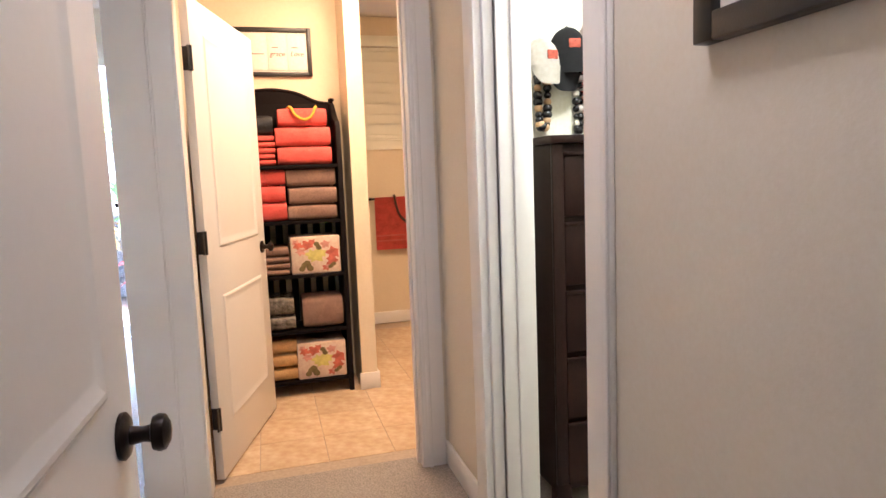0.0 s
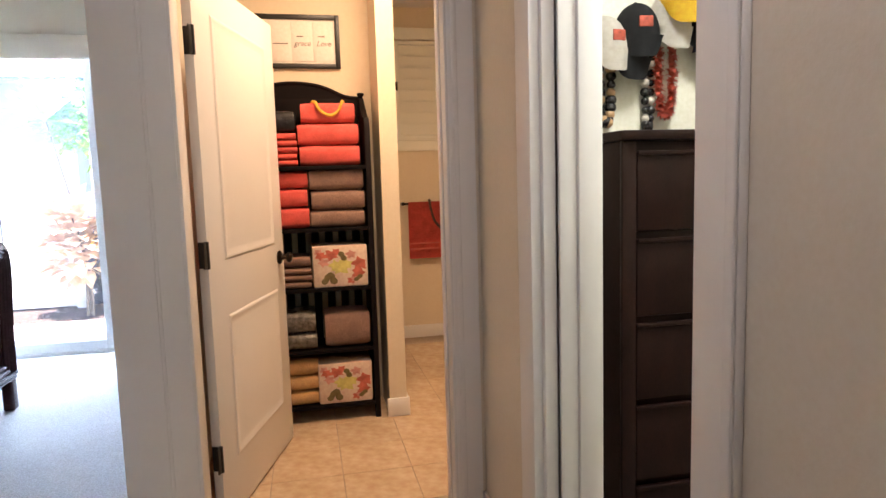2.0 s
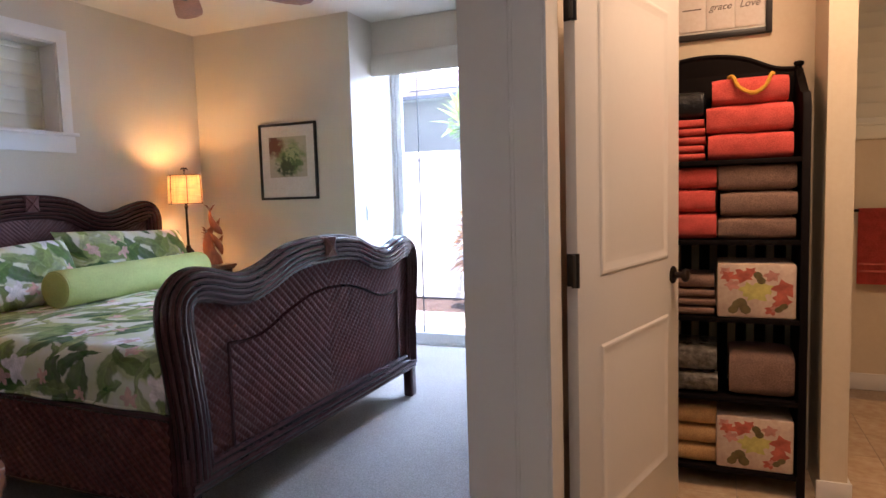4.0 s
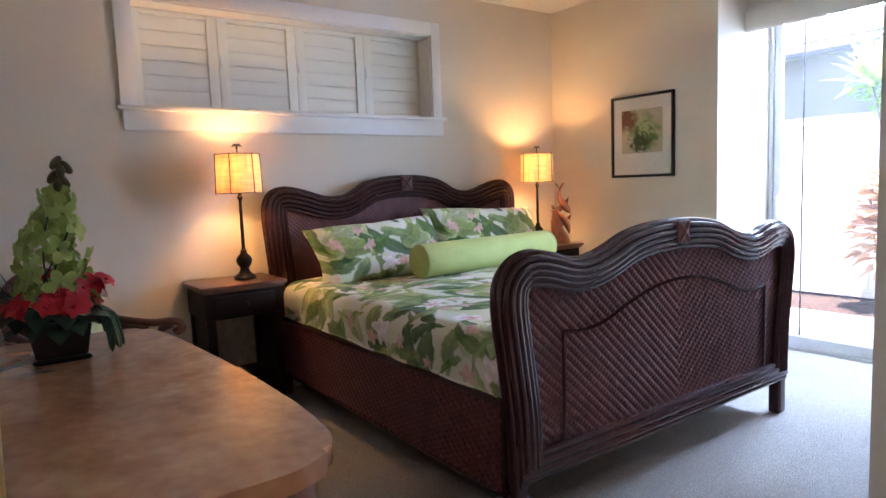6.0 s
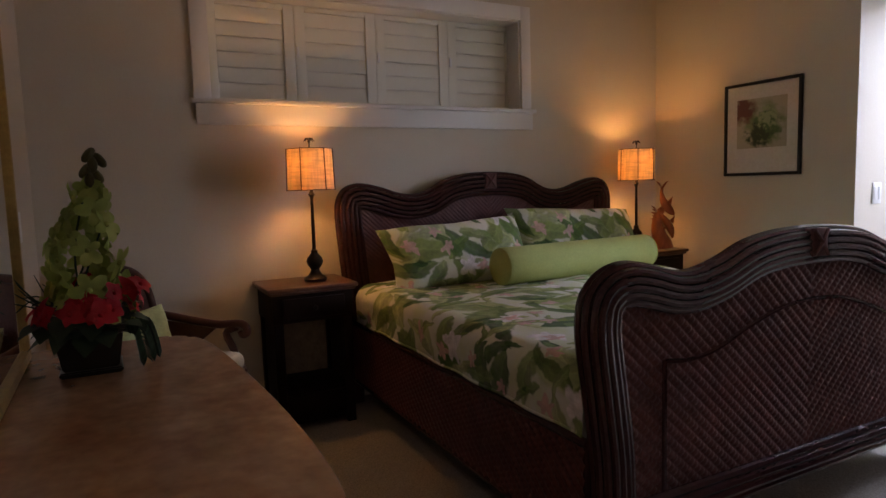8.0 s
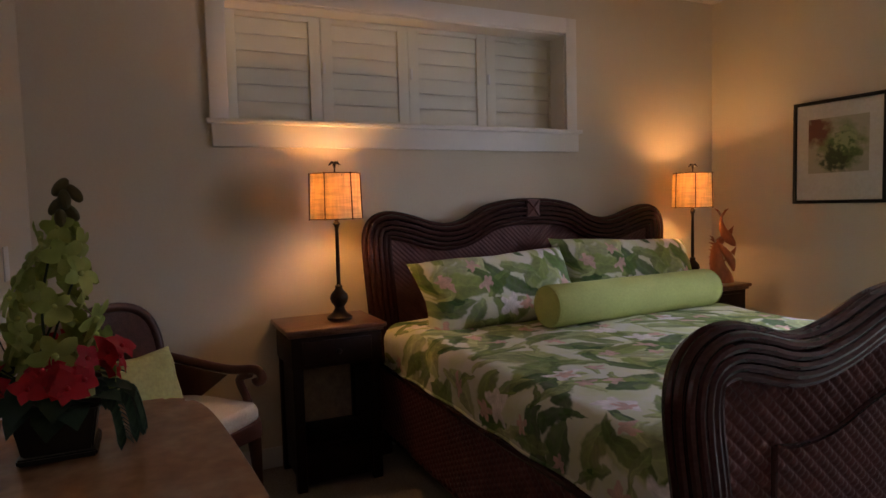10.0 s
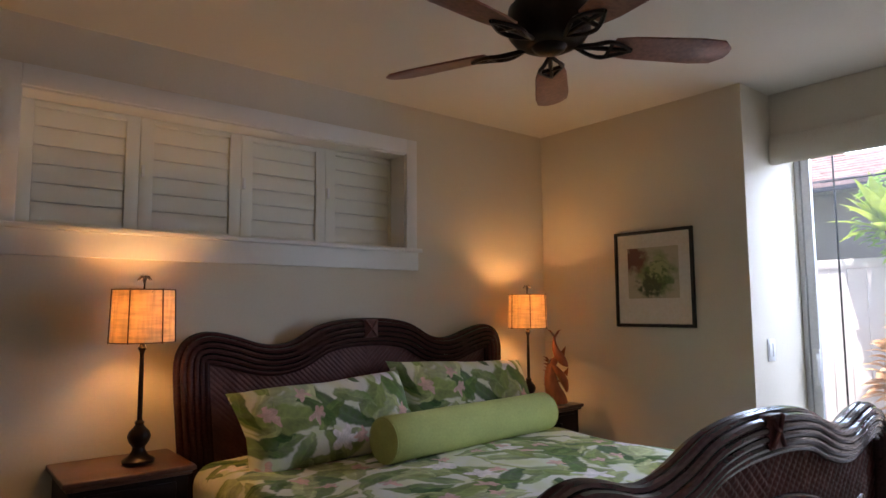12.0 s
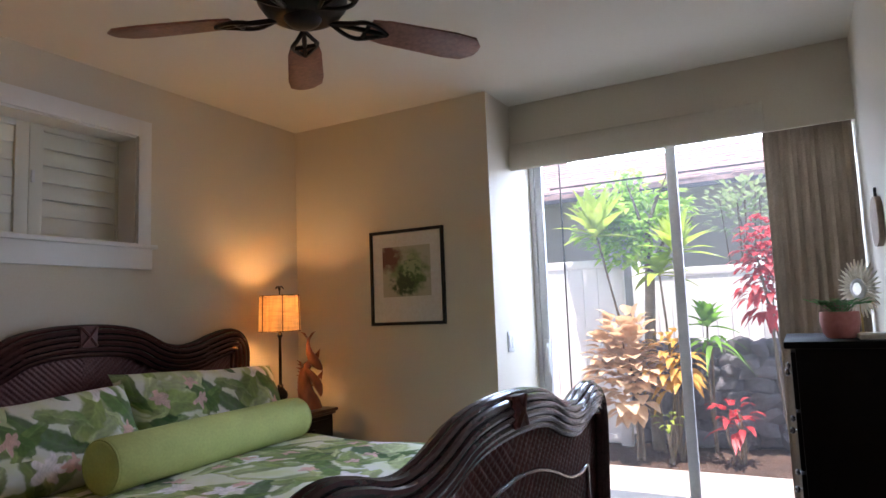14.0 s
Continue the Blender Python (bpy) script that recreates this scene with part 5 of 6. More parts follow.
# ---- tall chest by the glass door ----
tc = thing("chest_of_drawers", (3.2, 5.55, 0.008), "tall black-brown chest of drawers", "chest of drawers")
part("carcass", bx(bmesh.new(), 3.042, 3.383, 5.26, 5.86, 0.06, 1.182, 0.004), BLACKWOOD, tc)
part("top", bx(bmesh.new(), 3.006, 3.384, 5.235, 5.885, 1.182, 1.209, 0.006), BLACKWOOD, tc)
part("plinth", bx(bmesh.new(), 3.067, 3.38, 5.28, 5.84, 0.008, 0.06), BLACKWOOD, tc)
for j in range(5):
    z0 = 0.080 + 0.220 * j
    d = part("drawer", bx(bmesh.new(), 3.025, 3.042, 5.28, 5.84, z0, z0 + 0.208, 0.004), BLACKWOOD, tc)
    for y in (5.42, 5.70):
        k = bmesh_knob(0, 0, 0, 0.013)
        bmesh.ops.transform(k, matrix=pose(3.025, y, z0 + 0.12, 0, 0, 180), verts=k.verts)
        part("knob", k, STEEL, d, "brushed nickel knob")
pt = thing("potted_plant", (3.20, 5.46, 1.209), "small green fern in a pink ceramic pot", "potted plant")
PX, PY, PZ = 3.20, 5.46, 1.209
part("pot", lathe(bmesh.new(), PX, PY, [(0.0, PZ), (0.046, PZ), (0.060, PZ + 0.020), (0.068, PZ + 0.060), (0.066, PZ + 0.10), (0.060, PZ + 0.10), (0.060, PZ + 0.08), (0.0, PZ + 0.08)], 28), plain("pink_ceramic", (0.72, 0.27, 0.24), 0.4, var=0.08, scale=12), pt, "pink ceramic pot")
FERN = leafy("fern_green", (0.04, 0.17, 0.04), (0.10, 0.32, 0.10), 0.6, 0.25)
for k in range(26):
    a = k * 2.4
    ln = rng.uniform(0.06, 0.12)
    pts = smooth_line([(PX, PY, PZ + 0.07), (PX + ln * 0.5 * math.cos(a), PY + ln * 0.5 * math.sin(a), PZ + 0.125), (PX + ln * math.cos(a), PY + ln * math.sin(a), PZ + 0.12 + 0.03 * rng.random())], 4)
    bm = tube(bmesh.new(), pts, 0.0012, 4)
    for p in pts[2:]:
        for s in (-1, 1):
            leaf(bm, p, (math.cos(a + s * 1.1), math.sin(a + s * 1.1), 0.3), 0.026, 0.013, 0.2, 3)
    part("frond", bm, FERN, pt)
so = thing("sunburst_ornament", (3.282, 5.60, 1.209), "small ivory sunburst ornament with a round mirror", "ornament")
CX, CY, CZ = 3.282, 5.60, 1.394
IVORY = plain("ivory_resin", (0.78, 0.70, 0.52), 0.5, var=0.1)
for k in range(34):
    a = k * math.tau / 34
    r = 0.112 + 0.008 * (k % 2)
    ray = [(r, 0.0), (0.075, 0.085), (0.03, 0.0), (0.075, -0.085)]
    part("ray", prism(bmesh.new(), [(CX + q * math.cos(a - b), CZ + q * math.sin(a - b)) for q, b in ray], "y", CY - 0.003, CY + 0.003), IVORY, so)
bm = lathe(bmesh.new(), 0, 0, [(0.0, -0.006), (0.040, -0.006), (0.042, 0.0), (0.040, 0.008), (0.030, 0.010), (0.028, 0.006), (0.0, 0.006)], 28)
bmesh.ops.transform(bm, matrix=pose(CX, CY, CZ, 90), verts=bm.verts)
part("disc", bm, WHITEPLASTIC, so)
bm = lathe(bmesh.new(), 0, 0, [(0.0, 0.0), (0.024, 0.0), (0.024, 0.003), (0.0, 0.003)], 24)
bmesh.ops.transform(bm, matrix=pose(CX, CY - 0.006, CZ, 90), verts=bm.verts)
part("mirror_glass", bm, MIRROR, so)
bm = tube(bmesh.new(), [(CX, CY, 1.222), (CX, CY, CZ - 0.03)], 0.004, 8)
bx(bm, CX - 0.03, CX + 0.03, CY - 0.025, CY + 0.025, 1.2095, 1.223, 0.003)
part("stand", bm, GOLD, so)
so.rotation_euler = (0, 0, radians(-56))
bk = thing("book", (3.31, 5.40, 1.209), "white-covered book lying on the chest", "book")
part("cover", bx(bmesh.new(), 3.25, 3.37, 5.31, 5.48, 1.2095, 1.227, 0.002), PAPER, bk)
part("pages", bx(bmesh.new(), 3.254, 3.372, 5.308, 5.478, 1.2125, 1.224), plain("page_edges", (0.62, 0.58, 0.50), 0.9, bump=0.5, bscale=400), bk)
wp = thing("wall_plaque", (3.40, 5.8, 1.57), "small pale oval wall plaque hung from a dark hook", "plaque")
bm = prism(bmesh.new(), [(5.80 + 0.13 * math.cos(k * math.tau / 24), 1.675 + 0.105 * math.copysign(abs(math.sin(k * math.tau / 24)) ** 0.5, math.sin(k * math.tau / 24))) for k in range(24)], "x", 3.375, 3.397, 0.004)
part("panel", bm, plain("driftwood", (0.38, 0.29, 0.22), 0.7, var=0.2), wp)
part("hook", tube(bmesh.new(), [(3.388, 5.80, 1.77), (3.388, 5.80, 1.82)], 0.006, 8), BLACK, wp)

# ---- valance, roller shade and drapes ----
va = thing("valance", (2.46, 6.35, 2.26), "cream painted drapery valance under the ceiling", "valance", "", "structure")
part("board", bx(bmesh.new(), 1.512, 3.396, 6.35, 6.37, 2.262, 2.688, 0.002), WALL, va)
rs = thing("roller_shade", (2.2, 6.34, 2.26), "ivory fabric roller shade rolled up to its cassette", "window shade")
bm = prism(bmesh.new(), [(6.348, 2.428), (6.348, 2.262), (6.318, 2.258), (6.312, 2.268), (6.312, 2.37), (6.322, 2.415), (6.335, 2.428)], "x", 1.516, 2.985, 0.002)
part("cassette", bm, SHADECLOTH, rs)
part("hem_bar", tube(bmesh.new(), [(1.52, 6.332, 2.262), (2.98, 6.332, 2.262)], 0.009, 8), SHADECLOTH, rs)
for name, x0, x1, yb in (("curtain", 2.965, 3.392, 6.50),):
    cu = thing(name, ((x0 + x1) / 2, yb, 0.01), "sage-beige curtain drawn back in deep folds", "curtain")

    def folds(u, v):
        z = 0.015 + 2.33 * v
        wave = math.sin(u * 44 + 3.0 * noise.noise((u * 4, 0, 7)) + 0.6 * math.sin(v * 3)) * (0.026 - 0.006 * v) * (1.0 - 0.55 * u) + 0.010 * noise.noise((u * 9, v * 3, 1))
        return (x0 + (x1 - x0) * u + 0.006 * math.sin(u * 124), yb + wave, z)

    bm = sheet(bmesh.new(), folds, 190, 20)
    bmesh.ops.solidify(bm, geom=bm.faces[:], thickness=0.002)
    part("cloth", bm, DRAPE, cu, sharp=80)
    part("rod", tube(bmesh.new(), [(1.53, yb, 2.365), (3.39, yb, 2.365)], 0.010, 10), ALU, cu)

# ---- ceiling fan ----
fan = thing("ceiling_fan", (1.728, 4.115, H), "dark bronze ceiling fan with five mahogany blades", "ceiling fan")
FX, FY, FD = 1.728, 4.115, -0.030
part("canopy", lathe(bmesh.new(), FX, FY, [(0.075, H - 0.001), (0.072, H - 0.03), (0.045, H - 0.06), (0.016, H - 0.07)], 24), IRON, fan)
part("downrod", tube(bmesh.new(), [(FX, FY, H - 0.06), (FX, FY, 2.48 + FD)], 0.013, 10), IRON, fan)
part("motor", lathe(bmesh.new(), FX, FY, [(r, z + FD) for r, z in [(0.02, 2.625), (0.06, 2.62), (0.105, 2.59), (0.118, 2.55), (0.120, 2.52), (0.142, 2.50), (0.148, 2.46), (0.144, 2.41), (0.120, 2.378), (0.085, 2.36), (0.062, 2.362), (0.055, 2.352), (0.046, 2.345), (0.030, 2.340), (0.0, 2.339)]], 28), IRON, fan)
for k in range(5):
    a = radians(58 + 72 * k)
    bm = bmesh.new()
    pts = [(0.23, -0.050), (0.30, -0.062), (0.55, -0.072), (0.63, -0.066), (0.668, -0.03), (0.674, 0.0), (0.668, 0.03), (0.63, 0.066), (0.55, 0.072), (0.30, 0.062), (0.23, 0.050)]
    prism(bm, pts, "z", -0.003, 0.004, 0.0015)
    m = pose(FX, FY, 2.372 + FD, 0, 0, math.degrees(a)) @ pose(0, 0, 0, -12)
    bmesh.ops.transform(bm, matrix=m, verts=bm.verts)
    bl = part("blade", bm, BLADE, fan)
    bm = bmesh.new()
    for s in (-1, 1):
        tube(bm, smooth_line([(0.09, 0, -0.004), (0.15, s * 0.028, -0.014), (0.20, s * 0.045, -0.012), (0.25, s * 0.030, -0.008), (0.30, 0, -0.008)], 4), 0.008, 6)
    tube(bm, [(0.09, 0, -0.004), (0.30, 0, -0.008)], 0.009, 6)
    tube(bm, [(0.22, -0.04, -0.009), (0.22, 0.04, -0.009)], 0.008, 6)
    bmesh.ops.transform(bm, matrix=m, verts=bm.verts)
    part("blade_bracket", bm, IRON, bl)

# ---- framed picture in the hall ----
pic, slab = picture("picture", "black-framed picture with a white mat in the hallway", "-x", 4.66, 1.06, 1.675, 1.50, 2.02, 0.045, 0.032, BLACK)
slab("print", 1.20, 1.535, 1.63, 1.89, 0.015, 0.0165, WATERCOL, None, 0, "loose watercolour of leaves")


# ---- bathroom: shelf with towels ----
sh = thing("towel_shelf", (4.0, 4.77, 0.0), "black-brown wooden shelf unit with an arched back", "shelf unit")
SX0, SX1, SY0, SY1 = 3.62, 4.395, 4.615, 4.935
for z in (0.095, 0.405, 0.745, 1.070, 1.402):
    part("shelf", bx(bmesh.new(), SX0 + 0.03, SX1 - 0.03, SY0 + 0.004, SY1 - 0.02, z - 0.02, z, 0.002), BLACKWOOD, sh)
crest = [(3.63, 1.40), (3.63, 1.79), (3.72, 1.80), (3.85, 1.855), (4.007, 1.875), (4.16, 1.855), (4.29, 1.80), (4.385, 1.79), (4.385, 1.40)]
top = smooth_line([(c[0], c[1], 0) for c in crest[1:-1]], 5)
part("back_crest", prism(bmesh.new(), [crest[0]] + [(p.x, p.y) for p in top] + [crest[-1]], "y", SY1 - 0.016, SY1, 0.003), BLACKWOOD, sh)
part("crest_rail", tube(bmesh.new(), [(p.x, SY1 - 0.01, p.y) for p in top], 0.012, 8), BLACKWOOD, sh)
for k in range(9):
    x = SX0 + 0.075 + k * 0.078
    part("back_slat", bx(bmesh.new(), x - 0.022, x + 0.022, SY1 - 0.014, SY1 - 0.002, 0.10, 1.39), BLACKWOOD, sh)
for x in (SX0, SX1 - 0.03):
    side = [(SY0, 0.0), (SY0, 1.60), (SY0 + 0.03, 1.655), (SY0 + 0.10, 1.665), (SY0 + 0.18, 1.72), (SY1 - 0.03, 1.79), (SY1, 1.79), (SY1, 0.0), (SY1 - 0.035, 0.0), (SY1 - 0.035, 0.08), (SY0 + 0.035, 0.08), (SY0 + 0.035, 0.0)]
    part("side_panel", prism(bmesh.new(), side, "x", x, x + 0.03, 0.003), BLACKWOOD, sh)
    part("finial", lathe(bmesh.new(), x + 0.015, SY1 - 0.018, [(0.012, 1.785), (0.012, 1.80), (0.020, 1.806), (0.020, 1.818), (0.008, 1.822)], 12), BLACKWOOD, sh)


def folded(name, label, x0, x1, z0, z1, mat, seed, y0=4.64, y1=4.90, category="towel", group="folded towels on the shelf"):
    """A folded towel: a soft roll at the front, slack layers and slightly sagging ends."""
    bm = bmesh.new()
    nx, ns = 14, 22
    rows = []
    hy, hz, cy, cz = (y1 - y0) / 2, (z1 - z0) / 2, (y0 + y1) / 2, (z0 + z1) / 2
    for i in range(nx + 1):
        t = i / nx
        x = x0 + (x1 - x0) * t
        end = 1 - 0.10 * (abs(2 * t - 1) ** 8)
        row = []
        for k in range(ns):
            a = k * math.tau / ns
            c, s = math.cos(a), math.sin(a)
            wob = 1 + 0.035 * noise.noise((x * 9 + seed, c * 1.5, s * 1.5 + seed))
            yy = hy * math.copysign(abs(c) ** 0.35, c) * wob
            zz = hz * math.copysign(abs(s) ** 0.5, s) * end * (wob if s > 0 else 1)
            row.append(bm.verts.new((x + 0.004 * noise.noise((k, seed, t)), cy + yy, cz + zz - hz * (1 - end) * 0.0)))
        rows.append(row)
    for a, c in zip(rows, rows[1:]):
        for k in range(ns):
            bm.faces.new((a[k], a[(k + 1) % ns], c[(k + 1) % ns], c[k]))
    bm.faces.new(rows[0][::-1])
    bm.faces.new(rows[-1])
    ob = part(name, bm, mat, None, "", 60)
    return tagged(ob, label, category, group)


def stack(name, label, x0, x1, base, tops, mat, seed, jit=0.006, **kw):
    z = base
    for k, t in enumerate(tops):
        j = jit * math.sin(seed * 3 + k * 2.1)
        folded(name, label, x0 + j, x1 + j * 0.5, z + 0.0005, t, mat, seed + k * 1.7, **kw)
        z = t


stack("towel", "large coral terry towel folded on the shelf", 4.022, 4.338, 1.402, (1.512, 1.628), CORAL, 1.0)
stack("towel", "coral terry towel folded at the top of the stack", 4.035, 4.318, 1.628, (1.737,), CORAL, 2.2)
stack("washcloth", "small coral terry washcloth folded on the shelf", 3.72, 4.010, 1.402, (1.437, 1.472, 1.507, 1.542, 1.580), CORAL, 3.1)
stack("towel", "taupe terry towel folded on the shelf", 4.066, 4.352, 1.070, (1.165, 1.272, 1.386), TAUPE, 4.0)
stack("towel", "coral terry towel folded on the shelf", 3.70, 4.055, 1.070, (1.185, 1.285, 1.380), CORAL, 5.0)
stack("washcloth", "dark taupe washcloth folded on the shelf", 3.76, 4.052, 0.745, (0.785, 0.823, 0.862, 0.920), TAUPE, 6.0)
stack("blanket", "brown fleece blanket folded on the shelf", 4.105, 4.352, 0.405, (0.600,), TAUPE, 7.0, category="blanket")
stack("towel", "tan terry towel folded on the lowest shelf", 3.74, 4.062, 0.095, (0.178, 0.262, 0.352), TAN, 8.0)
WRAP = plain("plastic_wrapped_linen", (0.17, 0.15, 0.12), 0.18, var=0.35, scale=22, grain=40, gvar=0.2, bump=0.9, bscale=26, dist=0.02)
stack("linen_pack", "grey bed linen in clear plastic wrap", 3.78, 4.062, 0.405, (0.500, 0.615), WRAP, 9.0, category="linen")
BAGFAB = plain("black_nylon", (0.012, 0.012, 0.013), 0.35, var=0.3, bump=0.6, bscale=30, dist=0.01)
folded("pouch", "black nylon pouch lying on the washcloths", 3.80, 4.005, 1.582, 1.695, BAGFAB, 4.4, category="bag", group="")


def storage_box(z):
    """A cloth-covered box with a printed bouquet: blooms and leaves laid on as thin cloth shapes."""
    b = thing("storage_box", (4.21, 4.76, z), "floral print fabric storage box on the shelf", "storage box", "floral boxes on the shelf")
    x0, x1, y0, z0, z1 = 4.06, 4.355, 4.63, z + 0.001, z + 0.228
    part("body", bx(bmesh.new(), x0, x1, y0, 4.90, z0, z1, 0.010), GIFTBASE, b)
    r = random.Random(3)
    for kind, mat, spots in (("printed_bloom", BLOOMRED, ((0.10, 0.80, 0.035), (0.30, 0.82, 0.045), (0.90, 0.55, 0.055), (0.87, 0.30, 0.045), (0.42, 0.90, 0.03), (0.72, 0.10, 0.03))),
                             ("printed_patch", BLOOMLIME, ((0.52, 0.48, 0.06), (0.40, 0.52, 0.045), (0.62, 0.55, 0.04))),
                             ("printed_pink", BLOOMPINK, ((0.16, 0.62, 0.035), (0.72, 0.82, 0.035), (0.78, 0.14, 0.025), (0.05, 0.90, 0.03))),
                             ("printed_leaf", BLOOMLEAF, ((0.20, 0.16, 0.04), (0.32, 0.18, 0.045), (0.55, 0.78, 0.035), (0.86, 0.16, 0.03)))):
        for u, v, s in spots:
            bm = bmesh.new()
            cx, cz = x0 + 0.018 + (x1 - x0 - 0.036) * u, z0 + 0.015 + (z1 - z0 - 0.03) * v
            pts, turn = [], r.uniform(0, 6)
            for k in range(14):
                a = k * math.tau / 14
                rr = s * (0.75 + 0.25 * math.cos(5 * a + turn)) if mat is not BLOOMLEAF else s * (0.35 + 0.65 * abs(math.cos(a + turn)) ** 2)
                pts.append((min(max(cx + rr * math.cos(a), x0 + 0.012), x1 - 0.012), min(max(cz + rr * 0.8 * math.sin(a), z0 + 0.012), z1 - 0.012)))
            lo = y0 - 0.0006 - 0.0003 * r.random() - (0.0006 if mat is BLOOMLEAF else 0)
            prism(bm, pts, "y", lo, y0 + 0.002)
            part(kind, bm, mat, b)
    return b


GIFTBASE = plain("printed_canvas_ground", (0.66, 0.54, 0.42), 0.8, var=0.12, scale=10, dark=(0.58, 0.42, 0.34))
BLOOMRED = plain("print_scarlet", (0.56, 0.14, 0.09), 0.8, var=0.4, scale=25)
BLOOMLIME = plain("print_lime", (0.60, 0.55, 0.16), 0.8, var=0.2, scale=25)
BLOOMPINK = plain("print_pink", (0.64, 0.30, 0.24), 0.8, var=0.3, scale=25)
BLOOMLEAF = plain("print_olive", (0.17, 0.13, 0.05), 0.8, var=0.3, scale=25)
storage_box(0.745)
storage_box(0.095)

# yellow lei over the top towel
ring = smooth_line([(4.10, 4.70, 1.742), (4.115, 4.640, 1.735), (4.135, 4.628, 1.695), (4.175, 4.626, 1.668), (4.205, 4.626, 1.668), (4.235, 4.628, 1.692), (4.255, 4.640, 1.735), (4.265, 4.70, 1.742)], 10)
bm = bmesh.new()
for k, p in enumerate(ring):
    bmesh.ops.create_icosphere(bm, subdivisions=1, radius=0.0085 + 0.0015 * math.sin(k * 2.7), matrix=Matrix.Translation(p))
tagged(part("lei", bm, plain("yellow_crochet", (0.72, 0.38, 0.03), 0.8, var=0.2, scale=40)), "yellow crocheted lei draped over coral towels", "lei")


def words(text, at, size, mat, parent, turn=(90, 0, 0), name="lettering"):
    cu = bpy.data.curves.new(name, "FONT")
    cu.body, cu.size, cu.align_x, cu.extrude = text, size, "CENTER", 0.0004
    cu.shear = 0.3
    ob = bpy.data.objects.new(name, cu)
    scene.collection.objects.link(ob)
    me = bpy.data.meshes.new_from_object(ob)
    bpy.data.objects.remove(ob)
    me.materials.clear()
    me.materials.append(mat)
    out = new(name, me)
    out.parent = parent
    out.location, out.rotation_euler = Vector(at) - offset_of(parent), [radians(a) for a in turn]
    return out


pic, slab = picture("picture", "black-framed sign of three white cards with script words", "-y", 4.96, 3.74, 4.278, 1.962, 2.257, 0.026, 0.024, BLACK)
INK = plain("brown_ink", (0.10, 0.06, 0.05), 0.8, var=0.2)
CARD = plain("card_white", (0.78, 0.72, 0.66), 0.8, var=0.04)
for k, (w, x) in enumerate((("grace", 4.068), ("Love", 4.187), ("", 3.949), ("", 3.830))):
    c = slab("card", x - 0.056, x + 0.056, 2.000, 2.222, 0.011, 0.016, CARD, None, 0.001)
    if w:
        words(w, (x, 4.9435, 2.085), 0.042, INK, c)
        box_part("printed_bar", (x - 0.03, 4.9435, 2.135), (x + 0.008, 4.944, 2.140), INK, c, 0)
    else:
        box_part("printed_bar", (x - 0.04, 4.9435, 2.095), (x + 0.04, 4.944, 2.100), INK, c, 0)

# shuttered bathroom window on the far wall
bw = thing("window_2", (5.0, 6.36, 1.56), "cream shuttered bathroom window in a wide casing", "window", "", "structure")
bm = bmesh.new()
bx(bm, 5.385, 5.475, 6.34, 6.36, 1.645, 2.44, 0.003)
bx(bm, 4.555, 5.475, 6.34, 6.36, 2.44, 2.53, 0.003)
bx(bm, 4.555, 5.475, 6.338, 6.36, 1.555, 1.637, 0.003)
part("casing", bm, SHUTTER, bw)
box_part("sill", (4.555, 6.325, 1.637), (5.49, 6.44, 1.652), SHUTTER, bw)
bm = bmesh.new()
bx(bm, 4.765, 4.83, 6.375, 6.40, 1.655, 2.435, 0.002)
bx(bm, 5.318, 5.383, 6.375, 6.40, 1.655, 2.435, 0.002)
bx(bm, 4.83, 5.318, 6.375, 6.40, 1.655, 1.685, 0.002)
bx(bm, 4.83, 5.318, 6.375, 6.40, 2.405, 2.435, 0.002)
p = part("shutter_panel", bm, SHUTTER, bw)
for j in range(8):
    z = 1.688 + 0.0896 * j
    part("louvre", prism(bmesh.new(), [(6.398, z), (6.380, z + 0.045), (6.374, z + 0.084), (6.380, z + 0.084), (6.388, z + 0.045)], "x", 4.832, 5.316), SHUTTER, p)
part("backing", bx(bmesh.new(), 4.55, 5.40, 6.47, 6.478, 1.62, 2.44), SHUTTER, bw)
part("latch", bx(bmesh.new(), 4.800, 4.818, 6.360, 6.375, 2.04, 2.11, 0.003), IRON, bw, "dark bronze shutter latch")

# towel bar with two coral towels and a bead lei
tb = thing("towel_bar", (5.2, 6.3, 1.16), "bronze towel bar on the bathroom wall", "towel bar")
part("bar", tube(bmesh.new(), [(4.82, 6.30, 1.125), (5.60, 6.30, 1.125)], 0.009, 10), IRON, tb)
for x in (4.82, 5.60):
    part("bracket", tube(bmesh.new(), [(x, 6.359, 1.125), (x, 6.30, 1.125)], 0.014, 10), IRON, tb)
for x0, x1, zb in ((4.86, 5.175, 0.675), (5.185, 5.49, 0.685)):

    def hang(u, v):
        x = x0 + (x1 - x0) * u
        s = v * 2 - 1
        zt = 1.138
        if abs(s) < 0.1:
            y, z = 6.30 - 0.013 * s / 0.1, zt
        else:
            z = zt - (zt - zb) * (abs(s) - 0.1) / 0.9
            y = 6.30 - math.copysign(0.014 + 0.004 * noise.noise((x * 6, z * 4, 0)), s)
        return (x, y, z)

    bm = sheet(bmesh.new(), hang, 24, 60)
    bmesh.ops.solidify(bm, geom=bm.faces[:], thickness=0.006)
    t = part("towel", bm, CORAL, None, "", 80)
    tagged(t, "coral terry towel hanging over the towel bar", "towel", "towels on the bar")
    for z in (zb + 0.075, zb + 0.12):
        part("woven_band", bx(bmesh.new(), x0 + 0.002, x1 - 0.002, 6.274, 6.278, z, z + 0.012), plain("coral_satin_band", (0.70, 0.14, 0.10), 0.5), t)
bm = bmesh.new()
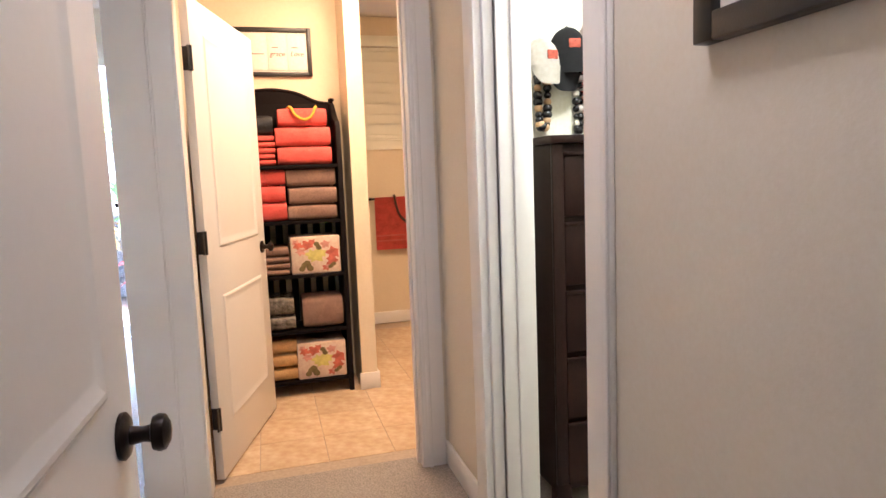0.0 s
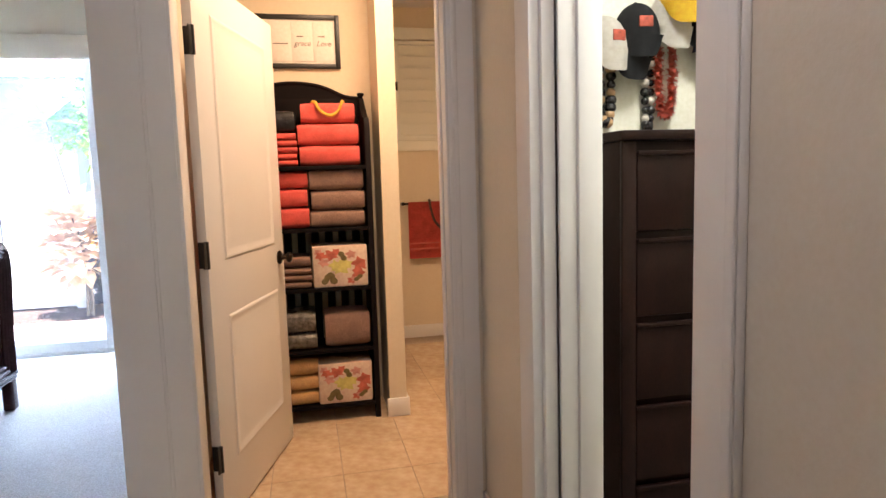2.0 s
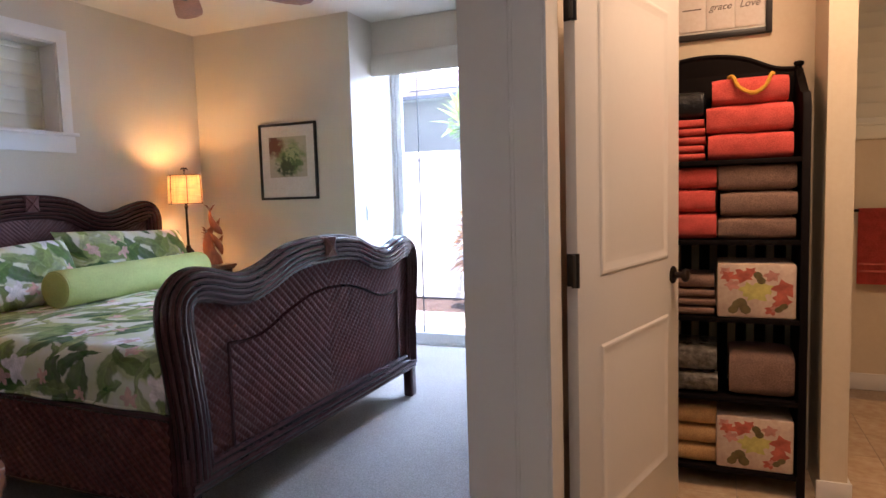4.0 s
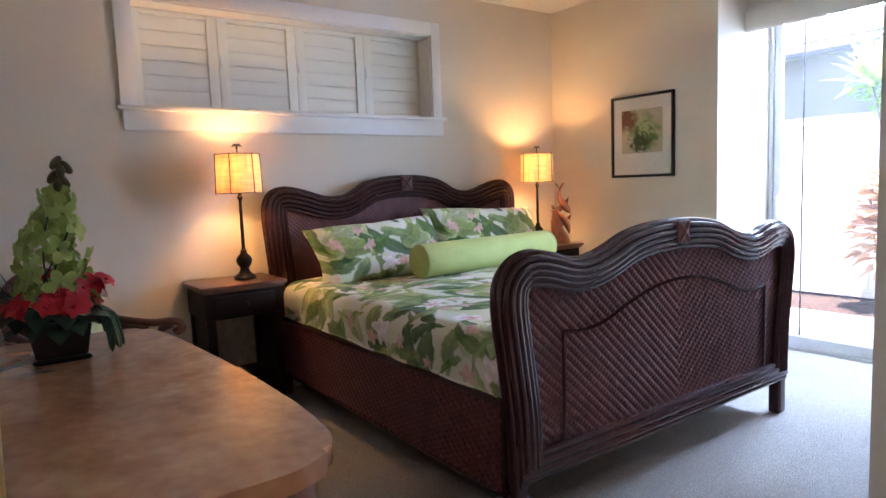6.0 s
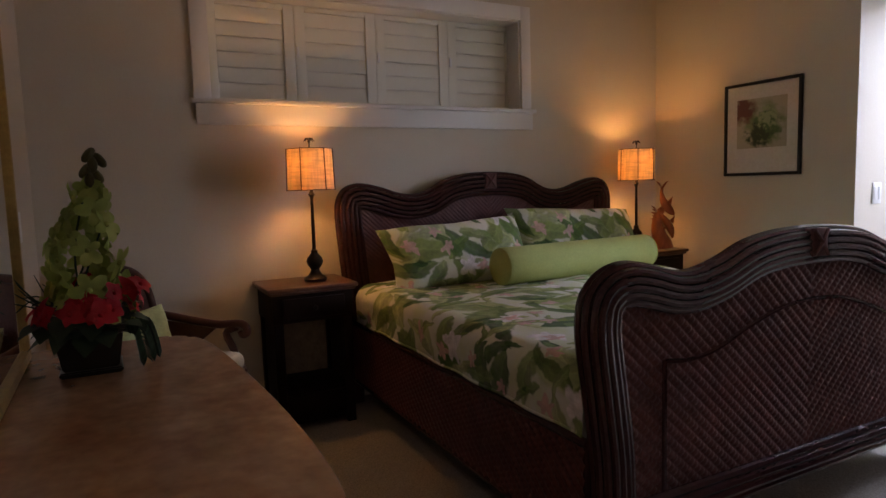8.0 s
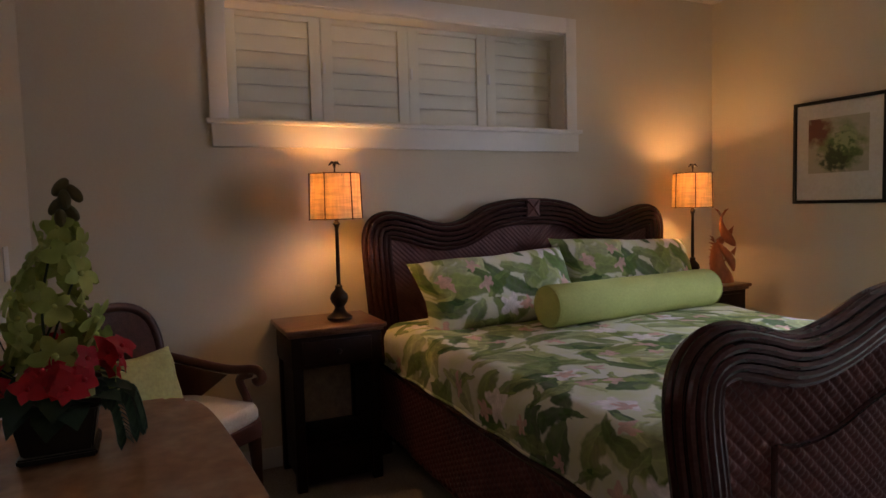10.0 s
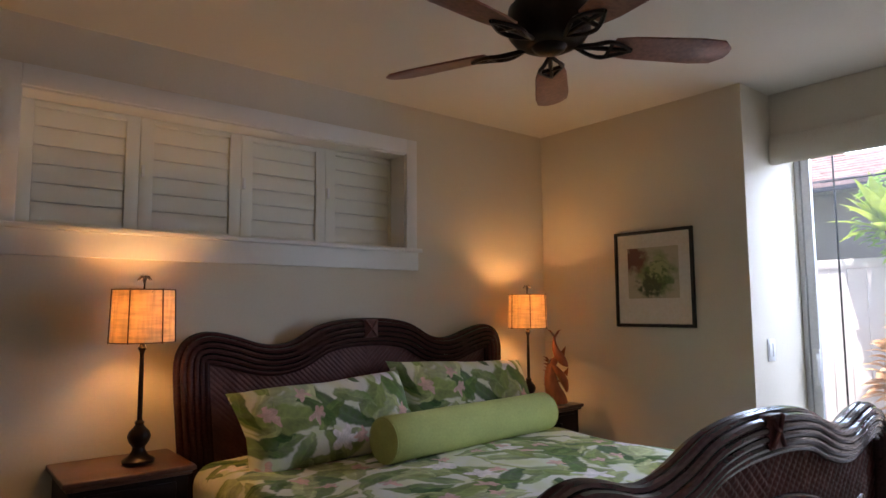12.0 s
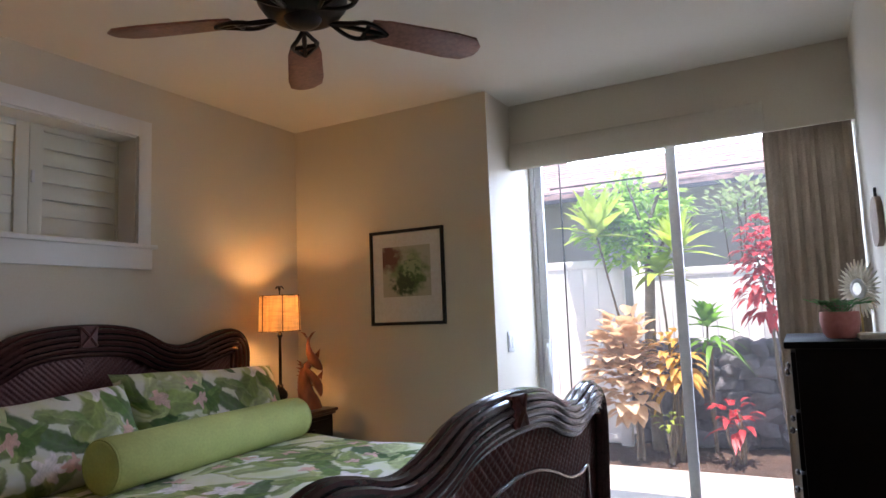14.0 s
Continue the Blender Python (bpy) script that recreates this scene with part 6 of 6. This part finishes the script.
for p in smooth_line([(5.035, 6.295, 1.150), (5.04, 6.265, 1.080), (5.07, 6.262, 0.980), (5.13, 6.262, 0.915), (5.18, 6.262, 0.905), (5.23, 6.262, 0.930), (5.275, 6.262, 1.010), (5.29, 6.266, 1.090), (5.30, 6.295, 1.150)], 7):
    bmesh.ops.create_icosphere(bm, subdivisions=1, radius=0.012, matrix=Matrix.Translation(p))
tagged(part("lei", bm, plain("kukui_nut", (0.06, 0.022, 0.012), 0.3, var=0.4, scale=60)), "dark brown nut-bead lei hung over the towels", "lei")

# ---- closet ----
cc = thing("closet_chest", (5.3, 3.1, 0.008), "tall espresso chest of drawers in the closet", "chest of drawers")
part("carcass", bx(bmesh.new(), 4.945, 5.67, 2.90, 3.38, 0.07, 1.405, 0.004), DARKWOOD, cc)
part("top", prism(bmesh.new(), [(4.935, 2.89), (4.938, 2.872), (4.95, 2.865), (5.65, 2.865), (5.68, 2.872), (5.69, 2.90), (5.69, 3.39), (4.935, 3.39)], "z", 1.405, 1.434, 0.004), DARKWOOD, cc)
for x in (4.945, 5.61):
    for y in (2.885, 3.32):
        part("leg", bx(bmesh.new(), x, x + 0.06, y, y + 0.06, 0.008, 0.10, 0.004), DARKWOOD, cc)
for x in (4.945, 5.61):
    part("post", bx(bmesh.new(), x, x + 0.045, 2.88, 2.90, 0.10, 1.405, 0.003), DARKWOOD, cc)
for j in range(5):
    z0 = 0.105 + 0.258 * j
    d = part("drawer", bx(bmesh.new(), 4.993, 5.605, 2.882, 2.90, z0, z0 + 0.235, 0.004), DARKWOOD, cc)
    part("drawer_lip", bx(bmesh.new(), 4.993, 5.605, 2.874, 2.882, z0 + 0.225, z0 + 0.237, 0.002), DARKWOOD, d)
    for x in (5.188, 5.44):
        k = bmesh_knob(0, 0, 0, 0.013)
        bmesh.ops.transform(k, matrix=pose(x, 2.882, z0 + 0.148, 0, 0, -90), verts=k.verts)
        part("knob", k, STEEL, d, "brushed nickel knob")


def cap(label, at, mat, turn, badge=None, bill=None, lift=0):
    """A baseball cap hung on the wall by its back, the bill pointing down."""
    c = thing("baseball_cap", (0, 0, 0), label, "cap", "caps hung on the closet wall")

    def crown(u, v):
        a, b = u * math.pi, v * math.pi / 2
        return (0.085 * math.cos(a) * math.cos(b), -0.10 * math.sin(a) * math.cos(b) ** 0.8 - 0.004, 0.13 * math.sin(b) ** 0.9)

    bm = sheet(bmesh.new(), crown, 20, 10)
    bmesh.ops.solidify(bm, geom=bm.faces[:], thickness=0.003)
    part("crown", bm, mat, c)

    def brim(u, v):
        a = (u - 0.5) * 2
        return (a * 0.082, -0.070 - 0.030 * (1 - a * a) + 0.02 * v * (a * a), 0.004 - v * (0.075 * (1 - a ** 4) + 0.004))

    bm = sheet(bmesh.new(), brim, 16, 5)
    bmesh.ops.solidify(bm, geom=bm.faces[:], thickness=0.003)
    part("bill", bm, bill or mat, c)
    bm = bmesh.new()
    bmesh.ops.create_icosphere(bm, subdivisions=1, radius=0.008, matrix=Matrix.Translation((0, -0.004, 0.131)))
    part("button", bm, mat, c)
    if badge:
        bm = bx(bmesh.new(), -0.026, 0.026, -0.104, -0.096, 0.028, 0.066, 0.003)
        part("badge", bm, badge, c, "small stitched badge")
    c.location, c.rotation_euler = at, [radians(a) for a in turn]
    return c


CAPWHITE, CAPBLACK, CAPYELLOW = plain("white_cotton_cap", (0.68, 0.64, 0.58), 0.9, bump=0.3), plain("black_cotton_cap", (0.016, 0.016, 0.018), 0.85, bump=0.3), plain("yellow_cotton_cap", (0.72, 0.46, 0.02), 0.85, bump=0.3)
CAPNAVY, BADGE = plain("navy_cotton_cap", (0.02, 0.03, 0.09), 0.85, bump=0.3), plain("red_stitching", (0.35, 0.06, 0.03), 0.7, var=0.3, scale=60)
cap("white cotton cap with a dark red badge", (5.130, 3.39, 1.752), CAPWHITE, (0, 0, 12), BADGE)
cap("black cap with a small badge", (5.262, 3.385, 1.800), CAPBLACK, (0, 0, -6), BADGE)
cap("black cap with a curved bill", (5.228, 3.41, 1.737), CAPBLACK, (8, 0, 8))
cap("yellow cotton cap with dark lettering", (5.430, 3.36, 1.905), CAPYELLOW, (-6, 0, -8), CAPBLACK)
cap("plain white cotton cap", (5.395, 3.40, 1.842), CAPWHITE, (4, 0, 6))
cap("navy blue cotton cap", (5.590, 3.40, 1.742), CAPNAVY, (0, 12, 0))
cap("white cap with an orange badge", (5.665, 3.37, 1.868), CAPWHITE, (0, 14, -8), plain("orange_stitching", (0.65, 0.14, 0.02), 0.7))
cap("black cap behind the yellow one", (5.520, 3.41, 1.830), CAPBLACK, (0, 6, 0))


def bead_lei(label, x, y, z0, z1, half, mats, r):
    t = thing("bead_lei", (x, y, z0), label, "lei", "leis hung on the closet wall")
    pts = smooth_line([(x - half, y, z1), (x - half * 1.05, y, (z0 + z1) / 2), (x - half * 0.7, y, z0 + half * 0.4), (x, y, z0), (x + half * 0.7, y, z0 + half * 0.4), (x + half * 1.05, y, (z0 + z1) / 2), (x + half, y, z1)], 4)
    for k, p in enumerate(pts):
        bm = bmesh.new()
        bmesh.ops.create_icosphere(bm, subdivisions=2, radius=r * (1 + 0.15 * math.sin(k * 5)), matrix=Matrix.Translation(p))
        part("bead", bm, mats[k % len(mats)], t)
    return t


BEADBLK, BEADTAN = plain("black_bead", (0.014, 0.012, 0.012), 0.25, var=0.3), plain("tan_bead", (0.45, 0.28, 0.14), 0.35, var=0.3)
bead_lei("black and tan bead lei", 5.148, 3.395, 1.505, 1.72, 0.022, (BEADBLK, BEADBLK, BEADTAN), 0.020)
bead_lei("black bead lei with pale shells", 5.325, 3.40, 1.49, 1.74, 0.012, (BEADBLK, BEADBLK, BEADBLK, plain("shell_bead", (0.6, 0.55, 0.48), 0.4)), 0.016)
rl = thing("flower_lei", (5.37, 3.385, 1.52), "fluffy coral red ribbon lei", "lei", "leis hung on the closet wall")
bm, rr = bmesh.new(), random.Random(9)
loop = smooth_line([(5.357, 3.38, 1.77), (5.354, 3.38, 1.65), (5.364, 3.38, 1.56), (5.384, 3.38, 1.535), (5.404, 3.38, 1.56), (5.414, 3.38, 1.65), (5.412, 3.38, 1.77)], 18)
for p in loop:
    for k in range(9):
        leaf(bm, p, (rr.uniform(-1, 1), rr.uniform(-1, 0.3), rr.uniform(-1, 1)), rr.uniform(0.018, 0.034), 0.016, 0.1, 2)
part("ribbon", bm, leafy("coral_ribbon", (0.38, 0.05, 0.03), (0.70, 0.16, 0.10), 0.5, 0.3), rl, "", 80)
bell = thing("hanging_cap", (5.86, 3.38, 1.58), "cream knitted cap hanging low on the wall", "cap")
part("crown", lathe(bmesh.new(), 5.86, 3.36, [(0.0, 1.56), (0.05, 1.565), (0.06, 1.59), (0.055, 1.65), (0.03, 1.70), (0.0, 1.71)], 18), CAPWHITE, bell)

# ---- travertine tiles of the bathroom floor ----
TS = 0.313
tile_mesh = None
for i in range(-2, 7):
    for j in range(-2, 7):
        x0, y0 = 4.142 + TS * i, 4.264 + TS * j
        if x0 + TS < 3.55 or x0 > 6.18 or y0 + TS > 6.42 or y0 + TS < 3.53:
            continue
        if y0 < 3.525 or tile_mesh is None or x0 < 3.53:
            bm = bx(bmesh.new(), max(x0, 3.53) + 0.0015, x0 + TS - 0.0015, max(y0, 3.526) + 0.0015, y0 + TS - 0.0015, -0.012, 0.0, 0.0012, 1)
            bmesh.ops.translate(bm, verts=bm.verts, vec=(-x0, -y0, 0))
            t = part("tile", bm, TILE, bath_floor)
            if y0 >= 3.53 and x0 >= 3.53:
                tile_mesh = t.data
        else:
            t = new("tile", tile_mesh)
            t.parent = bath_floor
        t.location = (x0, y0, 0)


# ---- the garden outside ----
ASPH = plain("garden_soil", (0.075, 0.045, 0.032), 0.95, var=0.4, scale=4, grain=40, gvar=0.2, bump=1.0, bscale=30, dist=0.03)
GRASS = plain("lawn_green", (0.08, 0.13, 0.04), 0.95, var=0.3, scale=1, bump=0.8, bscale=40, dist=0.03)
setting("ground", bx(bmesh.new(), -600, 600, 6.86, 900, -0.6, -0.14), GRASS, "grassy ground beyond the garden", "ground")
bm = bx(bmesh.new(), -3, 6.5, 6.86, 8.42, -0.14, -0.045, 0.01)
setting("patio", bm, plain("pale_concrete", (0.50, 0.45, 0.40), 0.85, var=0.12, scale=3, grain=60, gvar=0.08, bump=0.5, bscale=60), "sunlit pale concrete patio slab", "patio")
bm = sheet(bmesh.new(), lambda u, v: (-3 + 9.5 * u, 8.40 + 1.5 * v, -0.10 + 0.06 * min(1, v * 5) + 0.03 * noise.noise((u * 20, v * 5, 0)) + 0.02 * noise.noise((u * 60, v * 14, 3))), 90, 24)
setting("garden_bed", bm, ASPH, "dark mulched planting bed", "soil")

# lava rock retaining wall
LAVA = plain("lava_rock", (0.12, 0.12, 0.135), 0.85, var=0.5, scale=9, grain=40, gvar=0.25, bump=1.0, bscale=35, dist=0.02, rand=0.7, dark=(0.22, 0.22, 0.25))
lw = thing("rock_wall", (2.6, 9.5, -0.05), "dry-stacked dark lava rock retaining wall", "stone wall")
part("core", bx(bmesh.new(), 1.35, 6.2, 9.42, 9.85, -0.1, 0.90), LAVA, lw)
rk = random.Random(11)
shapes = []
for k in range(9):
    bm = bmesh.new()
    bmesh.ops.create_icosphere(bm, subdivisions=2, radius=0.5)
    for v in bm.verts:
        n1 = noise.noise(v.co * 2.2 + Vector((k * 5.1, 0, 0)))
        v.co *= 1 + 0.45 * n1
        v.co = Vector((math.copysign(abs(v.co.x * 2) ** 0.7 / 2, v.co.x), math.copysign(abs(v.co.y * 2) ** 0.7 / 2, v.co.y), math.copysign(abs(v.co.z * 2) ** 0.7 / 2, v.co.z)))
    bmesh.ops.translate(bm, verts=bm.verts, vec=offset_of(lw))
    o = part("rock", bm, LAVA, lw, "", 30)
    shapes.append(o.data)
    o.location, o.scale = (1.5 + k * 0.5 - 2.6, -0.1, 0.08), (0.24, 0.2, 0.17)
z = 0.02
while z < 0.98:
    hgt = rk.uniform(0.11, 0.17)
    x = 1.35 + rk.uniform(0, 0.1)
    while x < 4.2:
        w = rk.uniform(0.12, 0.30)
        o = new("rock", rk.choice(shapes))
        o.parent = lw
        o.location = Vector((x + w / 2, 9.42 + rk.uniform(-0.03, 0.03), z + hgt / 2 - 0.03)) - lw.location
        o.scale, o.rotation_euler = (w * 1.15, rk.uniform(0.18, 0.28), hgt * 1.25), (rk.uniform(-0.3, 0.3), rk.uniform(-0.25, 0.25), rk.uniform(-0.4, 0.4))
        x += w
    z += hgt * 0.92

# white fences
VINYL = plain("white_vinyl", (0.80, 0.80, 0.80), 0.45, var=0.04, scale=2, bump=0.03)


def fence(label, x0, x1, y, z0, z1, step):
    f = thing("fence", ((x0 + x1) / 2, y, z0), label, "fence", "white garden fences")
    n = max(1, round((x1 - x0) / step))
    for k in range(n + 1):
        x = x0 + (x1 - x0) * k / n
        p = part("post", bx(bmesh.new(), x - 0.055, x + 0.055, y - 0.055, y + 0.055, z0, z1 + 0.05, 0.006), VINYL, f)
        part("cap", lathe(bmesh.new(), x, y, [(0.075, z1 + 0.05), (0.078, z1 + 0.065), (0.02, z1 + 0.10), (0.0, z1 + 0.10)], 4), VINYL, p)
    for k in range(n):
        a, c = x0 + (x1 - x0) * k / n + 0.055, x0 + (x1 - x0) * (k + 1) / n - 0.055
        for zz in (z0 + 0.06, z1 - 0.09):
            part("rail", bx(bmesh.new(), a, c, y - 0.024, y + 0.024, zz, zz + 0.09, 0.006), VINYL, f)
        m = round((c - a) / 0.15)
        for j in range(m):
            b0 = a + (c - a) * j / m
            part("board", bx(bmesh.new(), b0 + 0.001, b0 + (c - a) / m - 0.001, y - 0.011, y + 0.011, z0 + 0.15, z1 - 0.09, 0.004, 1), VINYL, f)
    return f


fence("white vinyl garden fence in full sun", -1.6, 1.45, 9.25, -0.08, 1.86, 1.55)
fence("white vinyl fence standing behind the rock wall", 1.5, 5.4, 9.98, 0.82, 1.76, 1.3)

# neighbouring house with shingled roof
nh = thing("house", (1.0, 16.0, -0.14), "taupe neighbouring house with a brown shingle roof", "house")
STUCCO = plain("taupe_stucco", (0.36, 0.33, 0.29), 0.9, var=0.08, scale=2, bump=0.4, bscale=60)
SHINGLE = plain("brown_shingle", (0.40, 0.28, 0.27), 0.85, var=0.3, scale=8, grain=60, gvar=0.2, bump=0.6, bscale=60, rand=0.0)
part("wall", bx(bmesh.new(), -9, 11, 12.5, 20, -0.14, 3.25), STUCCO, nh)
part("fascia", bx(bmesh.new(), -9.6, 11.6, 11.96, 12.0, 2.98, 3.14, 0.004), plain("dark_fascia", (0.10, 0.10, 0.12), 0.6), nh, "dark grey gutter board")
part("soffit", bx(bmesh.new(), -9.6, 11.6, 12.0, 12.5, 3.02, 3.06), STUCCO, nh)
bm = prism(bmesh.new(), [(11.95, 3.10), (16.0, 4.95), (20.5, 3.10), (20.5, 3.04), (16.0, 4.88), (11.95, 3.04)], "x", -9.7, 11.7)
rf = part("roof", bm, SHINGLE, nh, "brown shingle roof slope")
bm = bmesh.new()
course = 0.155
sl = math.atan2(1.85, 4.05)
rk = random.Random(4)
for j in range(26):
    s0 = j * course
    y0, z0 = 11.95 + s0 * math.cos(sl), 3.105 + s0 * math.sin(sl)
    y1, z1 = y0 + (course + 0.02) * math.cos(sl), z0 + (course + 0.02) * math.sin(sl)
    x = -7.0 + rk.random() * 0.2
    while x < 7:
        w = rk.uniform(0.14, 0.32)
        h = 0.012 + rk.random() * 0.014
        dip = rk.uniform(-0.02, 0.02)
        v = [bm.verts.new(p) for p in ((x, y0 + dip, z0 + h), (x + w - 0.006, y0 + dip, z0 + h), (x + w - 0.006, y1, z1 + 0.002), (x, y1, z1 + 0.002), (x, y0 + dip, z0), (x + w - 0.006, y0 + dip, z0))]
        bm.faces.new((v[0], v[1], v[2], v[3]))
        bm.faces.new((v[4], v[5], v[1], v[0]))
        x += w
tagged(part("shingles", bm, SHINGLE, rf, "uneven brown shingle courses"), "", "", "", "stuff")

# plants
TI_GREEN = leafy("ti_leaf_green", (0.10, 0.32, 0.04), (0.28, 0.55, 0.08), 0.45, 0.5)
TI_LIME = leafy("ti_leaf_lime", (0.28, 0.46, 0.06), (0.58, 0.68, 0.14), 0.45, 0.5)
TREE = leafy("tree_leaf", (0.26, 0.52, 0.08), (0.52, 0.76, 0.18), 0.5, 0.55)
CROTON = leafy("croton_leaf_pink", (0.70, 0.46, 0.31), (0.86, 0.74, 0.48), 0.45, 0.4)
ORANGE = leafy("croton_leaf_orange", (0.58, 0.26, 0.06), (0.72, 0.58, 0.14), 0.45, 0.4)
REDTI = leafy("red_ti_leaf", (0.42, 0.03, 0.05), (0.70, 0.10, 0.10), 0.45, 0.45)
GREY = leafy("grey_green_leaf", (0.24, 0.35, 0.15), (0.46, 0.56, 0.32), 0.5, 0.45)
BARK = plain("grey_bark", (0.20, 0.16, 0.12), 0.9, var=0.3, scale=10, bump=0.9, bscale=40, dist=0.01)
pr = random.Random(21)


def stemmed(name, label, base, heads, mat, group=""):
    """A cane plant: for each head a bent cane and a rosette of blades. heads: place, count, length, width, droop, spread."""
    p = thing(name, base, label, "plant", group)
    for at, n, ln, wd, droop, up in heads:
        a, b = Vector(base), Vector(at)
        mid = (a + b) / 2 + Vector((pr.uniform(-0.08, 0.08), pr.uniform(-0.05, 0.05), 0.05))
        part("cane", tube(bmesh.new(), smooth_line([a, mid, b], 6), [0.016 - 0.0006 * k for k in range(13)], 7), BARK, p)
        for k in range(n):
            ang = k * 2.4 + pr.uniform(-0.2, 0.2)
            rise = up * (k / n) + 0.05
            bm = leaf(bmesh.new(), b + Vector((0, 0, 0.06 * (k / n - 0.7))), (math.cos(ang), math.sin(ang), rise), ln * pr.uniform(0.8, 1.1), wd * pr.uniform(0.85, 1.15), droop, 7, 0.3)
            part("leaf", bm, mat, p, "", 80)
    return p


def bushy(name, label, base, centre, size, n, ln, wd, mat, droop=0.6, canes=5, group=""):
    """A shrub: canes from the base and broad leaves spread through an uneven crown."""
    p = thing(name, base, label, "plant", group)
    c = Vector(centre)
    for k in range(canes):
        tip = c + Vector((pr.uniform(-0.5, 0.5) * size[0], pr.uniform(-0.5, 0.5) * size[1], pr.uniform(0, 0.6) * size[2]))
        part("cane", tube(bmesh.new(), smooth_line([Vector(base) + Vector((pr.uniform(-0.06, 0.06), pr.uniform(-0.05, 0.05), 0)), (Vector(base) + tip) / 2 + Vector((pr.uniform(-0.08, 0.08), 0, 0)), tip], 5), [0.016 - 0.001 * i for i in range(11)], 6), BARK, p)
    for k in range(n):
        d = Vector((pr.gauss(0, 0.45), pr.gauss(0, 0.45), pr.gauss(0, 0.5)))
        d = d / max(1.0, d.length)
        at = c + Vector((d.x * size[0], d.y * size[1], d.z * size[2]))
        bm = leaf(bmesh.new(), at, (d.x + pr.uniform(-0.4, 0.4), d.y + pr.uniform(-0.6, 0.2), 0.35 + 0.5 * d.z), ln * pr.uniform(0.7, 1.15), wd * pr.uniform(0.8, 1.15), droop, 5, 0.25)
        part("leaf", bm, mat, p, "", 80)
    return p


stemmed("ti_plant", "tall green ti plant with long arching leaves", (1.86, 9.0, -0.05), [((1.36, 8.85, 2.10), 30, 0.56, 0.11, 0.22, 3.2)], TI_LIME)
stemmed("ti_plant", "tall yellow-green ti plant with long leaves", (1.98, 9.0, -0.05), [((2.10, 8.85, 1.88), 30, 0.52, 0.10, 0.25, 3.2), ((1.92, 8.95, 1.68), 20, 0.40, 0.10, 0.5, 1.8)], TI_LIME)
stemmed("ti_plant", "small green ti plant above the rocks", (2.30, 9.1, -0.05), [((2.31, 9.0, 1.18), 16, 0.36, 0.11, 0.3, 3.0), ((2.34, 8.95, 1.0), 12, 0.42, 0.05, 0.8, 0.8)], TI_GREEN)
bushy("croton", "broad pink and cream croton shrub", (1.72, 8.72, -0.05), (1.60, 8.70, 0.83), (0.28, 0.18, 0.46), 260, 0.20, 0.15, CROTON, 0.35, 3)
bushy("croton", "orange and yellow croton shrub", (2.02, 8.78, -0.05), (2.02, 8.74, 0.84), (0.20, 0.14, 0.30), 80, 0.20, 0.085, ORANGE, 0.7, 3)
bushy("croton", "small lime croton near the ground", (1.98, 8.62, -0.05), (1.98, 8.60, 0.33), (0.08, 0.06, 0.12), 16, 0.10, 0.04, TI_LIME, 0.5, 3)
bushy("red_ti_plant", "deep red ti plant hanging over the wall", (2.95, 9.25, -0.05), (2.82, 9.0, 1.66), (0.20, 0.16, 0.46), 300, 0.14, 0.07, REDTI, 0.8)
bushy("red_ti_plant", "small red ti plant beside the patio", (2.50, 8.75, -0.05), (2.50, 8.72, 0.36), (0.18, 0.12, 0.16), 34, 0.17, 0.06, REDTI, 0.6, 4)
bushy("shrub", "airy grey-green shrub by the house", (2.70, 10.6, -0.1), (2.62, 10.4, 2.42), (0.46, 0.3, 0.32), 290, 0.11, 0.05, GREY, 0.3, 9)
tr = thing("tree", (1.78, 9.15, -0.1), "small leafy garden tree with a pale trunk", "tree")
part("trunk", tube(bmesh.new(), smooth_line([(1.78, 9.12, -0.1), (1.76, 9.12, 0.9), (1.80, 9.12, 1.7), (1.78, 9.12, 2.2)], 5), [0.065 - 0.002 * k for k in range(16)], 10), BARK, tr)
for k in range(7):
    a = k * 0.9
    part("limb", tube(bmesh.new(), smooth_line([(1.79, 9.12, 1.6 + 0.08 * k), (1.79 + 0.22 * math.cos(a), 9.12 + 0.15 * math.sin(a), 1.9 + 0.08 * k), (1.79 + 0.45 * math.cos(a), 9.12 + 0.3 * math.sin(a), 2.2 + 0.07 * k)], 5), [0.028 - 0.0023 * i for i in range(11)], 6), BARK, tr)
bm = bmesh.new()
for k in range(3000):
    d = Vector((pr.gauss(0, 0.42), pr.gauss(0, 0.4), pr.gauss(0, 0.45)))
    d = d / max(1.0, d.length)
    at = Vector((1.66 + 0.56 * d.x, 9.15 + 0.30 * d.y, 2.22 + 0.50 * d.z))
    if noise.noise(at * 4.5) < -0.02:
        continue
    leaf(bm, at, (d.x + pr.uniform(-0.6, 0.6), d.y + pr.uniform(-0.6, 0.6), pr.uniform(-0.2, 0.7)), pr.uniform(0.08, 0.14), pr.uniform(0.05, 0.08), 0.4, 3)
part("crown", bm, TREE, tr, "loose crown of bright green leaves", 80)
